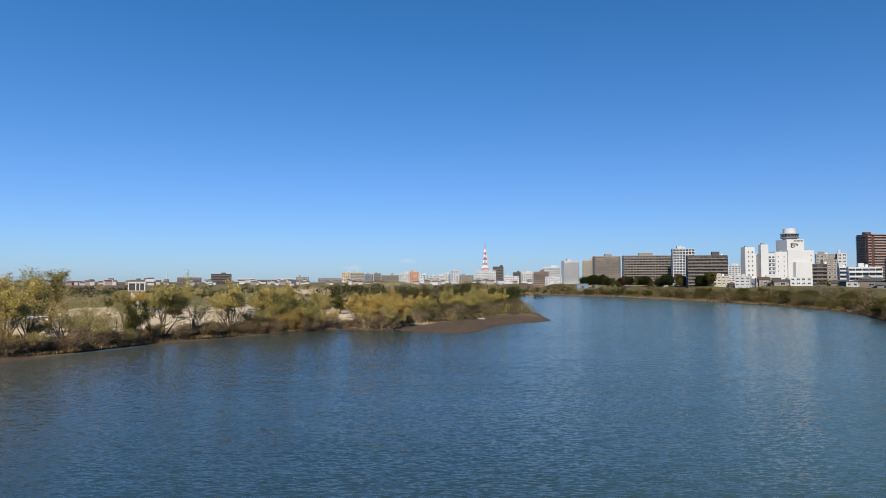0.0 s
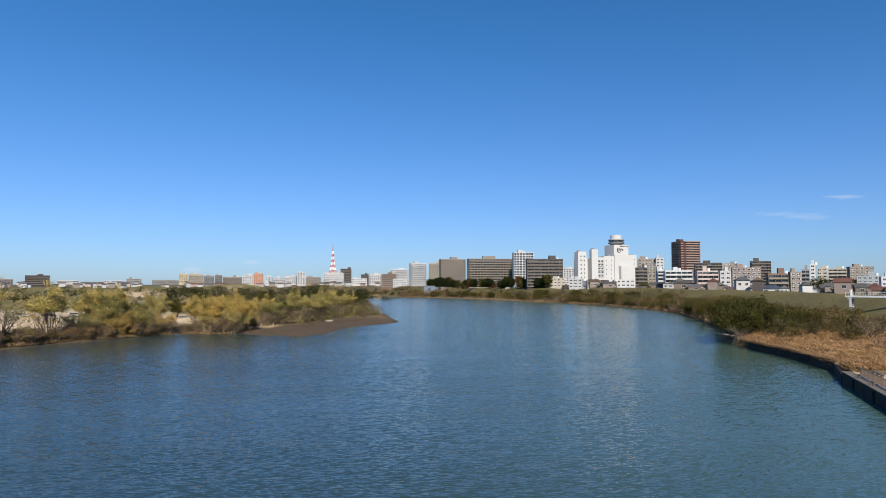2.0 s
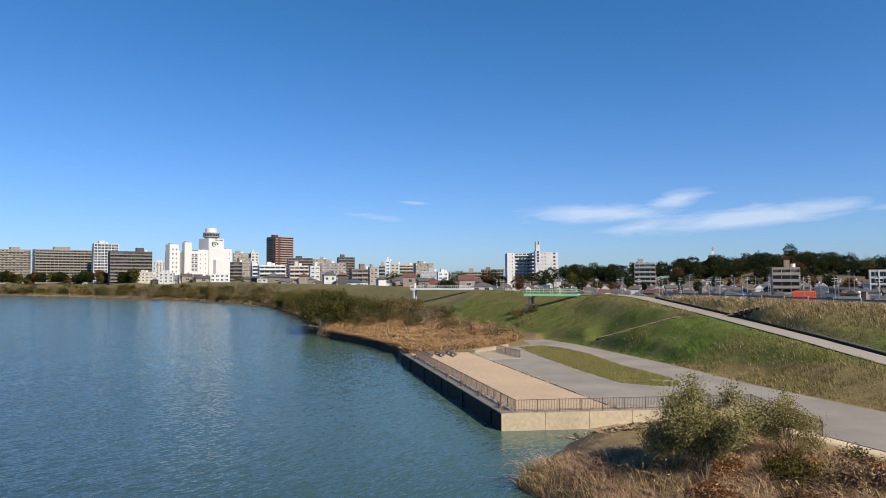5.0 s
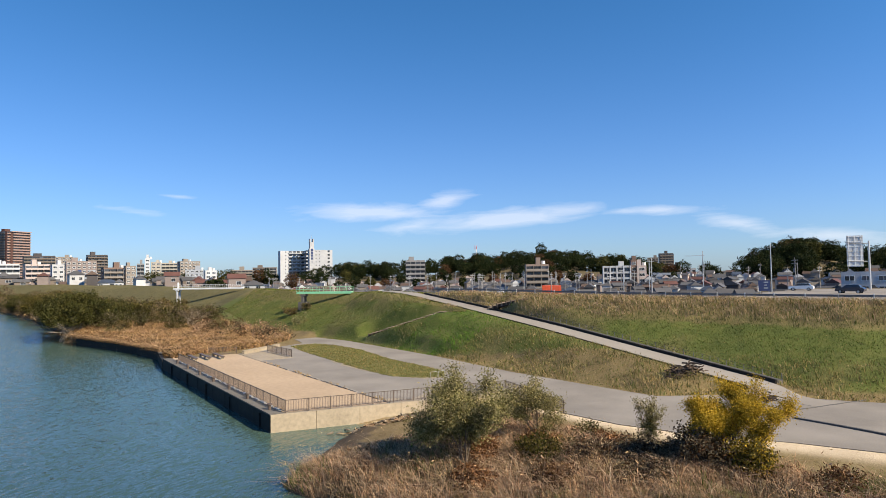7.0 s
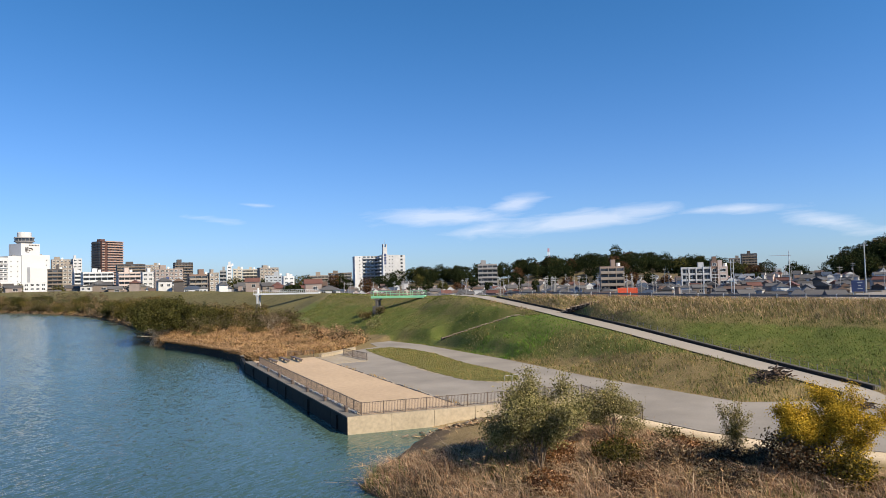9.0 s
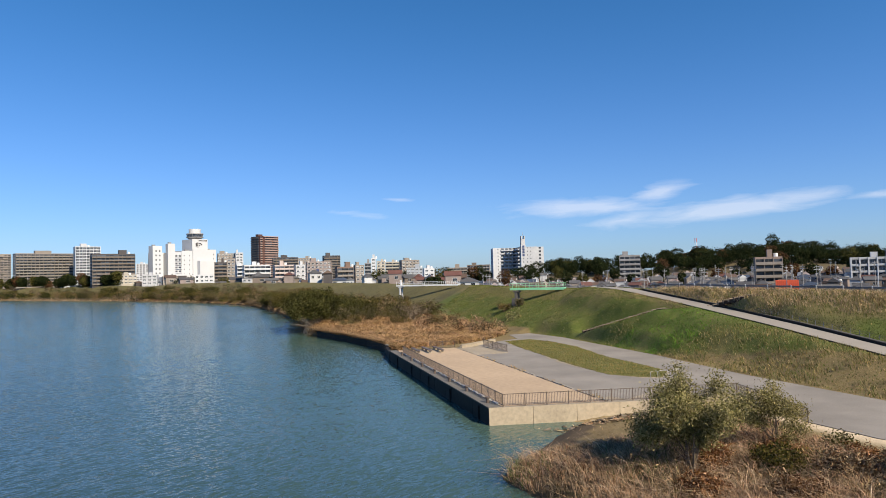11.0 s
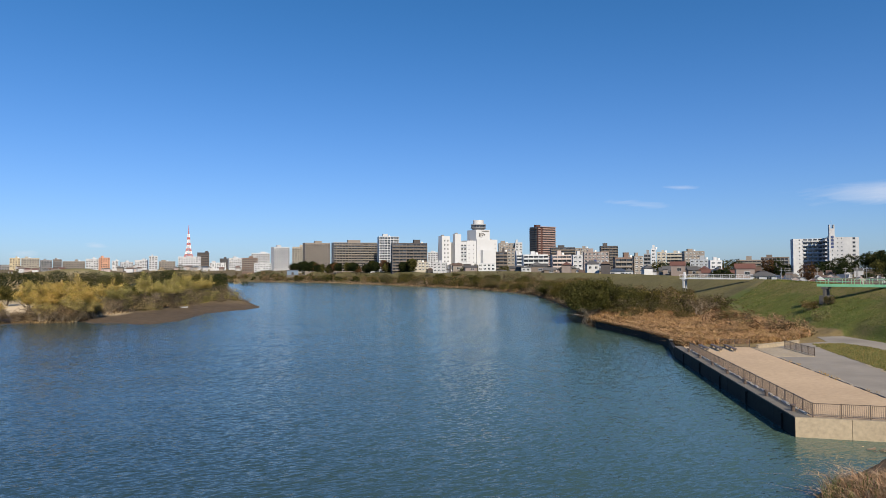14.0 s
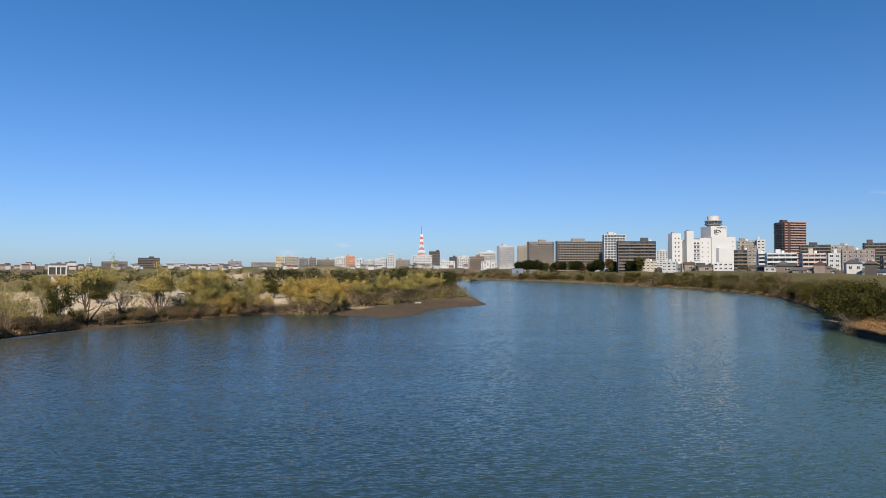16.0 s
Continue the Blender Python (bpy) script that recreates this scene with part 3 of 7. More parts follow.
def make_ground():
    xs, ys = axis((26, 140), -4200, 4300, 0.75), axis((-30, 135), -1500, 4600, 0.75)
    X, Y = np.meshgrid(xs, ys)
    x, y = X.ravel(), Y.ravel()
    z = ground_z(x, y)
    nx, ny = len(xs), len(ys)
    i = (np.arange(ny - 1)[:, None] * nx + np.arange(nx - 1)[None, :]).ravel()
    me = mesh_of("ground", np.stack([x, y, z], -1), np.stack([i, i + 1, i + 1 + nx, i + nx], -1), ["ground"], smooth=True)
    wet = inside(RIVER, x, y)
    dr, _, pr = to_line(RIGHT_SHORE, x, y)
    dl, _, _ = to_line(LEFT_SHORE, x, y)
    dist = np.minimum(dr, dl)
    right = dr < dl
    dc, sc, _ = to_line(CREST, x, y)
    s = dc * sc
    n = wobble(x, y, 0.09, 1) * 0.5 + wobble(x, y, 0.31, 4) * 0.5
    green = np.where(right, smoothstep(3, 9, dist), smoothstep(30, 60, dist) * 0.8)
    dry = np.where(right, smoothstep(0.35, 0.75, n * 0.5 + 0.4) * 0.55, 0.45 + 0.3 * n)
    reeds = right & (s < -17) & (dist < 45) & ~inside(ROAD, x, y)
    dry = np.where(reeds, 0.9, dry)
    away = (s < 14) & (s > -40) & (y > 150) & (x > -100)
    green, dry = np.where(away, 0.45 + 0.15 * n, green), np.where(away, 0.2 + 0.2 * n, dry)
    top = (s > -5.5) & (s < 8) & (y < 150)
    dry = np.where(top, np.maximum(dry, 0.65), dry)
    plain = (~right) & (dist > 70)
    strips = smoothstep(0.2, 0.6, np.sin(y * 0.045 + x * 0.01) * 0.8 + n * 0.3)
    green, dry = np.where(plain, 0.6 + 0.35 * strips, green), np.where(plain, 0.62 - 0.4 * strips + 0.2 * n, dry)
    # pale playing fields on the far bank
    fields = smoothstep(0.05, 0.3, np.sin(x * 0.021 + y * 0.013) * 0.7 + n * 0.35) * (~right) * smoothstep(12, 24, dist) * smoothstep(170, 110, dist)
    fields = np.maximum(fields, 0.95 * smoothstep(10, 20, dist) * smoothstep(75, 50, dist) * smoothstep(-20, -45, x) * (~right) * smoothstep(-0.75, -0.3, n))
    track = np.clip(1 - np.abs(dist - 150) / 5, 0, 1) * (~right)
    sand = np.maximum(fields * 0.9, track)
    dn, _, _ = to_line(ROAD + ROAD[:1], x, y)
    sand = np.maximum(sand, smoothstep(3.6, 0.9, dn + 0.9 * n) * right * (s < -20) * (x + 0.3 * np.abs(y - 5) < 60))
    fs, ft = (x - 46.0) * 0.647 + (y - 37.3) * 0.762, (x - 46.0) * 0.762 - (y - 37.3) * 0.647
    sand = np.maximum(sand, 0.5 * smoothstep(8, 14, ft) * smoothstep(24, 22, ft) * smoothstep(-5.5, -3, fs) * (fs < 2))
    bar = smoothstep(75, 45, np.hypot((x - 12) * 0.9, y - 205)) * (dist < 22) * (~right)
    lip = smoothstep(4.5, 1.5, dist)
    for a in (wet, bar > 0.3, lip > 0.5):
        green, dry, sand = np.where(a, green * 0.05, green), np.where(a, dry * 0.15, dry), np.where(a, 0, sand)
    town = (s > 30) | ((s > 9) & (y < 150)) | (x < -420)
    green, dry, sand = np.where(town, 0.15, green), np.where(town, 0.1, dry), np.where(town, 0.04, sand)
    col = me.color_attributes.new("cover", "FLOAT_COLOR", "POINT")
    col.data.foreach_set("color", np.stack([green, dry, sand, np.ones_like(green)], -1).astype(np.float32).ravel())
    return thing("ground", "grassy flood plain, levee and town ground beside the river", "ground", kind="structure", data=me)


make_ground()


def make_water():
    xs, ys = np.linspace(-160, 330, 40), np.linspace(-480, 1000, 80)
    X, Y = np.meshgrid(xs, ys)
    i = (np.arange(79)[:, None] * 40 + np.arange(39)[None, :]).ravel()
    me = mesh_of("water", np.stack([X.ravel(), Y.ravel(), 0 * X.ravel()], -1), np.stack([i, i + 1, i + 41, i + 40], -1), ["water"], smooth=True)
    thing("water", "wide blue-green river with small wind ripples", "river", kind="structure", data=me)


make_water()


def draped(name, poly, lift, material, label, category, kind="structure", step=2.0, thick=0.12):
    """A paved or turfed sheet laid over the ground, with a real edge."""
    bm = bmesh.new()
    bm.faces.new([bm.verts.new((px, py, 0)) for px, py in poly])
    bmesh.ops.triangulate(bm, faces=bm.faces)
    xs, ys = [p[0] for p in poly], [p[1] for p in poly]
    for lo, hi, nrm in ((min(xs), max(xs), (1, 0, 0)), (min(ys), max(ys), (0, 1, 0))):
        for v in np.arange(lo + step, hi, step):
            bmesh.ops.bisect_plane(bm, geom=bm.verts[:] + bm.edges[:] + bm.faces[:], plane_co=Vector(nrm) * v, plane_no=nrm)
    co = np.array([v.co[:] for v in bm.verts])
    zz = ground_z(co[:, 0], co[:, 1]) + lift
    for v, z in zip(bm.verts, zz):
        v.co.z = z
    ring = bmesh.ops.extrude_face_region(bm, geom=bm.faces[:])["geom"]
    for g in ring:
        if isinstance(g, bmesh.types.BMVert):
            g.co.z += thick
    for v in bm.verts:
        v.co.z -= thick
    me = mesh_bm(name, bm, material)
    return thing(name, label, category, kind=kind, data=me)


def ribbon(pts, width, step=1.5):
    """Left and right edges of a strip along a polyline, as a polygon."""
    p = np.array([q[:2] for q in pts], dtype=float)
    d = np.gradient(p, axis=0)
    d /= np.linalg.norm(d, axis=1)[:, None]
    nrm = np.stack([d[:, 1], -d[:, 0]], -1) * width / 2
    return [tuple(v) for v in p + nrm] + [tuple(v) for v in (p - nrm)[::-1]]


draped("road", ROAD, 0.05, "asphalt", "worn grey asphalt service road and parking apron below the levee", "road")
ICX, ICY = sum(p[0] for p in ISLAND) / len(ISLAND), sum(p[1] for p in ISLAND) / len(ISLAND)
draped("dirt_margin", [(x + (x - ICX) / math.hypot(x - ICX, y - ICY) * max(0.04, 0.3 + 0.45 * math.sin(k * 0.33) + 0.15 * math.sin(k * 1.7)), y + (y - ICY) / math.hypot(x - ICX, y - ICY) * max(0.04, 0.3 + 0.45 * math.sin(k * 0.33) + 0.15 * math.sin(k * 1.7))) for k, (x, y) in enumerate(ISLAND)], 0.065, "dirt", "pale trodden dirt round the grass island", "dirt")
draped("levee_road", [(94, -60), (96.5, -12), (101.5, 1), (105, 15), (112.5, 37), (126, 58), (130, 55), (118, 34), (113, 14), (165, 4), (160, -60)], 0.05, "asphalt", "grey asphalt road along the levee crest", "road", step=4.0)
draped("grass_island", ISLAND, 0.085, "turf", "low island of rough grass between the asphalt", "grass")
draped("ramp_path", ribbon(RAMP[0:1] + [tuple(np.array(RAMP[k]) * (1 - f) + np.array(RAMP[k + 1]) * f) for k in range(5) for f in (0.33, 0.66, 1.0)], 3.4), 0.07, "path", "grey asphalt ramp climbing along the levee slope", "path", step=1.5)

# ---- buildings ----
def cached(fn):
    store = {}

    def call(*key):
        if key not in store:
            store[key] = fn(*key)
        return store[key]
    return call


@cached
def window_mesh(w, h, frame_mat):
    bm = boxed((-w / 2, w / 2, -0.06, 0.25, 0, h, 0))
    box(bm, -w / 2 + 0.12, w / 2 - 0.12, -0.075, 0.0, 0.12, h - 0.12, 1)
    box(bm, -0.05, 0.05, -0.09, 0.0, 0.12, h - 0.12, 0)
    return mesh_bm("window", bm, [frame_mat, "glass"])


@cached
def balcony_mesh(w, deep, wall, fins):
    bm = boxed((-w / 2, w / 2, -deep, 0, -0.18, 0.0), (-w / 2, w / 2, -deep, -deep + 0.14, 0, 1.05))
    for k in range(fins + 1):
        x = -w / 2 + 0.1 + (w - 0.2) * k / max(fins, 1)
        box(bm, x - 0.1, x + 0.1, -deep + 0.14, 0, 0, 2.6)
    return mesh_bm("balcony", bm, wall)


BALCONY_TRIM = {"taupe_wall": "grey_wall", "dark_wall": "taupe_wall", "brown_wall": "beige_wall", "tan_wall": "beige_wall", "navy_wall": "grey_wall"}
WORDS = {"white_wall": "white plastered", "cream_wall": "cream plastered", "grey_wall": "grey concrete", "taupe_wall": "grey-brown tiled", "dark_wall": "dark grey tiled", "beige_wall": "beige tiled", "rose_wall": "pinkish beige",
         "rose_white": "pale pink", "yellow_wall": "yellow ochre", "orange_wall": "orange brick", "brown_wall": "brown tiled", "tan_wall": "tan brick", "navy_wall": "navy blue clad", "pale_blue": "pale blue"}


def building(x, y, face, w, d, top, floors, style, wall, base=None, name="apartment_building", label=None, group="town buildings", roof=True):
    z0 = gz(x, y) - 0.3 if base is None else base
    h = top - z0
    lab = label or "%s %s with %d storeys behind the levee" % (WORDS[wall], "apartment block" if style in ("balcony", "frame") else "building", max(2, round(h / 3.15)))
    root = thing(name, lab, "building", pose(x, y, z0, 0, 0, face), group)
    bm = boxed((-w / 2, w / 2, -d / 2, d / 2, 0, h - 0.6), (-w / 2, w / 2, -d / 2, -d / 2 + 0.25, h - 0.6, h), (-w / 2, w / 2, d / 2 - 0.25, d / 2, h - 0.6, h), (-w / 2, -w / 2 + 0.25, -d / 2 + 0.25, d / 2 - 0.25, h - 0.6, h), (w / 2 - 0.25, w / 2, -d / 2 + 0.25, d / 2 - 0.25, h - 0.6, h))
    part("wall", bm, wall, root)
    rnd = random.Random(int(x * 7 + y * 13))
    far = math.hypot(x, y) > 900
    floors = max(2, int(round(h / 3.15)))
    fh = h / (floors + 0.25)
    bays = max(1, int(round(w / (3.6 if not far else 3.9))))
    bw = w / bays
    trim = BALCONY_TRIM.get(wall, wall)
    first = 0 if floors < 4 else 1
    yaw = face + math.degrees(math.atan2(x, y))
    visible = [] if abs(yaw) < 2 else [-1 if yaw > 0 else 1]
    if style == "stepped":
        style = "balcony"
    for f in range(first, floors):
        zf = f * fh + 0.25
        if z0 + zf + fh < 7.5:
            continue
        if far:
            bm = bmesh.new()
            for k in range(bays):
                if rnd.random() < 0.88:
                    xx, ww, wh = -w / 2 + bw * (k + 0.5), bw * rnd.uniform(0.25, 0.34), fh * rnd.uniform(0.4, 0.62)
                    box(bm, xx - ww, xx + ww, -d / 2 - 0.06, -d / 2 + 0.1, zf + 0.5, zf + 0.5 + wh)
            if len(bm.verts):
                tagged(part("glazing", bm, "far_glass", root), kind="stuff")
            if style == "balcony":
                part("balcony", boxed((-w / 2, w / 2, -d / 2 - 1.2, -d / 2, zf - 0.1, zf + 0.95)), trim, root)
            continue
        for k in range(bays):
            xx = -w / 2 + bw * (k + 0.5)
            ww, wh = (bw * 0.9, fh * 0.78) if style != "plain" else (bw * 0.62, fh * 0.52)
            part("window", window_mesh(round(ww, 1), round(wh, 1), ("dark_wall" if style == "balcony" else "galvanised") if style != "plain" else "white_metal"), None, root, m=pose(xx, -d / 2, zf + (0.1 if style != "plain" else fh * 0.28)))
        if style == "balcony":
            part("balcony", balcony_mesh(round(w, 1), 1.7, trim, bays), None, root, m=pose(0, -d / 2, zf))
        sides = max(1, int(d / 5))
        for sgn in visible:
            for k in range(sides):
                yy = -d / 2 + d / sides * (k + 0.5)
                part("window", window_mesh(1.3, round(fh * 0.42, 1), "white_metal"), None, root, m=pose(sgn * w / 2, yy, zf + fh * 0.3, 0, 0, 90 * sgn))
    if style == "frame":
        bm = bmesh.new()
        for k in range(bays + 1):
            xx = -w / 2 + bw * k
            box(bm, xx - 0.3, xx + 0.3, -d / 2 - 1.1, -d / 2, 0, h)
        part("frame", bm, wall, root)
        for f in range(1, floors + 1):
            part("balcony", boxed((-w / 2 + 0.3, w / 2 - 0.3, -d / 2 - 0.9, -d / 2, f * fh - 0.15, f * fh + 0.7)), wall, root)
    if roof and floors > 3:
        pw, ph = max(2.0, w * rnd.uniform(0.15, 0.3)), rnd.uniform(2.0, 3.6)
        px = rnd.uniform(-0.3, 0.3) * w
        part("roof_house", boxed((px - pw / 2, px + pw / 2, -d * 0.2, d * 0.25, h - 0.6, h + ph)), wall, root)
        if rnd.random() < 0.6:
            bm = bmesh.new()
            tube(bm, [(px + pw * 0.7 + 1, 0, h - 0.6), (px + pw * 0.7 + 1, 0, h + 1.6)], 1.0, 10)
            part("water_tank", bm, "white_metal", root)
    return root


building(196.4, 1234.5, -9.0, 31.4, 14.0, 44.8, 7, "balcony", "white_wall")
building(211.4, 1130.4, 9.4, 26.4, 14.0, 52.5, 9, "balcony", "white_wall")
building(226.6, 1025.3, -27.5, 30.7, 14.0, 49.7, 8, "balcony", "cream_wall")
building(233.6, 972.3, 1.5, 36.9, 14.0, 53.5, 10, "balcony", "beige_wall")
building(247.6, 829.3, -4.6, 55.6, 14.0, 48.5, 9, "balcony", "beige_wall")
building(276.0, 782.8, -9.4, 23.9, 12.9, 54.3, 12, "frame", "white_wall")
building(252.7, 652.8, -13.2, 35.9, 14.0, 41.0, 9, "balcony", "dark_wall")
building(433.4, 1011.0, -23.2, 17.0, 8.5, 42.4, 7, "plain", "white_wall")
building(372.8, 662.3, -24.4, 17.5, 9.1, 42.7, 8, "plain", "beige_wall")
building(379.3, 647.0, -25.4, 7.7, 8.0, 43.1, 8, "plain", "white_wall")
building(309.9, 560.0, -29.0, 10.6, 8.0, 30.2, 7, "balcony", "dark_wall")
building(322.7, 564.3, -29.8, 7.3, 8.0, 34.1, 7, "plain", "beige_wall")
building(308.4, 526.3, -20.4, 5.1, 8.0, 27.0, 6, "balcony", "white_wall")
building(254.6, 628.7, -17.1, 17.6, 9.2, 21.4, 3, "plain", "cream_wall")
building(251.1, 675.6, -20.4, 17.9, 8.9, 17.0, 2, "plain", "white_wall")
building(242.2, 751.2, -17.9, 11.3, 8.0, 17.4, 2, "plain", "white_wall")
building(260.1, 590.2, -33.8, 12.2, 8.0, 20.4, 3, "plain", "white_wall")
building(263.0, 559.9, -17.2, 11.6, 8.0, 18.6, 2, "plain", "beige_wall")
building(265.9, 506.1, -27.7, 14.1, 8.0, 18.9, 3, "plain", "white_wall")
building(-303.0, 1469.1, 11.7, 27.5, 13.7, 30.2, 3, "plain", "grey_wall")
building(-237.4, 1430.4, 14.4, 48.2, 14.0, 27.3, 3, "plain", "grey_wall")
building(-197.9, 1385.9, 8.1, 16.0, 8.0, 38.4, 5, "plain", "yellow_wall")
building(-169.0, 1339.4, 7.2, 26.5, 13.2, 37.5, 6, "balcony", "cream_wall")
building(-140.6, 1292.4, 16.2, 15.8, 8.5, 33.5, 5, "balcony", "grey_wall")
building(-129.4, 1343.8, 5.5, 13.3, 8.0, 35.4, 5, "balcony", "taupe_wall")
building(-96.7, 1246.3, 4.4, 32.0, 14.0, 30.7, 5, "balcony", "beige_wall")
building(-73.3, 1297.9, 3.2, 19.4, 9.7, 35.7, 6, "plain", "white_wall")
building(-52.9, 1248.9, 22.4, 14.6, 8.3, 36.9, 6, "plain", "orange_wall")
building(-38.3, 1299.4, 1.7, 9.7, 8.0, 32.5, 4, "plain", "white_wall")
building(-19.2, 1249.9, 10.9, 18.3, 9.9, 29.7, 4, "plain", "white_wall")
building(3.4, 1350.0, -10.1, 20.8, 11.2, 34.4, 5, "plain", "white_wall")
building(21.3, 1249.8, -1.0, 13.5, 8.0, 40.0, 7, "plain", "white_wall")
building(41.3, 1199.3, -2.0, 24.9, 12.4, 30.0, 4, "plain", "beige_wall")
building(80.6, 1277.5, -3.6, 36.6, 14.0, 39.6, 6, "plain", "white_wall")
building(113.0, 1395.4, -4.6, 22.0, 11.0, 50.1, 8, "balcony", "dark_wall")
building(119.9, 1194.0, -5.7, 25.6, 12.8, 27.9, 3, "plain", "white_wall")
building(146.0, 1342.1, -6.2, 15.5, 8.0, 37.6, 5, "plain", "dark_wall")
building(153.0, 1240.6, 3.0, 21.8, 11.8, 36.7, 5, "plain", "white_wall")
building(149.7, 1039.3, -8.2, 23.1, 11.5, 32.9, 6, "balcony", "brown_wall")
building(160.2, 987.1, -9.2, 23.5, 11.7, 24.5, 3, "plain", "white_wall")
building(-453.5, 1218.4, 20.4, 40.8, 14.0, 26.2, 4, "balcony", "rose_wall")
building(-386.8, 1188.6, 18.0, 33.8, 14.0, 31.8, 8, "stepped", "dark_wall")
building(-389.5, 1344.7, 16.2, 32.2, 14.0, 25.4, 3, "plain", "white_wall")
building(-315.8, 1363.9, 13.0, 33.1, 14.0, 25.5, 3, "plain", "white_wall")
building(-712.0, 1320.2, 28.3, 30.9, 14.0, 20.8, 3, "plain", "white_wall")
building(-678.7, 1337.7, 26.9, 24.7, 12.4, 19.7, 2, "plain", "white_wall")
building(-585.1, 1381.2, 23.0, 24.3, 12.1, 21.1, 3, "plain", "grey_wall")
building(-376.5, 1452.0, 14.5, 38.5, 14.0, 23.9, 2, "plain", "beige_wall")
building(447.3, 663.3, -29.0, 27.4, 14.0, 38.8, 8, "balcony", "dark_wall")
building(494.6, 691.3, -35.6, 16.7, 8.4, 39.4, 7, "plain", "beige_wall")
building(520.2, 672.3, -27.7, 20.0, 10.8, 41.6, 8, "balcony", "dark_wall")
building(382.5, 513.1, -31.7, 22.4, 11.7, 29.3, 7, "plain", "rose_wall")
building(273.4, 442.3, -23.7, 18.7, 10.0, 24.6, 5, "balcony", "white_wall")
building(278.5, 415.2, -23.9, 13.5, 8.0, 23.8, 6, "balcony", "rose_white")
building(299.4, 425.1, -25.2, 7.1, 8.0, 24.1, 6, "plain", "white_wall")
building(279.5, 377.9, -36.5, 7.7, 8.0, 16.7, 3, "plain", "navy_wall")
building(291.5, 381.4, -37.4, 7.3, 8.0, 17.7, 4, "balcony", "pale_blue")
building(313.2, 389.7, -26.8, 11.8, 8.0, 21.5, 5, "balcony", "brown_wall")
building(324.6, 386.9, -28.0, 6.4, 8.0, 22.6, 5, "plain", "beige_wall")
building(404.7, 469.7, -40.8, 5.6, 8.0, 26.6, 7, "balcony", "grey_wall")
building(435.0, 496.4, -41.2, 4.0, 8.0, 32.0, 9, "plain", "white_wall")
building(453.6, 506.6, -41.8, 8.3, 8.0, 29.3, 7, "plain", "cream_wall")
building(441.7, 476.9, -42.8, 13.0, 8.0, 27.8, 7, "balcony", "cream_wall")
building(502.2, 516.0, -29.2, 19.2, 10.7, 30.8, 7, "plain", "beige_wall")
building(421.8, 426.8, -44.7, 14.1, 8.0, 21.0, 4, "plain", "pale_blue")
building(521.9, 466.5, -48.2, 21.4, 10.7, 21.4, 4, "balcony", "beige_wall")
building(567.4, 475.1, -55.1, 24.2, 12.6, 24.3, 5, "balcony", "taupe_wall")
building(401.7, 390.2, -35.8, 8.5, 8.0, 19.7, 4, "plain", "white_wall")
building(425.5, 222.2, -62.4, 13.5, 8.0, 24.0, 6, "balcony", "grey_wall")
building(314.9, 98.7, -67.6, 10.7, 8.0, 17.8, 5, "balcony", "tan_wall")
building(353.4, 68.5, -74.0, 13.3, 8.0, 16.7, 5, "frame", "white_wall")
building(357.5, 56.7, -76.0, 4.5, 8.0, 16.7, 5, "plain", "rose_white")
building(358.9, 60.8, -75.4, 3.0, 8.0, 19.6, 6, "plain", "brown_wall")
building(416.5, 54.4, -82.6, 10.2, 8.0, 12.8, 3, "balcony", "pale_blue")
building(893.0, 111.8, -72.9, 16.7, 9.0, 36.9, 10, "balcony", "dark_wall")
building(940.4, 134.7, -81.9, 14.0, 8.0, 33.1, 8, "plain", "beige_wall")
building(794.8, 90.6, -83.5, 13.7, 8.0, 21.8, 6, "plain", "dark_wall")
building(597.2, 58.0, -84.5, 13.3, 8.0, 16.2, 4, "plain", "white_wall")
building(228.4, -26.7, -96.7, 12.3, 8.0, 12.4, 3, "plain", "white_wall")


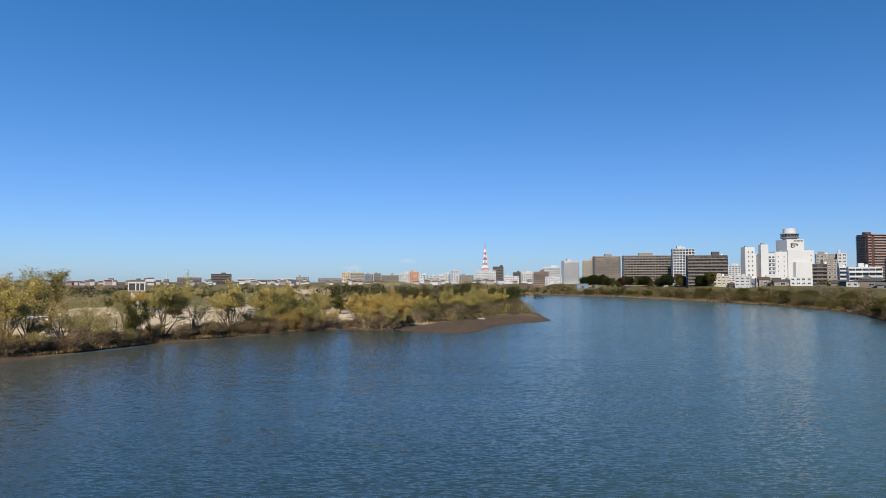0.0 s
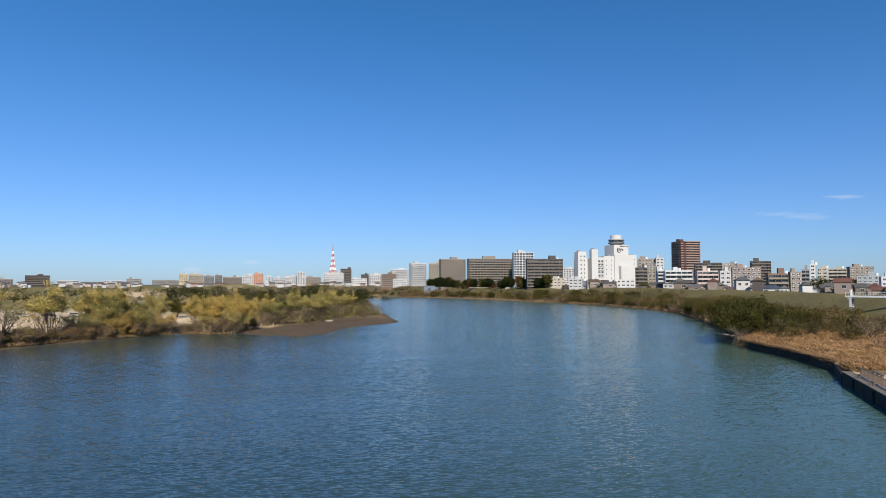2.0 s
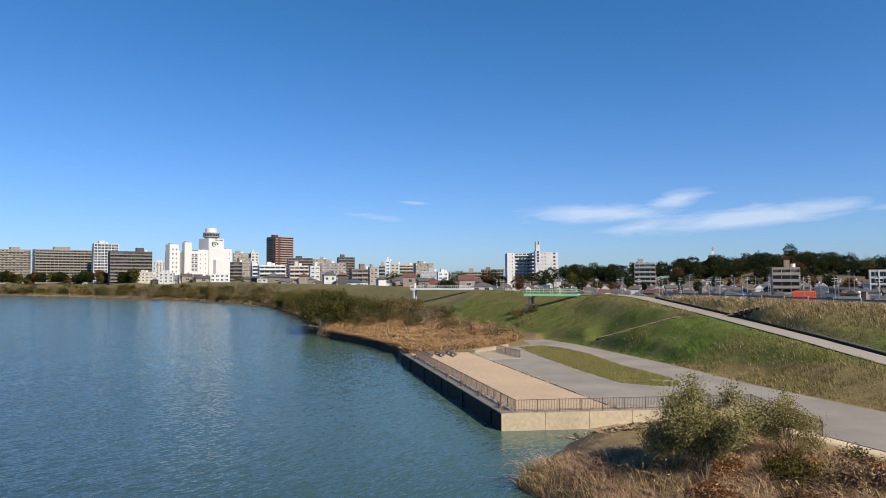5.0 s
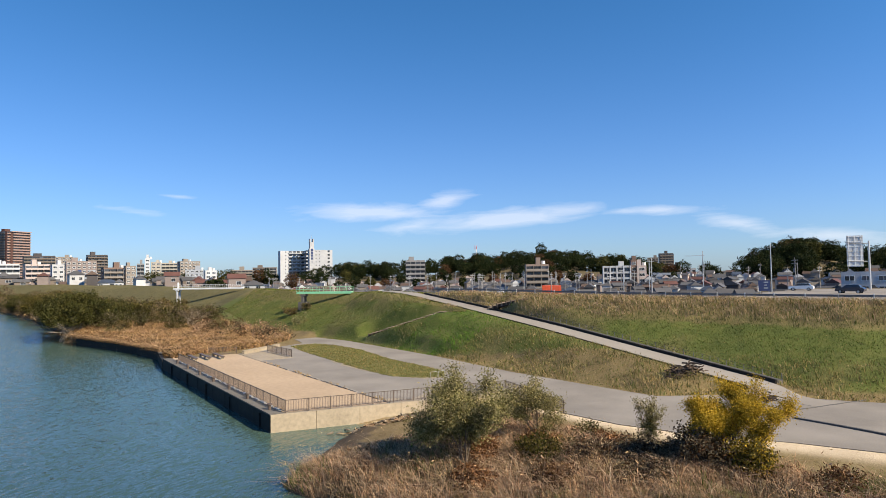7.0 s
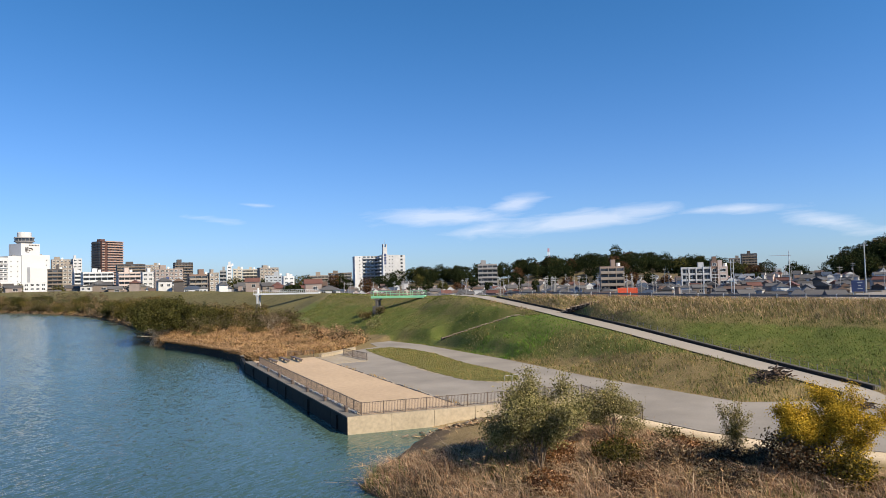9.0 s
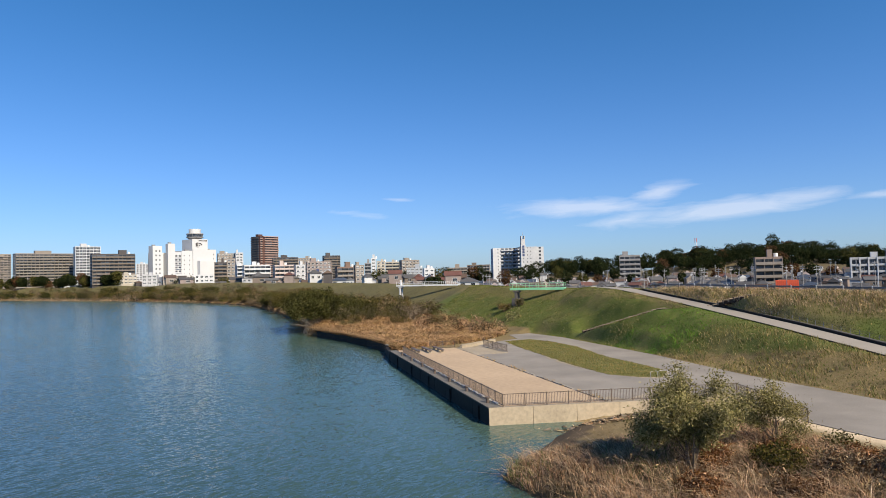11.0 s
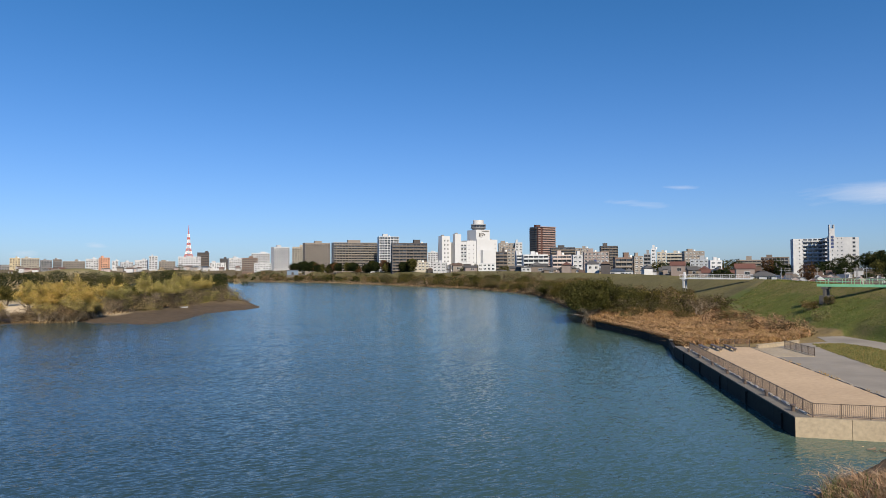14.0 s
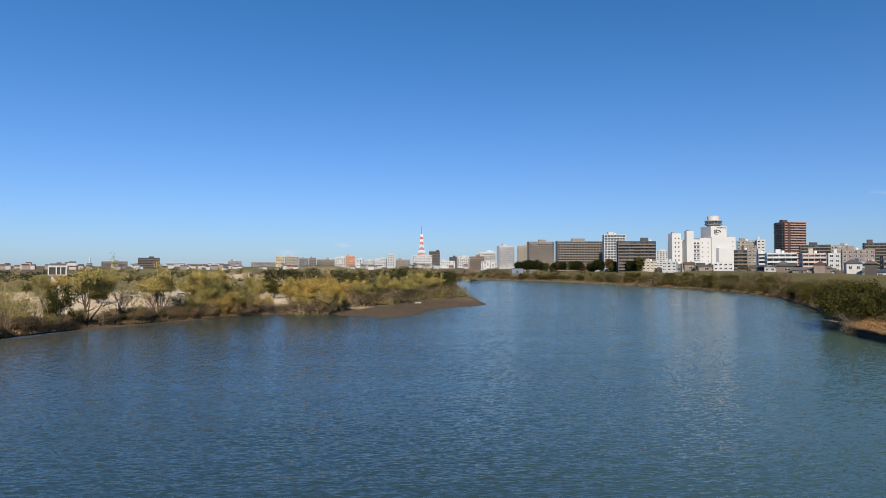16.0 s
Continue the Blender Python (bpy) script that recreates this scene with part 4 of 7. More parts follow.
def hotel():
    """The white hotel: stepped wings turned a little from the river, and a round lookout on the tower."""
    root = thing("hotel", "large white hotel with blank walls and a round rooftop lookout", "hotel", pose(318, 633, 3, 0, 0, 3.3))
    for nm, b in (("tower_block", (2.4, 19.0, 0, 18.8, 0, 52.4)), ("main_block", (2.6, 27.7, -1.0, 16, 0, 42.2)), ("low_block", (7.0, 22.4, -6, -1, 0, 31.0)), ("left_wing", (-37.7, -28.6, 0, 8, 0, 45.0)),
                  ("middle_wing", (-23.0, -15.9, 0.4, 24, 0, 38.0)), ("stair_slab", (-23.0, -15.8, -0.6, 4, 0, 47.4)), ("window_wing", (-15.8, -8.8, 0.5, 14, 0, 39.4)), ("front_wing", (-8.8, 2.6, 0, 12, 0, 40.8)),
                  ("rear_wing", (-30.0, -14.0, 8.4, 24, 0, 39.0)), ("podium", (-34, 4, -12, -0.6, 0, 15.5)), ("entrance_block", (-26, -12, -15, -12, 0, 18.5))):
        part(nm, boxed(b), "hotel_white", root)
    cx, cy = 10.7, 9.4
    for nm, r0, r1, z0, z1, mt in (("turret_neck", 5.2, 7.4, 52.4, 54.2, "grey_wall"), ("lookout_sill", 8.1, 8.2, 54.2, 55.0, "grey_wall"), ("lookout_glass", 7.5, 7.5, 55.0, 57.5, "glass"), ("lookout_roof", 8.3, 7.9, 57.5, 58.5, "grey_wall"), ("turret", 5.7, 5.7, 58.5, 62.2, "hotel_white"), ("turret_cap", 5.8, 5.6, 62.2, 62.9, "hotel_white")):
        bm = bmesh.new()
        bmesh.ops.create_cone(bm, cap_ends=True, segments=32, radius1=r0, radius2=r1, depth=z1 - z0, matrix=Matrix.Translation((cx, cy, (z0 + z1) / 2)))
        part(nm, bm, mt, root)
    for k in range(16):
        a = 2 * math.pi * k / 16
        part("mullion", boxed((7.45, 7.7, -0.12, 0.12, 55.0, 57.5)), "grey_wall", root, m=pose(cx, cy, 0, 0, 0, math.degrees(a)))
    # the emblem and the sign on the tower: plain dark shapes
    for x0, x1, z0, z1 in ((6.0, 7.4, 45.2, 48.8), (7.8, 8.8, 46.0, 49.3), (9.2, 11.8, 47.6, 48.6), (9.4, 10.6, 45.6, 46.8), (6.6, 9.4, 44.4, 45.0), (11.6, 13.0, 46.4, 48.0)):
        part("emblem", boxed((x0, x1, -0.12, 0.02, z0, z1)), "dark_wall", root)
    for k in range(7):
        part("sign_letter", boxed((9.4 + k * 1.3, 10.3 + k * 1.3, -0.12, 0.02, 50.4, 51.5)), "dark_wall", root)
    win = window_mesh(1.3, 1.6, "grey_wall")
    for f in range(8):
        for k in range(2):
            part("window", win, None, root, m=pose(-34.5 + 3.6 * k, 0, 10 + f * 4.2))
            part("window", window_mesh(2.2, 1.6, "grey_wall"), None, root, m=pose(-14.0 + 3.4 * k, 0.5, 9 + f * 3.7))
        part("window", win, None, root, m=pose(-23.0, 20.5, 6 + f * 3.9, 0, 0, -90))
        part("ledge", boxed((-15.7, -8.9, -0.6, 0.5, 8.2 + f * 3.7, 8.8 + f * 3.7)), "hotel_white", root)
    for f in range(7):
        for k in range(2):
            part("window", window_mesh(0.9, 1.2, "grey_wall"), None, root, m=pose(-6.2 + 5.6 * k, 0, 9 + f * 4.4))
    for f in range(3):
        part("window", window_mesh(0.9, 1.2, "grey_wall"), None, root, m=pose(24.8, -1.0, 28 + f * 4.4))
    part("awning", boxed((-25.5, -12.5, -15.4, -15.0, 9.5, 16.5)), "dark_wall", root)
    for k in range(9):
        part("window", window_mesh(2.6, 2.2, "grey_wall"), None, root, m=pose(-31 + 4.1 * k, -12, 10.5))
    for k, (x, y, z) in enumerate(((-35, 4, 45), (-20, 2, 47.4), (24, 8, 42.2), (-1, 6, 40.8))):
        part("roof_box", boxed((x - 1.4, x + 1.4, y - 1, y + 1, z, z + 1.3)), "grey_wall", root)


def brown_tower():
    """The tall tower stands corner-on: a dark end wall and a long face in balcony bands with a recessed shaft."""
    root = thing("tower_block", "tall red-brown apartment tower with pale balcony bands", "building", pose(477.0, 764.4, 3, 0, 0, 7))
    W, D, H, n = 30.6, 16.2, 66.8, 22
    part("wall", boxed((0, W, 0, D, 0, H)), "brick_red", root)
    part("roof_house", boxed((1.5, 8.5, 4, 9, H, H + 2.8)), "brick_red", root)
    part("parapet", boxed((5.6, W + 0.3, -1.6, -1.3, H - 0.5, H + 0.5)), "pale_band", root)
    part("shaft", boxed((4.6, 5.4, -1.5, 0, 0, H)), "brick_red", root)
    part("corner_column", boxed((-0.3, 0.5, -1.5, 0.5, 0, H)), "brick_red", root)
    wide, end = window_mesh(3.0, 1.7, "dark_wall"), window_mesh(4.2, 1.7, "dark_wall")
    for f in range(1, n):
        z = f * H / n
        part("balcony", boxed((0.5, 4.5, -1.4, 0, z - 0.1, z + 1.15)), "pale_band", root)
        part("balcony", boxed((8.2, W, -1.4, 0, z - 0.1, z + 1.15)), "pale_band", root)
        part("balcony", boxed((-1.3, 0, 0.8, D - 0.4, z - 0.1, z + 1.1)), "dark_wall", root)
        for k in range(5):
            part("window", wide, None, root, m=pose(10.4 + 4.3 * k, 0, z + 1.0))
        part("window", wide, None, root, m=pose(2.5, 0, z + 1.0))
        for k in range(3):
            part("window", end, None, root, m=pose(0, 3.2 + 5.0 * k, z + 1.0, 0, 0, -90))


def white_block():
    """The white eleven-storey block: a lit front wing, and a wing set far back in its shade."""
    root = thing("apartment_block", "white eleven-storey apartment block with a shaded recessed wing and stair turret", "building", pose(467, 346, 3.2, 0, 0, -43))
    H, n = 32.7, 11
    part("main_wing", boxed((-0.6, 14.0, -7, 24, 0, H)), "white_wall", root)
    part("side_wing", boxed((14.0, 19.8, -6.2, 24, 0, H - 0.2)), "white_wall", root)
    part("rear_wing", boxed((-13.8, -0.6, 13, 24, 0, H)), "white_wall", root)
    part("end_pier", boxed((-20.6, -13.8, 12, 25, 0, H)), "white_wall", root)
    part("stair_turret", boxed((0.2, 4.4, -8.2, -3, 0, H + 1.0), (0.6, 4.0, -7.8, -3.4, H + 1.0, H + 6.4), (0.6, 1.3, -7.8, -3.4, H + 6.4, H + 9.2), (3.3, 4.0, -7.8, -3.4, H + 6.4, H + 9.2)), "white_wall", root)
    fh = H / n
    small, tall = window_mesh(1.0, 1.2, "galvanised"), window_mesh(2.6, 2.0, "dark_wall")
    for f in range(n):
        z = f * fh + 0.45
        part("balcony", boxed((-13.8, -0.7, 11.4, 13, z, z + 1.0)), "white_wall", root)
        part("balcony", boxed((-2.2, -0.6, -6.6, 11.0, z, z + 1.0)), "white_wall", root)
        for k in range(4):
            part("window", tall, None, root, m=pose(-12.1 + 3.4 * k, 13, z + 0.3))
        for k in range(4):
            part("window", tall, None, root, m=pose(-0.6, -4.4 + 4.2 * k, z + 0.3, 0, 0, -90))
        part("window", window_mesh(1.8, 1.5, "dark_wall"), None, root, m=pose(16.6, -6.2, z + 0.7))
        part("window", small, None, root, m=pose(8.6, -7, z + 0.9))
        part("window", small, None, root, m=pose(5.9, -7, z + 0.9))
        part("window", window_mesh(0.8, 1.4, "galvanised"), None, root, m=pose(2.3, -8.2, z + 0.8))
        part("window", small, None, root, m=pose(-16.2, 12, z + 0.9))
    for f in range(4):
        part("sign_letter", boxed((1.4, 3.2, -8.32, -8.15, H - 8.0 + f * 2.4, H - 6.2 + f * 2.4)), "navy_wall", root)
    bm = bmesh.new()
    tube(bm, [(2.3, -5.6, H + 6.4), (2.3, -5.6, H + 12.5)], 0.12, 6)
    part("aerial", bm, "galvanised", root)


def tv_tower():
    root = thing("lattice_tower", "red and white banded steel lattice broadcasting tower on a roof", "tower", pose(79.0, 1277.5, 38.8))
    levels = np.linspace(0, 40, 9)
    wid = lambda z: 4.4 * (1 - z / 40) ** 2.6 + 2.3 - 0.02 * z
    for k in range(8):
        z0, z1, mt = levels[k], levels[k + 1], "red_paint" if k % 2 == 0 else "white_metal"
        a, b = wid(z0), wid(z1)
        bm = bmesh.new()
        c0, c1 = [(-a, -a, z0), (a, -a, z0), (a, a, z0), (-a, a, z0)], [(-b, -b, z1), (b, -b, z1), (b, b, z1), (-b, b, z1)]
        for i in range(4):
            j = (i + 1) % 4
            tube(bm, [c0[i], c1[i]], 0.75, 5)
            tube(bm, [c0[i], c1[j]], 0.45, 4)
            tube(bm, [c0[j], c1[i]], 0.45, 4)
            tube(bm, [c1[i], c1[j]], 0.45, 4)
        part("lattice_section", bm, mt, root)
    part("platform", boxed((-3.6, 3.6, -3.6, 3.6, 19.8, 20.6)), "white_metal", root)
    part("platform", boxed((-2.6, 2.6, -2.6, 2.6, 30, 30.7)), "white_metal", root)
    bm = bmesh.new()
    tube(bm, [(0, 0, 40), (0, 0, 57)], [1.0, 0.25], 6)
    part("mast", bm, "red_paint", root)


def gate_house():
    """Sluice gate house standing on a leg over the far flood plain."""
    root = thing("gate_house", "white sluice gate house with dark openings on a concrete leg", "gate house", pose(-135, 301, gz(-135, 301) - 0.3, 0, 0, 24))
    b = (12.9 - root.location.z) / 0.8
    root.scale = (0.8, 0.8, 0.8)
    part("leg", boxed((-3.0, 1.0, -1.6, 1.6, 0, b - 3)), "white_wall", root)
    part("deck", boxed((-4.4, 4.4, -2.6, 2.6, b - 3.4, b - 2.8)), "concrete", root)
    for xx in (-4.2, -0.6, 1.4, 3.9):
        part("column", boxed((xx - 0.3, xx + 0.3, -2.5, -1.9, b - 2.8, b + 1.0)), "white_wall", root)
    part("cabin", boxed((-4.0, 4.0, -1.9, 2.4, b - 2.8, b + 1.0)), "dark_wall", root)
    part("parapet", boxed((-4.5, 4.5, -2.65, 2.6, b + 1.0, b + 1.9)), "white_wall", root)
    part("roof", boxed((-3.6, 3.9, -2.2, 2.2, b + 1.9, b + 3.0)), "roof_grey", root)


def gauge_hut():
    root = thing("gauge_hut", "small blue-grey hut on the far river bank", "hut", pose(170, 830, 4.8, 0, 0, -11))
    root.scale = (1.3, 1.3, 1.3)
    part("base", boxed((-5.5, 5.5, -3, 3, -4, 3.0)), "dark_concrete", root)
    part("wall", boxed((-5.2, 5.2, -2.8, 2.8, 3.0, 7.0)), "slate_blue", root)
    part("roof", boxed((-5.6, 5.6, -3.1, 3.1, 7.0, 7.6)), "roof_grey", root)
    part("door", boxed((-1, 1, -2.9, -2.8, 3.0, 5.3)), "dark_wall", root)


def chimney():
    bm = bmesh.new()
    tube(bm, [(0, 0, 0), (0, 0, 32)], [2.0, 1.3], 12)
    root = thing("chimney", "slender white factory chimney on the horizon", "chimney", pose(-565, 1392, 3))
    part("shaft", bm, "white_wall", root)


def radio_mast():
    a, r = radians(67.5), 575.0
    x, y = r * math.sin(a), r * math.cos(a)
    g = gz(x, y)
    root = thing("radio_mast", "thin red and white radio mast on the wooded hill", "mast", pose(x, y, g))
    h = (38.0 - g) / 6
    for k in range(6):
        bm = bmesh.new()
        for c in ((-0.7, -0.6), (0.7, -0.6), (0, 0.8)):
            tube(bm, [(c[0], c[1], k * h), (c[0], c[1], (k + 1) * h)], 0.16, 5)
        tube(bm, [(-0.7, -0.6, k * h), (0.7, -0.6, (k + 1) * h)], 0.1, 4)
        tube(bm, [(0.7, -0.6, k * h), (-0.7, -0.6, (k + 1) * h)], 0.1, 4)
        part("lattice_section", bm, "red_paint" if k % 2 else "white_metal", root)


def signboard():
    a, r = radians(90.15), 131.0
    x, y = r * math.sin(a), r * math.cos(a)
    g = gz(x, y)
    root = thing("signboard", "navy blue signboard on steel posts beside the levee road", "signboard", pose(x, y, g, 0, 0, -90.15))
    for k in (-0.7, 0.7):
        part("post", boxed((k - 0.05, k + 0.05, 0.05, 0.15, 0, 2.3)), "galvanised", root)
    part("panel", boxed((-0.95, 0.95, -0.03, 0.05, 0.5, 2.35)), "navy_wall", root)
    for x0, x1, z in ((-0.1, 0.6, 1.9), (0.0, 0.4, 1.4), (-0.1, 0.6, 0.9)):
        part("marking", boxed((x0, x1, -0.045, -0.03, z, z + 0.2)), "pale_blue", root)


for made in (radio_mast, signboard, hotel, brown_tower, white_block, tv_tower, gate_house, gauge_hut, chimney):
    made()


# ---- small houses behind the levee ----
def house(w, d, h, wall, roofm, hip, rnd):
    root = thing("house", "small two-storey house with a %s roof" % {"roof_grey": "grey tiled", "roof_brown": "brown tiled", "roof_blue": "blue metal", "roof_red": "red tiled"}[roofm], "house", group="houses behind the levee")
    part("wall", boxed((-w / 2, w / 2, -d / 2, d / 2, 0, h)), wall, root)
    bm = bmesh.new()
    e, rh = 0.6, d * 0.24
    c = [bm.verts.new(p) for p in ((-w / 2 - e, -d / 2 - e, h), (w / 2 + e, -d / 2 - e, h), (w / 2 + e, d / 2 + e, h), (-w / 2 - e, d / 2 + e, h))]
    i = w / 2 + e - (d / 2 if hip else 0)
    r = [bm.verts.new((-i, 0, h + rh)), bm.verts.new((i, 0, h + rh))]
    for f in ((c[0], c[1], r[1], r[0]), (c[2], c[3], r[0], r[1]), (c[1], c[2], r[1]), (c[3], c[0], r[0]), (c[3], c[2], c[1], c[0])):
        bm.faces.new(f)
    box(bm, -i, i, -0.15, 0.15, h + rh - 0.05, h + rh + 0.18)
    part("roof", bm, roofm, root)
    if hip:
        for k in range(2):
            part("window", window_mesh(1.7, 1.3, "galvanised"), None, root, m=pose(-w / 4 + k * w / 2, -d / 2, 3.5))
    else:
        part("window", window_mesh(2.4, 1.4, "galvanised"), None, root, m=pose(w * 0.1, -d / 2, 3.4))
    return root


def place_houses():
    rnd = random.Random(5)
    walls, roofs = ["white_wall", "taupe_wall", "beige_wall", "white_wall", "dark_wall", "rose_wall"], ["roof_grey", "roof_grey", "roof_brown", "roof_grey", "roof_brown", "roof_grey", "roof_grey"]
    kinds = []
    for k in range(12):
        kinds.append(house(rnd.uniform(6, 8.5), rnd.uniform(5.5, 7), rnd.uniform(5.0, 6.0), walls[k % 6], roofs[k % 7] if k not in (9, 11) else "roof_blue" if k == 9 else "roof_red", k % 3 == 0, rnd))
    used, first, joined = [], set(), []
    tries = 0
    while len(used) < 620 and tries < 60000:
        tries += 1
        a = radians(rnd.uniform(36, 103))
        r = rnd.uniform(205, 500) if math.degrees(a) > 56 else rnd.uniform(300, 540)
        x, y = r * math.sin(a), r * math.cos(a)
        d, s, _ = to_line(CREST, np.array([x]), np.array([y]))
        if s[0] < 0 or d[0] < 34 or gz(x, y) > 8.8 or any((x - u) ** 2 + (y - v) ** 2 < 46 for u, v in used):
            continue
        if any((x - mx) ** 2 + (y - my) ** 2 < 46 ** 2 for mx, my, *_ in MOUNDS):
            continue
        used.append((x, y))
        if r > 330 + 60 * rnd.random():
            joined.append((x, y, -a + rnd.choice((0, math.pi / 2)) + rnd.uniform(-0.3, 0.3), rnd.uniform(3.4, 6.0), rnd.uniform(3.2, 4.6), rnd.uniform(3.4, 5.2)))
            continue
        k = rnd.randrange(12)
        m = pose(x, y, gz(x, y) - 0.1, 0, 0, -math.degrees(a) + rnd.choice([0, 90, 180, 270]) + rnd.uniform(-20, 20))
        if k not in first:
            first.add(k)
            kinds[k].matrix_basis = m
            kinds[k].scale = (0.62, 0.62, 0.68)
        else:
            copy_thing(kinds[k], m).scale = (rnd.uniform(0.5, 0.72), rnd.uniform(0.5, 0.68), rnd.uniform(0.62, 0.86))
    # taller houses along the foot of the levee, their upper floors over its crest
    for n in range(96):
        a = radians(rnd.uniform(19, 50))
        r = 240 if math.degrees(a) > 40 else 300
        while to_line(CREST, np.array([r * math.sin(a)]), np.array([r * math.cos(a)]))[1][0] < 0 and r < 900:
            r += 10
        r += rnd.uniform(24, 60)
        x, y = r * math.sin(a), r * math.cos(a)
        c = copy_thing(kinds[rnd.randrange(12)], pose(x, y, gz(x, y) - 0.3, 0, 0, -math.degrees(a) + rnd.choice([0, 90]) + rnd.uniform(-15, 15)))
        s = 1.0 if a < 0.68 else 0.72
        c.scale = (s * rnd.uniform(0.8, 1.5), 0.9 * s, rnd.uniform(1.0, 1.4) * (s + 1) / 2)
    # the low-rise town on the horizon
    for n in range(170):
        a, r = rnd.uniform(-0.58, 0.23), rnd.uniform(1120, 1420)
        joined.append((r * math.sin(a), r * math.cos(a), -a + rnd.uniform(-0.5, 0.5), rnd.uniform(5, 11), rnd.uniform(4, 6), rnd.uniform(3.5, 7.0)))
    low_town(joined, rnd)


def low_town(places, rnd):
    """Small far houses with eaves and ridges, too many to count."""
    walls, roofs = ["white_wall", "beige_wall", "white_wall", "rose_white"], ["roof_grey", "roof_brown", "roof_grey", "roof_red", "roof_blue"]
    V, F, I = [], [], []
    for x, y, turn, w, d, h in places:
        z, o, c, sn = gz(x, y) - 0.3, len(V), math.cos(turn), math.sin(turn)
        e, rh = 0.4, d * rnd.uniform(0.3, 0.5)
        loc = [(sx * w / 2, sy * d / 2, zz) for zz in (0, h) for sx, sy in ((-1, -1), (1, -1), (1, 1), (-1, 1))]
        loc += [(sx * (w / 2 + e), sy * (d / 2 + e), h) for sx, sy in ((-1, -1), (1, -1), (1, 1), (-1, 1))] + [(-w / 2 - e, 0, h + rh), (w / 2 + e, 0, h + rh)]
        V += [(x + px * c - py * sn, y + px * sn + py * c, z + pz) for px, py, pz in loc]
        wall, roof = rnd.randrange(4), 4 + rnd.choice((0, 0, 1, 2, 2, 1, 3, 4))
        for a, b in ((0, 1), (1, 2), (2, 3), (3, 0)):
            F += [(o + a, o + b, o + b + 4), (o + a, o + b + 4, o + a + 4)]
            I += [wall, wall]
        for t in ((8, 9, 13), (8, 13, 12), (10, 11, 12), (10, 12, 13), (11, 10, 9), (11, 9, 8)):
            F.append(tuple(o + q for q in t))
            I.append(roof)
        for t in ((9, 10, 13), (11, 8, 12)):
            F.append(tuple(o + q for q in t))
            I.append(wall)
    thing("low_town", "dense low houses with grey and brown roofs behind the levees", "houses", kind="stuff", data=mesh_of("low_town", V, F, walls + roofs, I))


place_houses()

# ---- the quay ----
QC, QD = Vector((46.0, 37.3, 0)), Vector((0.5373, 0.8434, 0))
QN = Vector((QD.y, -QD.x, 0))          # inland
FD = Vector((0.762, -0.647, 0))        # along the front wall
QTOP = 1.52


def qp(along, inland, z=0.0):
    return QC + QD * along + QN * inland + Vector((0, 0, z))


def quay():
    root = thing("quay", "concrete river quay with a stained, shade-darkened wall and pale front", "quay", kind="structure")
    front_end = QC + FD * 23.4
    back = qp(49.4, 16.0)
    bm = bmesh.new()
    prism(bm, [(v.x, v.y) for v in (qp(0.45, 0.45), qp(49.2, 0.45), back, front_end + FD.cross(Vector((0, 0, 1))) * -0.45)], -2.2, 1.46)
    part("core", bm, "concrete", root)
    # river wall in cast bays, each with a fender rib
    n = 20
    bay = 49.2 / n
    rnd = random.Random(3)
    # panels and ribs take the near-black colour that includes the wall's own shade
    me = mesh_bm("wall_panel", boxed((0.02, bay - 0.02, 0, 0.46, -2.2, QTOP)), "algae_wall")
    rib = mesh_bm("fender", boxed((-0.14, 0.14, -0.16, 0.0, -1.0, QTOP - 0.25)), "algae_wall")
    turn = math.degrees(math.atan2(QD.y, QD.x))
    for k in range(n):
        part("wall_panel", me, None, root, "algae-stained concrete, coloured darker for its shaded side" if k == 0 else "", pose(*qp(k * bay, rnd.uniform(-0.02, 0.02)), 0, 0, turn) @ Matrix.Diagonal((1, -1, 1, 1)))
        if k % 4 == 1:
            part("fender", rib, None, root, m=pose(*qp(k * bay + 0.4, 0), 0, 0, turn) @ Matrix.Diagonal((1, -1, 1, 1)))
    # front wall in long pours
    fturn = math.degrees(math.atan2(FD.y, FD.x))
    for k in range(6):
        part("front_panel", boxed((k * 3.9 + 0.015, k * 3.9 + 3.885, 0, 0.45, -2.2, QTOP - 0.01)), "concrete", root, "pale weathered concrete" if k == 0 else "", pose(*QC, 0, 0, fturn))
    # coping slabs along the ledge, bollards
    slab = mesh_bm("coping_slab", boxed((0.02, bay - 0.02, -0.03, 1.15, 1.46, QTOP + 0.04)), "worn_ledge")
    for k in range(n):
        part("coping_slab", slab, None, root, m=pose(*qp(k * bay, 0), 0, 0, turn) @ Matrix.Diagonal((1, -1, 1, 1)))
    part("tan_surface", sheet([qp(0.35, 1.3), qp(49, 1.3), qp(49, 10.5), qp(38.2, 10.6), qp(-1.0, 10.6)], 1.46, 1.505), "tan_paving", root, "sandy tan paving")
    part("far_apron", sheet([qp(38.4, 10.75), qp(49, 10.75), qp(49.2, 15.8), qp(38.6, 15.8)], 1.46, 1.5), "concrete", root)
    return root


def sheet(pts, z0, z1):
    bm = bmesh.new()
    prism(bm, [(p[0], p[1]) for p in pts], z0, z1)
    return bm


quay()


def bollards():
    bm = bmesh.new()
    tube(bm, [(0, 0, 0), (0, 0, 0.35), (0, 0, 0.4), (0, 0, 0.52)], [0.16, 0.14, 0.24, 0.22], 10)
    me = mesh_bm("bollard", bm, "fence", smooth=False)
    for k in range(7):
        thing("bollard", "short dark iron mooring bollard on the quay ledge", "bollard", pose(*qp(2.2 + k * 6.6, 0.62, QTOP + 0.04)), "bollards on the quay", data=me)


bollards()


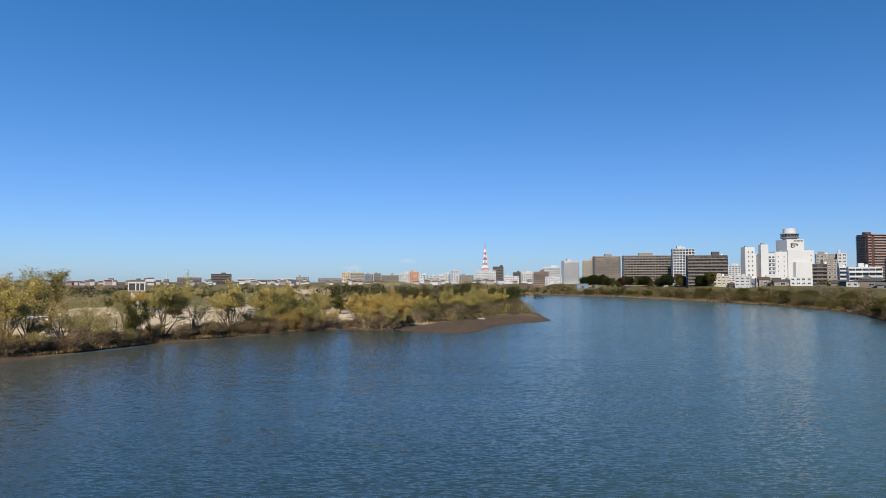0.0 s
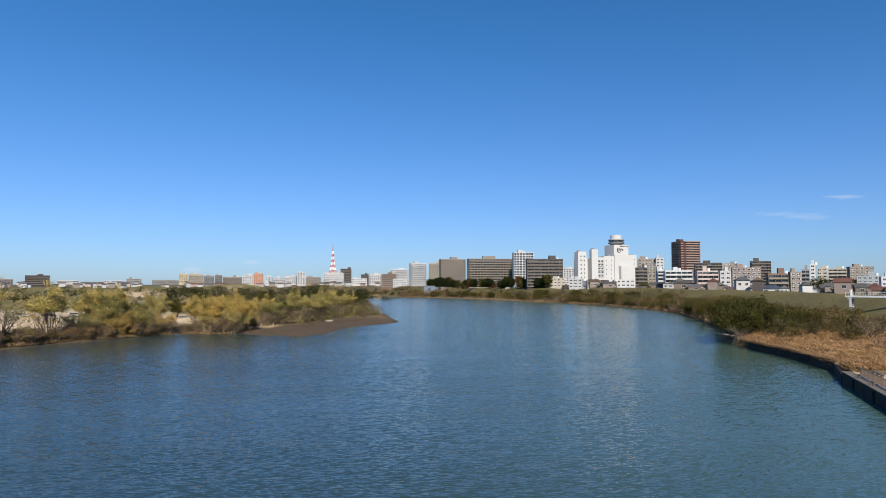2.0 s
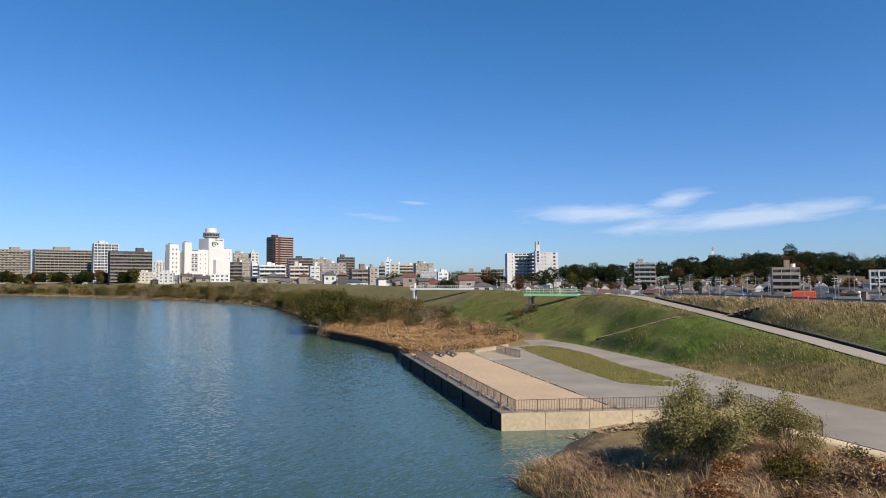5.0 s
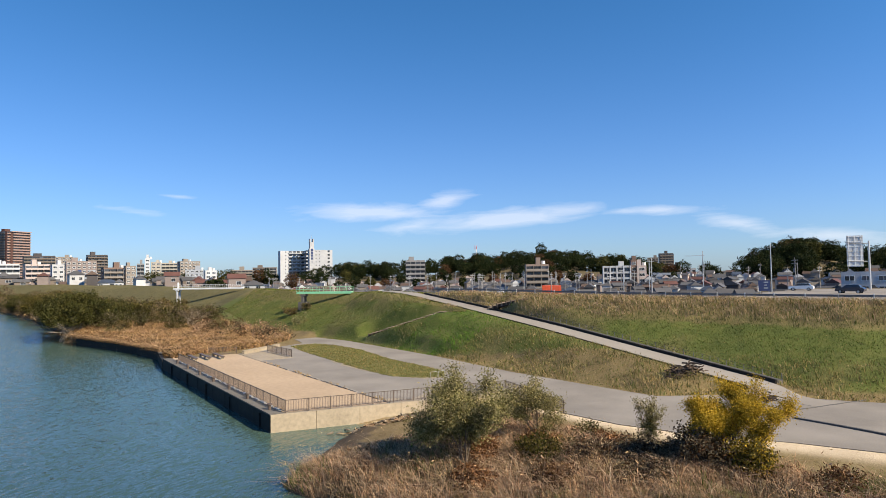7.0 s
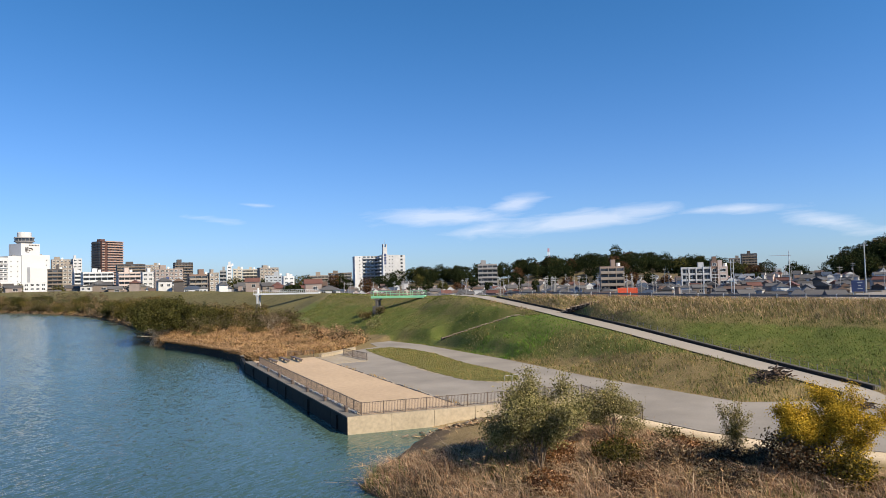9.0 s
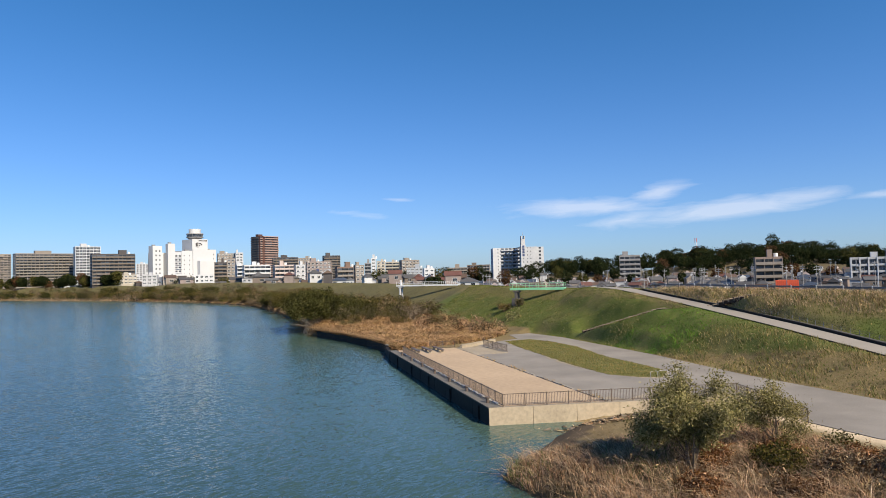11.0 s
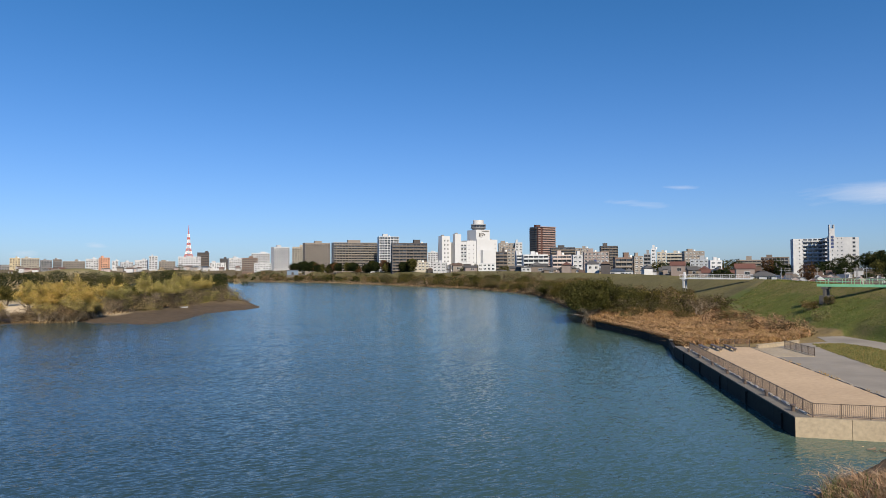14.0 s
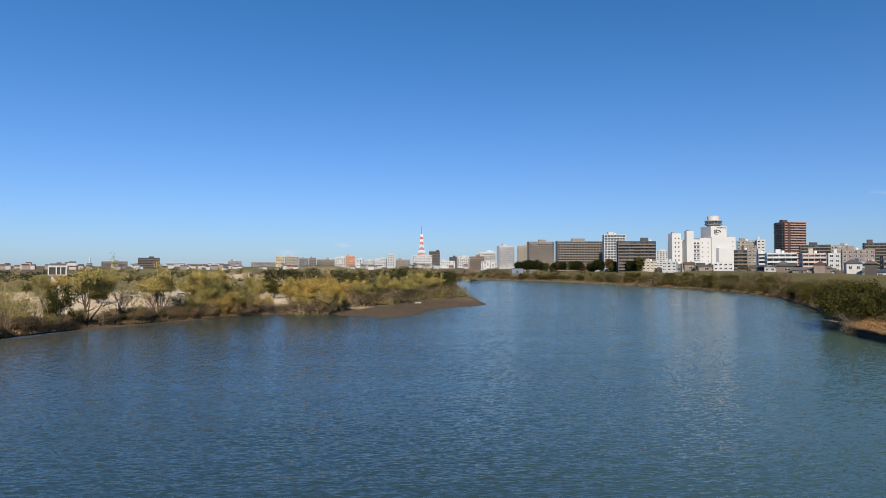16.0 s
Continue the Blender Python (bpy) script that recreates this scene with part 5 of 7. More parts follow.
@cached
def fence_bars(w, h):
    bm = bmesh.new()
    n = max(2, int(w / 0.135))
    for k in range(1, n):
        x = w * k / n
        box(bm, x - 0.012, x + 0.012, -0.012, 0.012, 0.14, h - 0.05)
    return mesh_bm("infill_panel", bm, "fence")


@cached
def fence_rail(w, t):
    return mesh_bm("rail", boxed((0.035, w - 0.035, -0.025, 0.025, 0, t)), "fence")


@cached
def fence_post(h):
    return mesh_bm("post", boxed((-0.04, 0.04, -0.04, 0.04, 0, h), (-0.05, 0.05, -0.05, 0.05, h, h + 0.02)), "fence")


@cached
def one_bar(h):
    return mesh_bm("bar", boxed((-0.012, 0.012, -0.012, 0.012, 0.14, h - 0.05)), "fence")


def fence(pts, h=1.1, span=2.0, single=False, label="brown steel railing with upright bars along the quay edge"):
    root = thing("railing", label, "railing", pose(*pts[0]), "quay railings")
    o = Vector(pts[0])
    for a, b in zip(pts[:-1], pts[1:]):
        a, b = Vector(a) - o, Vector(b) - o
        L = (b - a).length
        n = max(1, round(L / span))
        w = round(L / n, 3)
        turn = math.degrees(math.atan2(b.y - a.y, b.x - a.x))
        rise = -math.degrees(math.asin((b.z - a.z) / L))
        for k in range(n):
            p = a + (b - a) * k / n
            part("post", fence_post(h), None, root, m=pose(*p, 0, 0, turn))
            at = pose(*p, 0, 0, turn) @ pose(0, 0, 0, 0, rise, 0)
            if single:
                n2 = max(2, int(w / 0.135))
                for j in range(1, n2):
                    part("bar", one_bar(h), None, root, m=at @ pose(w * j / n2, 0, 0))
            else:
                tagged(part("infill_panel", fence_bars(w, h), None, root, m=at), kind="stuff")
            part("rail", fence_rail(w, 0.05), None, root, m=at @ pose(0, 0, h - 0.06))
            part("rail", fence_rail(w, 0.04), None, root, m=at @ pose(0, 0, 0.1))
        part("post", fence_post(h), None, root, m=pose(*b))
    return root


f0 = QC + FD * 1.3 + FD.cross(Vector((0, 0, 1))) * -0.3
f0.z = QTOP
f1 = QC + FD * 22.8 + FD.cross(Vector((0, 0, 1))) * -0.3
f1.z = 1.55
fence([f0, qp(44.6, 1.3, QTOP)])
fence([f0, f1], single=True)
fence([f1, Vector((60.0, 18.8, gz(60, 18.8))), Vector((54.9, 14.6, gz(54.9, 14.6)))])
fence([qp(49.0, 15.4, 1.5), qp(39.4, 15.9, 1.5)])
fence([qp(49.2, 6.5, 1.5), qp(49.2, 10.6, 1.5)])


def quay_furniture():
    along = math.degrees(math.atan2(QD.y, QD.x))
    for a, b, half in ((45.6, 3.4, 2.5), (46.0, 5.2, 2.9), (45.8, 7.0, 2.9)):
        bench = thing("bench", "low dark plank bench on the far end of the quay", "bench", pose(*qp(a, b, 1.505), 0, 0, along), "quay benches")
        part("plank", boxed((-half, half, -0.24, 0.24, 0.36, 0.46)), "fence", bench)
        for x in (-half + 0.4, 0, half - 0.4):
            part("leg", boxed((x - 0.1, x + 0.1, -0.18, 0.18, 0, 0.36)), "concrete", bench)
    # pale blocks that carry the railing's posts
    footing = thing("railing_kerb", "row of pale concrete blocks under the quay railing", "kerb", kind="structure")
    block = mesh_bm("kerb_block", boxed((-0.62, 0.62, -0.12, 0.12, -0.05, 0.14)), "kerb")
    for k in range(22):
        part("kerb_block", block, None, footing, m=pose(*qp(1.9 + 1.98 * k, 1.22, QTOP), 0, 0, along))
    root = thing("kerb", "broken concrete kerb with weeds between paving and asphalt", "kerb", kind="structure")
    me = mesh_bm("kerb_stone", boxed((0.02, 0.98, -0.11, 0.11, 1.4, 1.6)), "path")
    t = math.degrees(math.atan2(QD.y, QD.x))
    rnd = random.Random(8)
    for k in range(39):
        if rnd.random() < 0.12:
            continue
        part("kerb_stone", me, None, root, m=pose(*qp(-0.8 + k * 1.0, 10.75 + rnd.uniform(-0.05, 0.05), rnd.uniform(-0.05, 0.02)), 0, 0, t + rnd.uniform(-2, 2)))
    wall = thing("low_wall", "low pale concrete wall at the end of the parking apron", "wall", pose(81.2, 71.6, 1.4, 0, 0, 10))
    part("stem", boxed((0, 11.0, -0.2, 0.2, 0, 0.5)), "concrete", wall)
    part("cap", boxed((-0.05, 11.05, -0.25, 0.25, 0.5, 0.6)), "concrete", wall)
    bm = bmesh.new()
    tube(bm, [(-0.45, 0, 0), (-0.45, 0, 0.62), (-0.36, 0, 0.7), (0.36, 0, 0.7), (0.45, 0, 0.62), (0.45, 0, 0)], 0.022, 6)
    hoop = mesh_bm("barrier_hoop", bm, "galvanised", smooth=True)
    for k in range(4):
        thing("barrier_hoop", "pale steel hoop barrier at the end of the grass island", "barrier", pose(69.6 + k * 0.95, 33.6 - k * 0.5, gz(69.6 + k, 33.6 - k * 0.5) + 0.05, 0, 0, -28), "hoop barriers", data=hoop)


quay_furniture()


def shore_wall():
    """The older sheet wall beyond the quay, overhung with reeds."""
    pts = [(72.8, 79.3), (80.5, 88.8), (85.6, 99.5), (91.3, 118.5), (94.2, 127.0)]
    root = thing("shore_wall", "old dark concrete shore wall under overhanging reeds", "wall", kind="structure")
    for a, b in zip(pts[:-1], pts[1:]):
        L = math.dist(a, b)
        n = max(1, round(L / 3.0))
        t = math.degrees(math.atan2(b[1] - a[1], b[0] - a[0]))
        for k in range(n):
            x, y = a[0] + (b[0] - a[0]) * k / n, a[1] + (b[1] - a[1]) * k / n
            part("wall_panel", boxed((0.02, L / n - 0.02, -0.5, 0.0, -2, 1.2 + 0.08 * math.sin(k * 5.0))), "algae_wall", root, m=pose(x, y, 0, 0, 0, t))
    blk = thing("end_block", "pale concrete block at the end of the old shore wall", "block", pose(80.6, 88.4, -1, 0, 0, 55))
    part("body", boxed((-0.3, 0.3, -0.35, 0.3, 0, 2.3)), "path", blk)


shore_wall()


def rubble():
    """Broken concrete and stones on the mud below the front wall."""
    rnd = random.Random(12)
    root = thing("rubble_bank", "broken concrete slabs and stones on the muddy bank", "rubble")
    bm = bmesh.new()
    bmesh.ops.create_icosphere(bm, subdivisions=1, radius=1.0)
    for v in bm.verts:
        v.co *= rnd.uniform(0.65, 1.1)
    me = mesh_bm("stone", bm, "rubble")
    for k in range(190):
        a, b = rnd.uniform(0, 1), rnd.uniform(0, 1)
        x, y = 48.0 + 8.0 * a + rnd.uniform(-1, 1), 32.5 - 6.5 * a - b * 3.2 + rnd.uniform(-0.5, 0.5)
        z = gz(x, y)
        s = rnd.uniform(0.06, 0.26)
        part("stone", me, None, root, m=pose(x, y, max(z, -0.05) + s * 0.15, rnd.uniform(0, 40), rnd.uniform(0, 40), rnd.uniform(0, 360)) @ Matrix.Diagonal((s * rnd.uniform(1, 2.2), s * 1.2, s * 0.55, 1)))


rubble()


def road_joints():
    root = thing("road_joint", "dark joints and a low kerb line across the grey road", "trim", kind="structure")
    for (x0, y0), (x1, y1), w, h, mt in (((60.2, -0.6), (70.4, -8.2), 0.2, 0.0, "dark_concrete"), ((58.6, -2.3), (54.1, -7.9), 0.22, 0.1, "dark_concrete"), ((54.1, -7.9), (50.6, -14.0), 0.22, 0.1, "dark_concrete")):
        n = 8
        L, t = math.dist((x0, y0), (x1, y1)) / n, math.degrees(math.atan2(y1 - y0, x1 - x0))
        for k in range(n):
            x, y = x0 + (x1 - x0) * k / n, y0 + (y1 - y0) * k / n
            part("joint_strip", boxed((0, L - 0.02, -w / 2, w / 2, -0.1, 0.075 + h)), mt, root, m=pose(x, y, gz(x, y), 0, 0, t))


road_joints()


# ---- levee furniture ----
def ramp_edges():
    root = thing("ramp_kerb", "dark retaining kerb along the upper edge of the ramp", "kerb", kind="structure")
    rail = thing("ramp_railing", "thin galvanised railing along the upper edge of the ramp", "railing")
    pts = []
    for k in range(4):
        for f in np.linspace(0, 1, 8, endpoint=False):
            pts.append(np.array(RAMP[k]) * (1 - f) + np.array(RAMP[k + 1]) * f)
    pts = pts[3:]
    post = mesh_bm("post", boxed((-0.025, 0.025, -0.02, 0.02, 0, 0.6)), "rail_grey")
    for i in range(len(pts) - 1):
        p, q = pts[i], pts[i + 1]
        d = (q - p)[:2]
        L = float(np.hypot(*d))
        t = math.degrees(math.atan2(d[1], d[0]))
        nrm = np.array([d[1], -d[0]]) / L
        for side, hgt, th in ((1.95, 0.32, 0.26), (-1.85, 0.08, 0.14)):
            o = p[:2] + nrm * side
            e = q[:2] + nrm * side
            rise = -math.degrees(math.atan2(q[2] - p[2], L))
            part("kerb_stone", boxed((0, L - 0.03, -th / 2, th / 2, -0.5, hgt)), "algae_wall", root, m=pose(o[0], o[1], p[2] + 0.05, 0, 0, t) @ pose(0, 0, 0, 0, rise, 0))
            if side > 0:
                at = pose(o[0] + nrm[0] * 0.75, o[1] + nrm[1] * 0.75, p[2] + 0.3, 0, 0, t)
                part("ledge", boxed((0, L - 0.03, -0.86, -0.15, -0.5, 0.24)), "dark_concrete", root, m=pose(o[0], o[1], p[2] + 0.05, 0, 0, t) @ pose(0, 0, 0, 0, rise, 0))
                part("post", post, None, rail, m=at)
                part("post", post, None, rail, m=at @ pose(L / 2, 0, (q[2] - p[2]) / 2))
                for z in (0.28, 0.56):
                    part("rail", boxed((0, L, -0.012, 0.012, z, z + 0.022)), "fence", rail, m=at @ pose(0, 0, 0, 0, rise, 0))


ramp_edges()


def stairs(x0, y0, x1, y1, n, width, label):
    """Earth steps held by timber edges, each tread on the slope."""
    root = thing("levee_stairs", label, "stairs", group="levee stairs")
    L = math.hypot(x1 - x0, y1 - y0)
    t = math.degrees(math.atan2(y1 - y0, x1 - x0))
    step = L / n
    for k in range(n):
        a, b = k / n, (k + 1) / n
        x, y = x0 + (x1 - x0) * a, y0 + (y1 - y0) * a
        z = gz(x0 + (x1 - x0) * b, y0 + (y1 - y0) * b) + 0.06
        # tread colour is dark in place of the shade beside each raised edge
        part("tread", boxed((0.1, step + 0.12, -width / 2, width / 2, -0.5, 0.0)), "twig", root, m=pose(x, y, z, 0, 0, t))
        part("timber_edge", boxed((-0.1, 0.1, -width / 2 - 0.15, width / 2 + 0.15, -0.45, 0.12)), "rubble", root, m=pose(x, y, z, 0, 0, t))


stairs(104.2, 62.6, 101.0, 46.6, 18, 2.0, "long flight of earth steps with timber edges and treads coloured dark as shade")
stairs(105.6, 41.2, 103.6, 34.2, 8, 2.0, "short flight of earth steps with timber edges above the ramp")


def catwalk(x0, y0, x1, y1, z, metal, piers, label):
    """A gauging walkway from the levee crest to a pier."""
    L = math.hypot(x1 - x0, y1 - y0)
    t = math.degrees(math.atan2(y1 - y0, x1 - x0))
    root = thing("catwalk", label, "walkway", pose(x0, y0, z, 0, 0, t))
    part("deck", boxed((-1.5, L, -0.8, 0.8, -0.2, 0.0)), metal, root)
    for s in (-1, 1):
        part("girder", boxed((-1.5, L, s * 0.75 - 0.08, s * 0.75 + 0.08, -0.5, -0.2)), metal, root)
        part("handrail", boxed((-1.5, L, s * 0.78 - 0.03, s * 0.78 + 0.03, 1.05, 1.12)), metal, root)
        part("midrail", boxed((-1.5, L, s * 0.78 - 0.02, s * 0.78 + 0.02, 0.5, 0.56)), metal, root)
        for k in range(int(L / 1.5) + 2):
            part("post", boxed((-0.03, 0.03, -0.03, 0.03, 0, 1.05)), metal, root, m=pose(-1.45 + k * (L + 1.4) / (int(L / 1.5) + 1), s * 0.78, 0))
    g = gz(x0, y0) - z - 0.5
    for s in (-1, 1):
        part("column", boxed((-0.26, 0.26, s * 0.75 - 0.26, s * 0.75 + 0.26, g, -0.6)), piers, root)
    part("footing", boxed((-0.9, 0.9, -1.3, 1.3, g, g + 1.9)), "dark_concrete", root)
    part("cap", boxed((-0.6, 0.6, -1.1, 1.1, -0.95, -0.6)), piers, root)
    if metal == "white_metal":
        part("cabinet", boxed((-0.3, 0.2, -0.25, 0.25, 0, 1.9)), "white_metal", root)


catwalk(172.5, 181.5, 178.5, 158.5, 10.05, "white_metal", "white_wall", "white steel gauging walkway on paired white columns")
catwalk(130.2, 97.0, 133.2, 85.6, 9.7, "green_metal", "dark_concrete", "green steel gauging walkway on a dark concrete pier")


def crest_rail():
    root = thing("guard_rail", "grey steel guard rail along the levee road", "guard rail")
    pts = [(92, -55), (94, -12), (100, 2), (103.5, 16), (111, 38), (124.5, 60)]
    post = mesh_bm("post", boxed((-0.06, 0.06, -0.06, 0.06, 0, 1.1)), "galvanised")
    for a, b in zip(pts[:-1], pts[1:]):
        L = math.dist(a, b)
        t = math.degrees(math.atan2(b[1] - a[1], b[0] - a[0]))
        n = round(L / 4)
        for k in range(n):
            x, y = a[0] + (b[0] - a[0]) * k / n, a[1] + (b[1] - a[1]) * k / n
            part("post", post, None, root, m=pose(x, y, gz(x, y), 0, 0, t))
            part("beam", boxed((0, L / n, -0.1, -0.04, 0.72, 1.0)), "rail_grey", root, m=pose(x, y, gz(x, y), 0, 0, t))


crest_rail()


def car(paint, m, label):
    root = thing("car", label, "car", m, "parked cars")
    prof = [(-2.15, 0.35), (-2.2, 0.8), (-1.95, 1.0), (-1.2, 1.05), (1.3, 1.0), (2.1, 0.85), (2.2, 0.4)]
    bm = bmesh.new()
    a = [bm.verts.new((x, -0.82, z)) for x, z in prof]
    b = [bm.verts.new((x, 0.82, z)) for x, z in prof]
    bm.faces.new(a), bm.faces.new(b[::-1])
    for k in range(len(prof)):
        j = (k + 1) % len(prof)
        bm.faces.new((a[k], b[k], b[j], a[j]))
    part("body", bm, paint, root)
    bm = bmesh.new()
    lo = [bm.verts.new(p) for p in ((-1.7, -0.76, 1.0), (1.15, -0.76, 1.0), (1.15, 0.76, 1.0), (-1.7, 0.76, 1.0))]
    hi = [bm.verts.new(p) for p in ((-1.35, -0.64, 1.46), (0.45, -0.64, 1.46), (0.45, 0.64, 1.46), (-1.35, 0.64, 1.46))]
    for k in range(4):
        bm.faces.new((lo[k], lo[(k + 1) % 4], hi[(k + 1) % 4], hi[k]))
    part("cabin_glass", bm, "glass", root)
    part("roof", boxed((-1.38, 0.48, -0.66, 0.66, 1.46, 1.52)), paint, root)
    for x in (-1.35, 1.35):
        for y in (-0.76, 0.76):
            bm = bmesh.new()
            bmesh.ops.create_cone(bm, cap_ends=True, segments=14, radius1=0.33, radius2=0.33, depth=0.2, matrix=pose(x, y, 0.33, 90))
            w = part("wheel", bm, "tyre", root)
            bm = bmesh.new()
            bmesh.ops.create_cone(bm, cap_ends=True, segments=10, radius1=0.2, radius2=0.2, depth=0.22, matrix=pose(x, y, 0.33, 90))
            part("rim", bm, "galvanised", w)
    return root


def parked(x, y, rot, paint, label):
    car(paint, pose(x, y, gz(x, y), 0, 0, rot), label)


parked(150, -6.8, 80, "car_white", "white hatchback on the levee road")
parked(133, -13.4, 70, "car_dark", "dark blue estate car on the levee road")
parked(146, 3.5, 80, "car_silver", "silver car on the levee road")
for k, (x, y, c) in enumerate(((-92, 268, "car_white"), (-84, 270, "car_dark"), (-76, 272, "car_silver"), (-118, 205, "car_white"), (-128, 215, "car_white"), (-112, 411, "car_dark"), (-100.5, 410, "car_dark"), (-106, 414, "car_white"), (-110, 262, "car_silver"))):
    parked(x, y, 10 + 25 * (k % 3), c, "%s car parked beside the far playing fields" % {"car_white": "white", "car_dark": "dark", "car_silver": "silver"}[c])


def sign_gantry():
    """Tall steel pole with arms carrying a traffic sign, seen from behind."""
    x, y = 158.5, -19.3
    g = gz(x, y)
    root = thing("road_sign", "tall steel pole with the back of a large traffic sign", "road sign", pose(x, y, g, 0, 0, 8))
    bm = bmesh.new()
    tube(bm, [(0, 0, 0), (0, 0, 18.7 - g)], [0.22, 0.17], 10)
    part("pole", bm, "galvanised", root)
    for z in (14.6 - g, 18.2 - g):
        bm = bmesh.new()
        tube(bm, [(0, 0, z), (0, 3.4, z + 0.1)], 0.09, 8)
        part("arm", bm, "galvanised", root)
    part("sign_panel", boxed((0.1, 0.16, 1.0, 3.9, 13.6 - g, 19.8 - g)), "galvanised", root)
    for k in range(7):
        part("stiffener", boxed((-0.02, 0.1, 1.0, 3.9, 13.8 - g + k * 0.95, 13.9 - g + k * 0.95)), "white_metal", root)
    for k in range(3):
        part("stiffener", boxed((-0.05, 0.02, 1.3 + k * 1.1, 1.4 + k * 1.1, 13.6 - g, 19.8 - g)), "white_metal", root)


sign_gantry()


def container():
    root = thing("shipping_container", "orange-red steel container among the houses", "container", pose(192, 55.5, 6.7, 0, 0, -74))
    part("body", boxed((-2.7, 2.7, -1.2, 1.2, 0.3, 3.0)), "container", root)
    part("base", boxed((-2.5, 2.5, -1.0, 1.0, gz(192, 55.5) - 6.9, 0.3)), "grey_wall", root)
    for k in range(12):
        part("rib", boxed((-2.6 + k * 0.46, -2.4 + k * 0.46, -1.26, -1.2, 0.4, 2.9)), "container", root)


container()


def utility_poles():
    bm = bmesh.new()
    tube(bm, [(0, 0, 0), (0, 0, 11.5)], [0.14, 0.09], 8)
    shaft = mesh_bm("shaft", bm, "grey_wall")
    arm = mesh_bm("crossarm", boxed((-0.9, 0.9, -0.05, 0.05, -0.05, 0.05)), "galvanised")
    bm = bmesh.new()
    tube(bm, [(0.3, 0, 8.2), (0.3, 0, 9.1)], 0.25, 8)
    can = mesh_bm("transformer", bm, "grey_wall")
    rnd = random.Random(21)
    n = 0
    while n < 70:
        a, r = radians(rnd.uniform(47, 101)), rnd.uniform(165, 380)
        x, y = r * math.sin(a), r * math.cos(a)
        d, s, _ = to_line(CREST, np.array([x]), np.array([y]))
        if s[0] < 0 or d[0] < 26:
            continue
        root = thing("utility_pole", "grey concrete utility pole with crossarms", "utility pole", pose(x, y, gz(x, y), 0, 0, rnd.uniform(0, 180)), "utility poles")
        part("shaft", shaft, None, root)
        for z in (10.9, 10.2):
            part("crossarm", arm, None, root, m=pose(0, 0, z))
        if rnd.random() < 0.4:
            part("transformer", can, None, root)
        n += 1
    # taller street masts on the levee road
    for x, y, h in ((196, 28, 15), (240, 18, 17), (232, 34, 15), (205, -2, 18), (230, 42, 14)):
        root = thing("lamp_mast", "tall grey steel mast beside the levee road", "mast", pose(x, y, gz(x, y), 0, 0, -80))
        bm = bmesh.new()
        tube(bm, [(0, 0, 0), (0, 0, h)], [0.2, 0.11], 8)
        part("shaft", bm, "galvanised", root)
        part("arm", boxed((-5.5, 0.6, -0.06, 0.06, h - 1.6, h - 1.45)) if h == 17 else boxed((-0.8, 0.8, -0.05, 0.05, h - 1.0, h - 0.9)), "galvanised", root)


utility_poles()

# ---- plants ----
def cards(rng, pts, size, aspect=1.6, jitter=0.35, flat=0.0):
    """Leaf quads at points: verts and faces. flat: how far they lie level."""
    n = len(pts)
    a = rng.normal(size=(n, 3))
    a[:, 2] *= 1 - flat
    a /= np.linalg.norm(a, axis=1)[:, None]
    b = np.cross(a, rng.normal(size=(n, 3)))
    b /= np.linalg.norm(b, axis=1)[:, None] + 1e-9
    s = (size * (1 + jitter * rng.uniform(-1, 1, n)))[:, None]
    a, b = a * s * aspect * 0.5, b * s * 0.5
    v = np.stack([pts - a, pts + b * 0.9 - a * 0.1, pts + a, pts - b * 0.9 - a * 0.1], 1).reshape(-1, 3)
    return v, np.arange(4 * n).reshape(-1, 4)


def mud_litter():
    """Washed-up stalks and twigs that lie flat on the mud below the front wall."""
    rng = np.random.default_rng(15)
    u, w = rng.uniform(size=3200), rng.uniform(size=3200)
    x, y = 48.4 + 7.4 * u + rng.normal(0, 0.5, 3200), 31.2 - 6.2 * u - 4.2 * w + rng.normal(0, 0.4, 3200)
    ok = ~inside(RIVER, x, y) & (wobble(x, y, 0.9, 2) > -0.45)
    x, y = x[ok], y[ok]
    z = np.maximum(ground_z(x, y), 0.02) + rng.uniform(0.02, 0.12, len(x))
    v, f = cards(rng, np.column_stack([x, y, z]), 0.09, 5.5, 0.6, 0.92)
    k = rng.choice(3, size=len(x), p=[0.45, 0.3, 0.25])
    thing("drift_litter", "flat brown stalks and twigs washed up on the mud", "litter", kind="stuff", data=mesh_of("drift_litter", v, f, ["dead_brush", "reed", "red_reed"], k))


mud_litter()


def blades(rng, pts, height, width, lean, bend=0.5, messy=0.28):
    """Grass or reed blades as bent two-piece strips. height, width: arrays; lean: the wind's way."""
    n = len(pts)
    ang = rng.uniform(0, 2 * math.pi, n)
    side = np.stack([np.cos(ang), np.sin(ang), np.zeros(n)], -1) * width[:, None] * 0.5
    d = np.stack([rng.normal(0, messy, n) + lean[0], rng.normal(0, messy, n) + lean[1], np.zeros(n)], -1) * height[:, None]
    up = np.stack([np.zeros(n), np.zeros(n), height], -1)
    mid, tip = pts + up * 0.6 + d * 0.3, pts + up * (1 - 0.12 * bend) + d * (0.55 + bend)
    v = np.stack([pts - side, pts + side, mid - side * 0.8, mid + side * 0.8, tip - side * 0.12, tip + side * 0.12], 1).reshape(-1, 3)
    i = np.arange(n)[:, None] * 6
    f = np.concatenate([i + np.array([[0, 1, 3, 2]]), i + np.array([[2, 3, 5, 4]])])
    return v, f


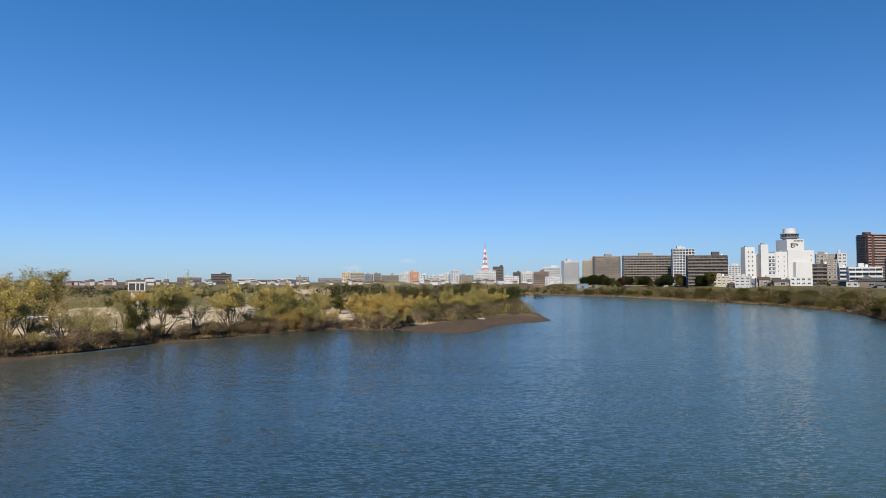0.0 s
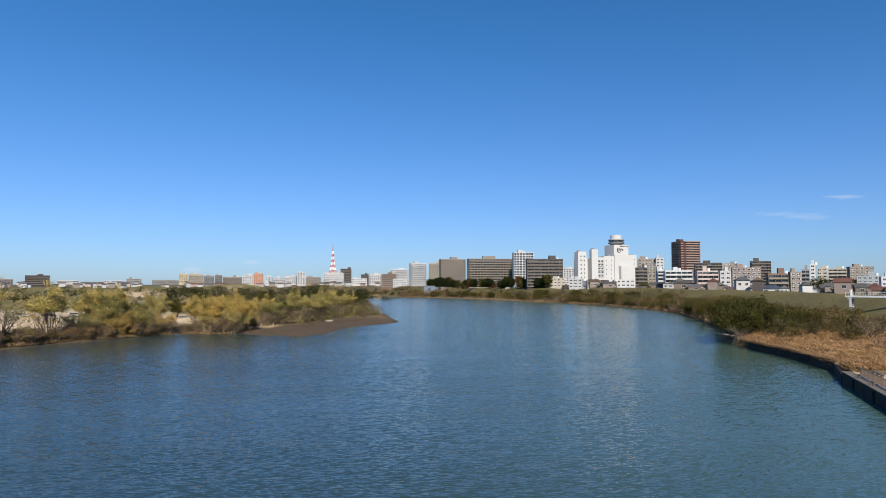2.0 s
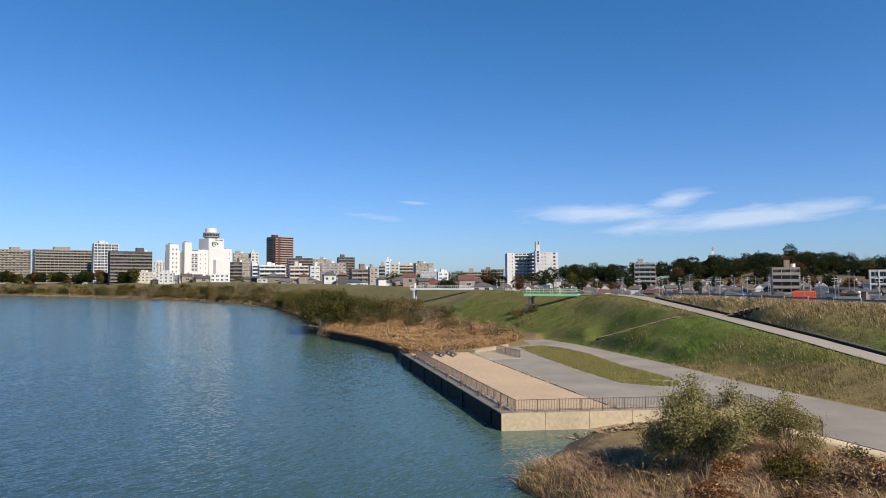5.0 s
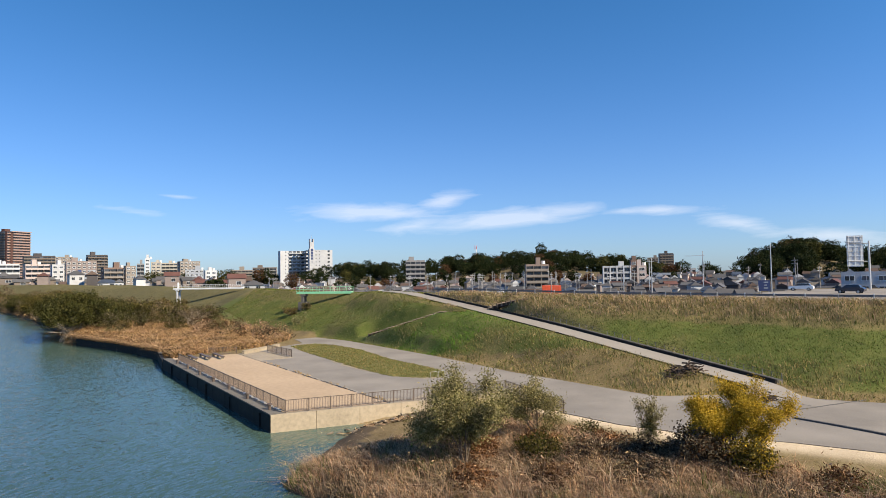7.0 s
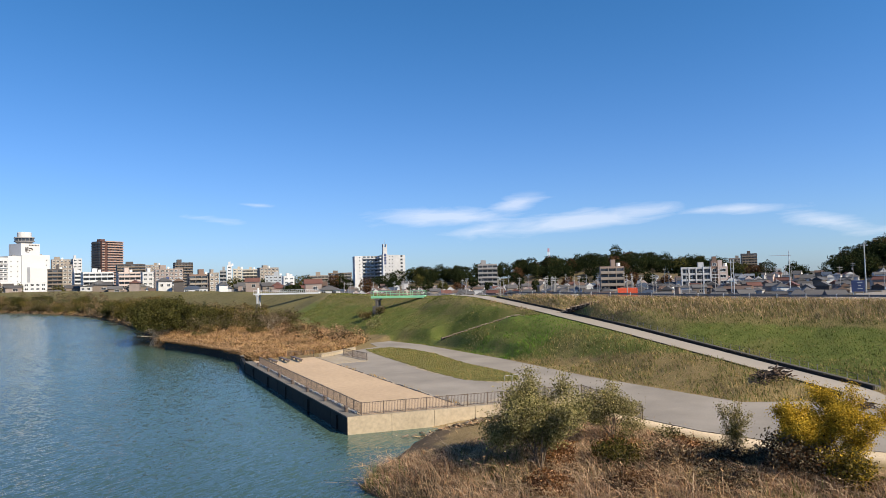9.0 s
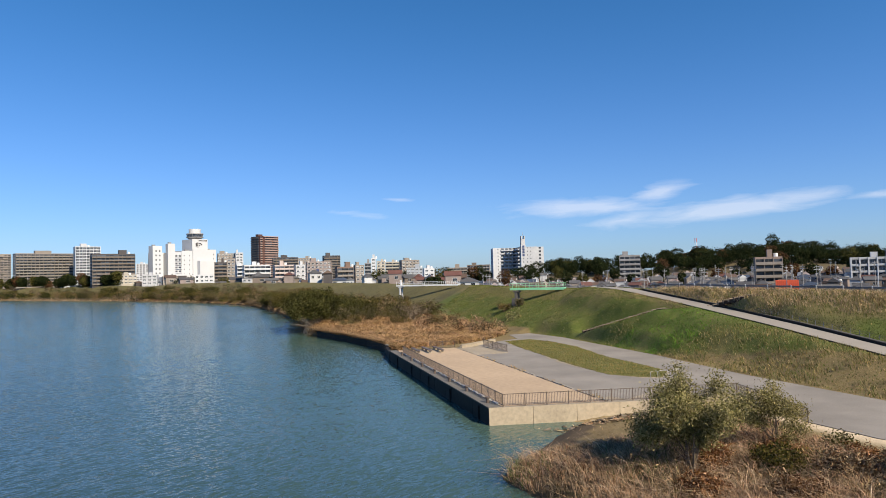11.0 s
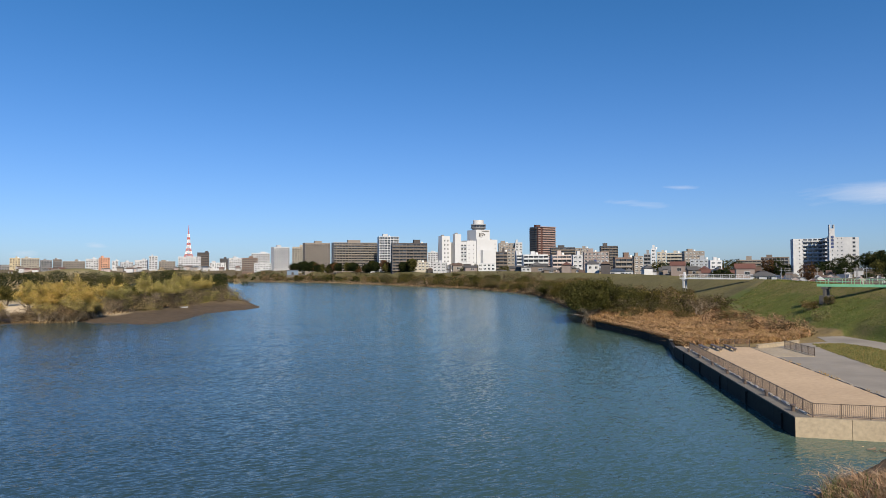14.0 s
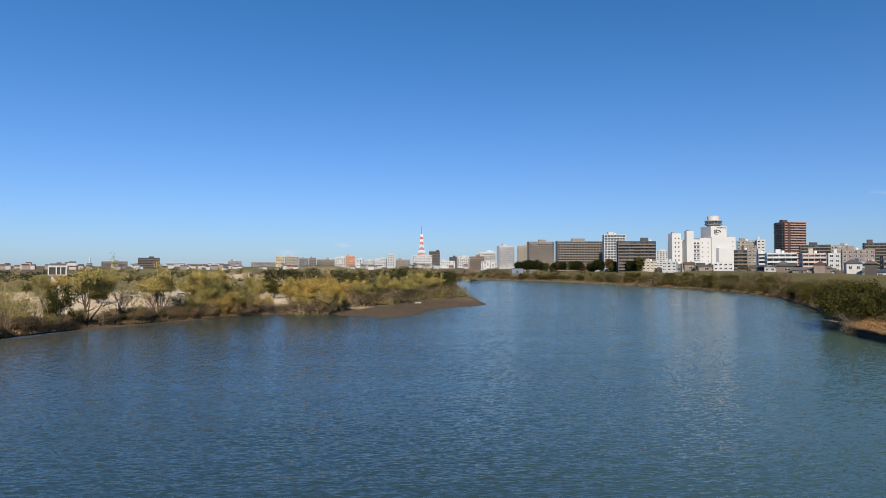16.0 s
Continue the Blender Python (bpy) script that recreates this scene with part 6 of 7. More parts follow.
def limbs(rng, base, ways, length, radius, levels, kids=(3, 4), spread=0.7, rise=0.25, droop=0.0, uneven=0.15):
    """Grown limbs: a list of (points, radii), and the twig points that carry leaves."""
    out, twigs = [], []

    def grow(p, d, L, r, lev):
        n = 5 if lev == 0 else 4
        pts, rad = [p.copy()], [r]
        q = p.copy()
        for k in range(n):
            d = d + rng.normal(0, 0.16, 3) + np.array([0, 0, rise * 0.25 - droop * (lev >= 1) * 0.3])
            d = d / np.linalg.norm(d)
            q = q + d * L / n
            pts.append(q.copy())
            rad.append(max(0.006, r * (1 - 0.75 * (k + 1) / n)))
        out.append((pts, rad))
        if lev >= levels:
            twigs.extend(pts[1:])
            return
        if lev == levels - 1:
            twigs.extend(pts[2:])
        for k in range(rng.integers(*kids) if kids[1] > kids[0] else kids[0]):
            f = rng.uniform(0.35, 1.0)
            i = min(n, max(1, int(round(f * n))))
            e = d + rng.normal(0, spread, 3)
            e[2] = abs(e[2]) * 0.7 + rise * 0.3
            grow(pts[i], e / np.linalg.norm(e), L * rng.uniform(0.5, 0.72), rad[i] * 0.75, lev + 1)
    for w in ways:
        w = np.array(w, dtype=float)
        grow(np.array(base, dtype=float) + rng.normal(0, 0.05, 3) * [1, 1, 0], w / np.linalg.norm(w), length * rng.uniform(1 - uneven, 1 + uneven), radius * rng.uniform(0.7, 1.1), 0)
    return out, np.array(twigs)


def limb_mesh(name, out, bark, sides=5):
    V, F = [], []
    o = 0
    c, s = np.cos(np.linspace(0, 2 * math.pi, sides, endpoint=False)), np.sin(np.linspace(0, 2 * math.pi, sides, endpoint=False))
    for pts, rad in out:
        P = np.array(pts)
        d = np.gradient(P, axis=0)
        d /= np.linalg.norm(d, axis=1)[:, None] + 1e-9
        a = np.cross(d, [0.31, 0.87, 0.37])
        a /= np.linalg.norm(a, axis=1)[:, None] + 1e-9
        b = np.cross(d, a)
        ring = P[:, None, :] + (a[:, None, :] * c[None, :, None] + b[:, None, :] * s[None, :, None]) * np.array(rad)[:, None, None]
        V.append(ring.reshape(-1, 3))
        for k in range(len(P) - 1):
            for j in range(sides):
                F.append((o + k * sides + j, o + k * sides + (j + 1) % sides, o + (k + 1) * sides + (j + 1) % sides, o + (k + 1) * sides + j))
        o += len(P) * sides
    return mesh_of(name, np.concatenate(V), F, [bark], smooth=True)


def crown_mesh(rng, name, twigs, n, sigma, size, mats, split=None, aspect=1.7, squash=0.8):
    pts = twigs[rng.integers(0, len(twigs), n)] + rng.normal(0, sigma, (n, 3)) * [1, 1, squash]
    pts[:, 2] = np.maximum(pts[:, 2], 0.15)
    v, f = cards(rng, pts, size, aspect)
    idx = None
    if split:
        idx = (rng.uniform(size=n) < split).astype(int)
    return mesh_of(name, v, f, mats, idx)


def shrub_kind(name, seed, h, stems, mats, bark, n, sigma, size, label, category="tree", lean=0.45, levels=2, kids=(3, 5), split=None, aspect=1.7, droop=0.0, thick=0.13, group="", first=0.46, bare=0.0, wide=0.0, uneven=0.15):
    """A tree or bush: trunk with limbs, crown of leaf clumps."""
    rng = np.random.default_rng(seed)
    ways = []
    for k in range(stems):
        a = 2 * math.pi * k / stems + rng.uniform(-0.5, 0.5)
        ways.append((math.cos(a) * lean, math.sin(a) * lean, 1.0))
    out, tw = limbs(rng, (0, 0, -0.15), ways, h * first, thick, levels, kids, droop=droop, uneven=uneven)
    scale = h / max(0.5, tw[:, 2].max() + sigma * 0.6)
    out = [([p * scale for p in pts], [r * scale for r in rad]) for pts, rad in out]
    tw = tw * scale
    if wide:
        k = (wide / 2 - sigma) / np.quantile(np.hypot(tw[:, 0], tw[:, 1]), 0.93)
        tw = tw * [k, k, 1]
        out = [([p * [k, k, 1] for p in pts], rad) for pts, rad in out]
    if bare:
        tw = tw[tw[:, 2] > bare * h]
    root = thing(name, label, category, group=group)
    part("trunk", limb_mesh("trunk", out, bark), None, root)
    part("crown", crown_mesh(rng, "crown", tw, n, sigma, size, mats, split, aspect), None, root)
    return root


class Grove:
    """Places a kind once and copies it from then on."""

    def __init__(self, *kinds):
        self.kinds, self.seen = kinds, set()

    def put(self, k, x, y, s=1.0, rot=0.0, z=None, squash=1.0):
        ob = self.kinds[k % len(self.kinds)]
        m = pose(x, y, gz(x, y) - 0.05 if z is None else z, 0, 0, rot)
        if k % len(self.kinds) not in self.seen:
            self.seen.add(k % len(self.kinds))
            ob.matrix_basis = m
            ob.scale = (s, s, s * squash)
            return ob
        c = copy_thing(ob, m)
        c.scale = (s, s, s * squash)
        return c


WL = "willow with yellowing leaves and bare lower limbs on the far bank"
willows = Grove(*[shrub_kind("willow_tree", 100 + k, 11.0, 7 + k % 3, ["willow", "willow_brown"], "bark", 9500, 0.42, 0.125, WL, bare=0.5, aspect=3.2, first=0.5, lean=0.6 + 0.1 * (k % 3), wide=9.5, split=0.2, droop=0.2, thick=0.16, group="willows on the far bank") for k in range(5)])
lows = Grove(*[shrub_kind("low_willow", 120 + k, 9.0, 8, ["willow", "willow_brown"], "bark", 9500, 0.42, 0.125, "bushy low willow with yellow-brown leaves down to the bank", aspect=3.0, lean=0.6, split=0.35, thick=0.12, group="low willows on the far bank") for k in range(3)])
thin = Grove(*[shrub_kind("bare_willow", 130 + k, 9.0, 5, ["willow", "willow_brown"], "bark", 3000, 0.42, 0.085, "thin half-bare willow with brown twigs on the far bank", aspect=3.4, lean=0.5, split=0.3, thick=0.12, group="bare willows on the far bank") for k in range(3)])
brush = Grove(*[shrub_kind("brown_bush", 150 + k, 3.6, 7, ["dead_brush", "brush_leaf"], "pale_bark", 2400, 0.34, 0.11, "tangled brown riverside bush", "bush", lean=0.9, split=0.3, thick=0.07, group="brown riverside bushes") for k in range(4)])
darks = Grove(*[shrub_kind("dark_tree", 170 + k, 9.5, 5, ["olive", "dark_leaf"], "bark", 5600, 0.6, 0.26, "dense dark olive riverside tree", lean=0.5, split=0.35, thick=0.16, group="dark riverside trees") for k in range(4)])


def on_line(pts, lo, hi, n, rng):
    """n places along a polyline between two parameters, with the way inland on its left or right."""
    for t in np.sort(rng.uniform(lo, hi, n)):
        k = int(t)
        p, q = np.array(pts[k][:2], dtype=float), np.array(pts[k + 1][:2], dtype=float)
        d = (q - p) / np.linalg.norm(q - p)
        yield p + (q - p) * (t - k), d


def plant_left():
    rng = np.random.default_rng(7)
    i = 0
    # rows: parameter range on the shore, count, inland offset, grove, size
    for lo, hi, n, o0, o1, g, s0, s1 in ((1.0, 3.2, 5, 5.0, 14.0, willows, 1.0, 1.3), (1.0, 5.6, 9, 3, 12, thin, 0.8, 1.1), (5.9, 8.3, 13, 2, 7, lows, 0.5, 0.8), (5.4, 8.3, 44, 1.0, 8, brush, 0.7, 1.5), (1.2, 6.0, 80, 1.0, 3.8, brush, 0.45, 1.15), (1.2, 6.0, 13, 2.0, 5.0, lows, 0.3, 0.5), (1.2, 6.0, 12, 1.6, 4.5, darks, 0.22, 0.36), (6.0, 8.2, 16, 5, 16, willows, 0.85, 1.15),
                                         (6.2, 8.2, 8, 12, 34, willows, 0.6, 0.9), (8.0, 11.0, 22, 20, 44, willows, 0.75, 1.05), (7.8, 11.5, 24, 17, 32, brush, 0.8, 1.6), (7.8, 11.5, 14, 18, 28, lows, 0.5, 0.85), (11, 15.0, 22, 12, 34, willows, 0.75, 1.1),
                                         (15, 17.0, 14, 3, 30, darks, 0.7, 1.1), (10, 15, 14, 34, 80, darks, 0.7, 1.0), (6, 9, 9, 50, 80, darks, 0.4, 0.6), (1.5, 6, 7, 80, 140, darks, 0.3, 0.5), (2, 6, 14, 100, 170, brush, 0.8, 1.3)):
        for p, d in on_line(LEFT_SHORE, lo, hi, n, rng):
            off = rng.uniform(o0, o1)
            x, y = p[0] - d[1] * off, p[1] + d[0] * off
            dist = to_line(LEFT_SHORE, np.array([x]), np.array([y]))[0][0]
            if inside(RIVER, np.array([x]), np.array([y]))[0] or dist < min(o0, 3) * 0.8 or (x > -20 and y < 214 + (x + 8) * 2.05):
                continue
            g.put(int(rng.integers(0, 20)), x, y, rng.uniform(s0, s1), rng.uniform(0, 360))
            i += 1
    # the trees that stand apart along the open field, and the bushes round the gate house
    for k, (x, y, g, s) in enumerate(((-64.5, 158.3, willows, 1.35), (-54.4, 174.7, willows, 1.22), (-60.7, 166.2, thin, 1.2), (-77.5, 152.4, thin, 1.0), (-71.4, 149.2, thin, 0.9), (-65.7, 149.0, darks, 0.85), (-49.6, 181.8, lows, 0.7), (-66.5, 146.2, lows, 0.4),
                                      (-91, 158, willows, 1.4), (-84, 150, thin, 1.15), (-82, 138, lows, 0.5), (-131, 286, darks, 0.6), (-126, 282, willows, 0.75), (-137, 290, willows, 0.7), (-143, 292, darks, 0.55), (-122, 290, darks, 0.6), (-39, 194, willows, 0.85), (-46, 190, willows, 0.8))):
        o = g.put(k, x, y, s, 57 * k)
        if g is darks and y < 160:
            o.scale = (0.5, 0.5, 0.95)


plant_left()
greens = Grove(*[shrub_kind("green_bush", 190 + k, 5.0, 7, ["olive", "dead_brush"], "bark", 3600, 0.42, 0.19, "olive green bush with pale bare stems on the near bank", "bush", lean=0.8, split=0.4, thick=0.07, group="bushes on the near bank") for k in range(4)])
bigs = Grove(*[shrub_kind("shore_tree", 210 + k, 10.0, 8, ["olive", "dark_leaf"], "pale_bark", 15000, 0.55, 0.24, "broad olive tree with pale exposed roots at the water", lean=0.75, split=0.14, bare=0.36, thick=0.17, levels=3, kids=(2, 4), group="trees at the near shore") for k in range(2)])


def add_roots(tree, seed):
    """Pale washed-out roots that arch from the foot of the trunk to the water."""
    rng = np.random.default_rng(seed)
    for k in range(11):
        a = 2 * math.pi * k / 11 + rng.uniform(-0.2, 0.2)
        r = rng.uniform(1.6, 3.2)
        bm = bmesh.new()
        tube(bm, [(math.cos(a) * r * f + rng.normal(0, 0.08), math.sin(a) * r * f + rng.normal(0, 0.08), 1.5 - 2.3 * f + 0.8 * math.sin(f * 3.1)) for f in (0.05, 0.3, 0.55, 0.8, 1.0)], [0.16, 0.13, 0.11, 0.08, 0.05], 5)
        part("root", bm, "pale_bark", tree)


for k, tree in enumerate(bigs.kinds):
    add_roots(tree, 80 + k)


def plant_right():
    rng = np.random.default_rng(11)
    for k, (x, y, s) in enumerate(((98.5, 134.5, 1.0), (101.5, 138.5, 1.02), (106, 145, 0.92), (112, 154, 0.85), (122, 168, 0.75), (117, 148, 0.7), (132, 186, 0.75), (109, 141, 0.7))):
        bigs.put(k, x, y, s, 70 * k)
    for lo, hi, n, o0, o1, g, s0, s1 in ((14.2, 17.5, 14, 2, 12, darks, 0.6, 0.9), (15, 21, 46, 1.5, 9, greens, 0.7, 1.35), (15, 21.5, 34, 1.0, 4, brush, 0.7, 1.4), (16, 22, 18, 10, 32, greens, 0.6, 1.2), (17, 24, 26, 2, 22, darks, 0.55, 0.95), (17, 24, 22, 2, 16, greens, 1.0, 1.6),  (14, 16.5, 30, 6, 34, greens, 0.7, 1.3), (14, 17, 26, 3, 26, brush, 0.9, 1.6), (14, 16.5, 9, 4, 20, darks, 0.5, 0.7),
                                         ):
        for p, d in on_line(RIGHT_SHORE, lo, hi, n, rng):
            off = rng.uniform(o0, o1)
            x, y = p[0] + d[1] * off, p[1] - d[0] * off
            if inside(RIVER, np.array([x]), np.array([y]))[0]:
                continue
            g.put(int(rng.integers(0, 20)), x, y, rng.uniform(s0, s1), rng.uniform(0, 360))
    # low bushes at the back of the reeds
    for x, y, s in ((112, 118, 0.62), (118, 124, 0.7), (105, 126, 0.6), (122, 132, 0.6), (128, 139, 0.7), (110, 131, 0.55), (135, 150, 0.6), (116, 110, 0.45), (124, 118, 0.5), (142, 158, 0.6), (100, 124, 0.5), (133, 132, 0.45), (168, 176, 0.8), (165, 181, 0.9), (128, 95, 0.4), (126.5, 98, 0.45), (150, 166, 0.8), (156, 172, 0.7)):
        greens.put(int(s * 100), x, y, s, s * 900)


plant_right()


def near_trees():
    shrub_kind("young_willow", 301, 5.9, 9, ["sage", "olive"], "bark", 36000, 0.34, 0.06, "young grey-green willow bush with brown stems among dry reeds", aspect=3.0, lean=0.3, split=0.15, levels=3, kids=(2, 4), thick=0.07, wide=6.6, uneven=0.5).matrix_basis = pose(37.85, 15.97, 1.4)
    shrub_kind("young_willow", 302, 4.55, 6, ["sage", "olive"], "bark", 17000, 0.24, 0.058, "small leafy green willow beside the quay fence", lean=0.35, split=0.2, levels=3, kids=(2, 4), thick=0.06, wide=4.9, uneven=0.5).matrix_basis = pose(43.8, 13.4, 1.8, 0, 0, 40)
    shrub_kind("sapling", 303, 3.55, 6, ["sage", "olive"], "bark", 5500, 0.14, 0.055, "thin grey-green sapling above the road", lean=0.2, split=0.3, levels=2, thick=0.035, wide=1.9).matrix_basis = pose(45.5, 6.5, 1.8, 0, 0, 10)
    t = shrub_kind("yellow_tree", 304, 5.1, 6, ["yellow_leaf", "olive"], "bark", 80000, 0.24, 0.054, "small spreading tree with bright yellow autumn leaves", lean=0.5, split=0.07, levels=3, kids=(2, 4), thick=0.08, bare=0.3, wide=5.7, uneven=0.35)
    t.matrix_basis = pose(42.4, 1.7, 1.75, 0, 0, 100)
    shrub_kind("leafy_shrub", 305, 2.9, 7, ["dead_brush", "rust_leaf"], "bark", 5200, 0.28, 0.09, "low dark brown shrub under the yellow tree", "bush", lean=0.6, split=0.3, thick=0.04, wide=3.4).matrix_basis = pose(41.0, 2.6, 1.7)
    shrub_kind("leafy_shrub", 308, 2.6, 6, ["olive", "yellow_leaf"], "bark", 4200, 0.26, 0.085, "low olive green shrub with some yellow leaves", "bush", lean=0.5, split=0.3, thick=0.04, wide=2.4).matrix_basis = pose(40.6, 0.2, 1.7)
    shrub_kind("leafy_shrub", 306, 2.0, 6, ["olive", "dark_leaf"], "bark", 2600, 0.25, 0.09, "low green shrub among the dry reeds", "bush", lean=0.7, split=0.4, thick=0.04, wide=2.8).matrix_basis = pose(40.2, 12.2, 1.7)
    for k, (x, y, h, w) in enumerate(((42.6, 6.6, 1.5, 3.2), (41.0, 8.8, 1.6, 3.4), (43.6, 4.2, 1.3, 2.6), (38.6, 6.0, 1.4, 3.0), (39.6, 15.4, 1.5, 2.8), (42.0, 12.6, 1.4, 2.6), (36.8, 10.4, 1.3, 2.8), (41.6, 0.6, 1.3, 2.6), (35.4, 14.2, 1.2, 2.4), (39.8, -3.6, 1.3, 2.6), (44.6, 8.6, 1.1, 2.2))):
        shrub_kind("dry_shrub", 320 + k, h, 8, ["dead_brush", "rust_leaf"] if k < 4 else ["rust_leaf", "red_reed"], "bark", 4200, 0.24, 0.07, "low tangled dark brown shrub among the reeds", "bush", aspect=3.0, lean=0.9, split=0.2, thick=0.03, wide=w).matrix_basis = pose(x, y, gz(x, y))
    shrub_kind("leafy_shrub", 307, 1.3, 6, ["olive", "willow_brown"], "bark", 1400, 0.22, 0.09, "low green shrub at the edge of the road", "bush", lean=0.7, split=0.4, thick=0.04, wide=1.8).matrix_basis = pose(47.0, 10.6, 1.75)


near_trees()


def field(rng, poly, per_m2, keep=None):
    """Random places in a polygon, on the ground."""
    p = np.array(poly)
    lo, hi = p.min(0), p.max(0)
    n = int((hi - lo).prod() * per_m2)
    q = rng.uniform(lo, hi, (n, 2))
    ok = inside(poly, q[:, 0], q[:, 1]) & ~inside(RIVER, q[:, 0], q[:, 1])
    q = q[ok]
    if keep is not None:
        q = q[keep(q[:, 0], q[:, 1])]
    return np.column_stack([q, ground_z(q[:, 0], q[:, 1])])


def stuff(name, label, v, f, mats, idx=None, category="grass"):
    return thing(name, label, category, kind="stuff", data=mesh_of(name, v, f, mats, idx))


NEAR_BANK = [(28.5, -60), (29, 0), (31.4, 18), (34.3, 26.7), (38.2, 27.0), (42.0, 25.0), (46.5, 21.8), (51.0, 18.0), (53.0, 16.0), (51.5, 14.6), (48.5, 11.6), (45.0, 7.5), (43.2, -2), (41.0, -12), (40, -60)]
REED_BED = [(75.8, 80.2), (81.3, 88.4), (86.2, 99.3), (91.9, 118), (97.2, 132), (112, 146), (134, 148), (136, 132), (128, 114), (119, 98), (111, 86), (104, 80.5), (92, 76.5), (84, 77)]


def reeds():
    rng = np.random.default_rng(31)
    p = field(rng, NEAR_BANK, 66, lambda x, y: y > -45)
    n = len(p)
    lump = wobble(p[:, 0], p[:, 1], 0.8, 2) * 0.5 + wobble(p[:, 0], p[:, 1], 2.1, 5) * 0.7
    edge = to_line(ROAD + ROAD[:1], p[:, 0], p[:, 1])[0]
    h = np.clip(0.78 + 0.78 * lump + rng.normal(0, 0.2, n), 0.18, 2.1) * (0.35 + 0.65 * smoothstep(3.0, 9.0, edge))
    cove = np.hypot((p[:, 0] - 46.0) * 0.8, p[:, 1] - 27.0)
    h = h * (0.16 + 0.84 * smoothstep(3.0, 9.5, cove))
    v, f = blades(rng, p, h, rng.uniform(0.018, 0.05, n), (-0.3, 0.25), 0.8, 0.75)
    kind = wobble(p[:, 0], p[:, 1], 0.45, 8) + rng.normal(0, 0.35, n)
    dark = wobble(p[:, 0], p[:, 1], 0.62, 3.3) + rng.normal(0, 0.3, n)
    inland = smoothstep(11.0, 5.0, edge + 2.0 * wobble(p[:, 0], p[:, 1], 0.5, 7))
    idx = np.where(kind > 1.0, 1, np.where(kind < -0.85, 2, np.where(dark > 0.4, 3, np.where(rng.uniform(size=n) < 0.5 + 0.45 * inland, 4, 0))))
    stuff("dry_reeds", "tangled reddish-brown dry reeds and weeds on the bank", v, f, ["reed", "dry_grass", "grass", "dead_brush", "red_reed"], np.concatenate([idx, idx]), "reeds")
    q = p[rng.uniform(size=n) < 0.015]
    q = q + np.column_stack([rng.normal(-0.3, 0.25, len(q)), rng.normal(0.3, 0.25, len(q)), rng.uniform(1.1, 1.8, len(q))])
    v, f = cards(rng, q, 0.05, 5.0)
    stuff("reed_plumes", "pale feathery reed plumes", v, f, ["plume"], None, "reeds")
    lip = np.array([(81.0, 89.4), (85.7, 99.6), (91.4, 118.4), (95.0, 129.0)])
    t = rng.uniform(0, 2.999, 5200)
    k = t.astype(int)
    q = lip[k] + (lip[k + 1] - lip[k]) * (t - k)[:, None] + np.column_stack([rng.uniform(0.3, 1.5, len(t)), -rng.uniform(0.2, 0.8, len(t))])
    q = np.column_stack([q, np.maximum(ground_z(q[:, 0], q[:, 1]), 0.9)])
    v, f = blades(rng, q, rng.uniform(0.6, 1.7, len(t)), rng.uniform(0.06, 0.13, len(t)), (-0.75, 0.35), 1.0, 0.5)
    idx = rng.choice(3, size=len(t), p=[0.5, 0.3, 0.2])
    stuff("wall_reeds", "dry reeds that hang over the old shore wall", v, f, ["reed", "straw", "dead_brush"], np.concatenate([idx, idx]), "reeds")
    p = field(rng, REED_BED, 30)
    n = len(p)
    h = np.clip(0.95 + 0.5 * wobble(p[:, 0], p[:, 1], 0.5, 2) + 0.25 * wobble(p[:, 0], p[:, 1], 1.4, 5) + rng.normal(0, 0.25, n), 0.3, 2.4)
    h = h * (0.8 + 0.7 * smoothstep(112, 135, p[:, 1]))
    v, f = blades(rng, p, h, rng.uniform(0.06, 0.14, n), (-0.3, 0.25), 0.9, 0.95)
    idx = np.where(wobble(p[:, 0], p[:, 1], 0.3, 9) + 0.5 * wobble(p[:, 0], p[:, 1], 0.9, 2) + rng.normal(0, 0.35, n) > 0.62, 2, rng.choice([0, 1, 3], size=n, p=[0.52, 0.36, 0.12]))
    stuff("reed_bed", "bed of tan dry reeds behind the old shore wall", v, f, ["reed", "dry_grass", "dead_brush", "red_reed"], np.concatenate([idx, idx]), "reeds")


reeds()


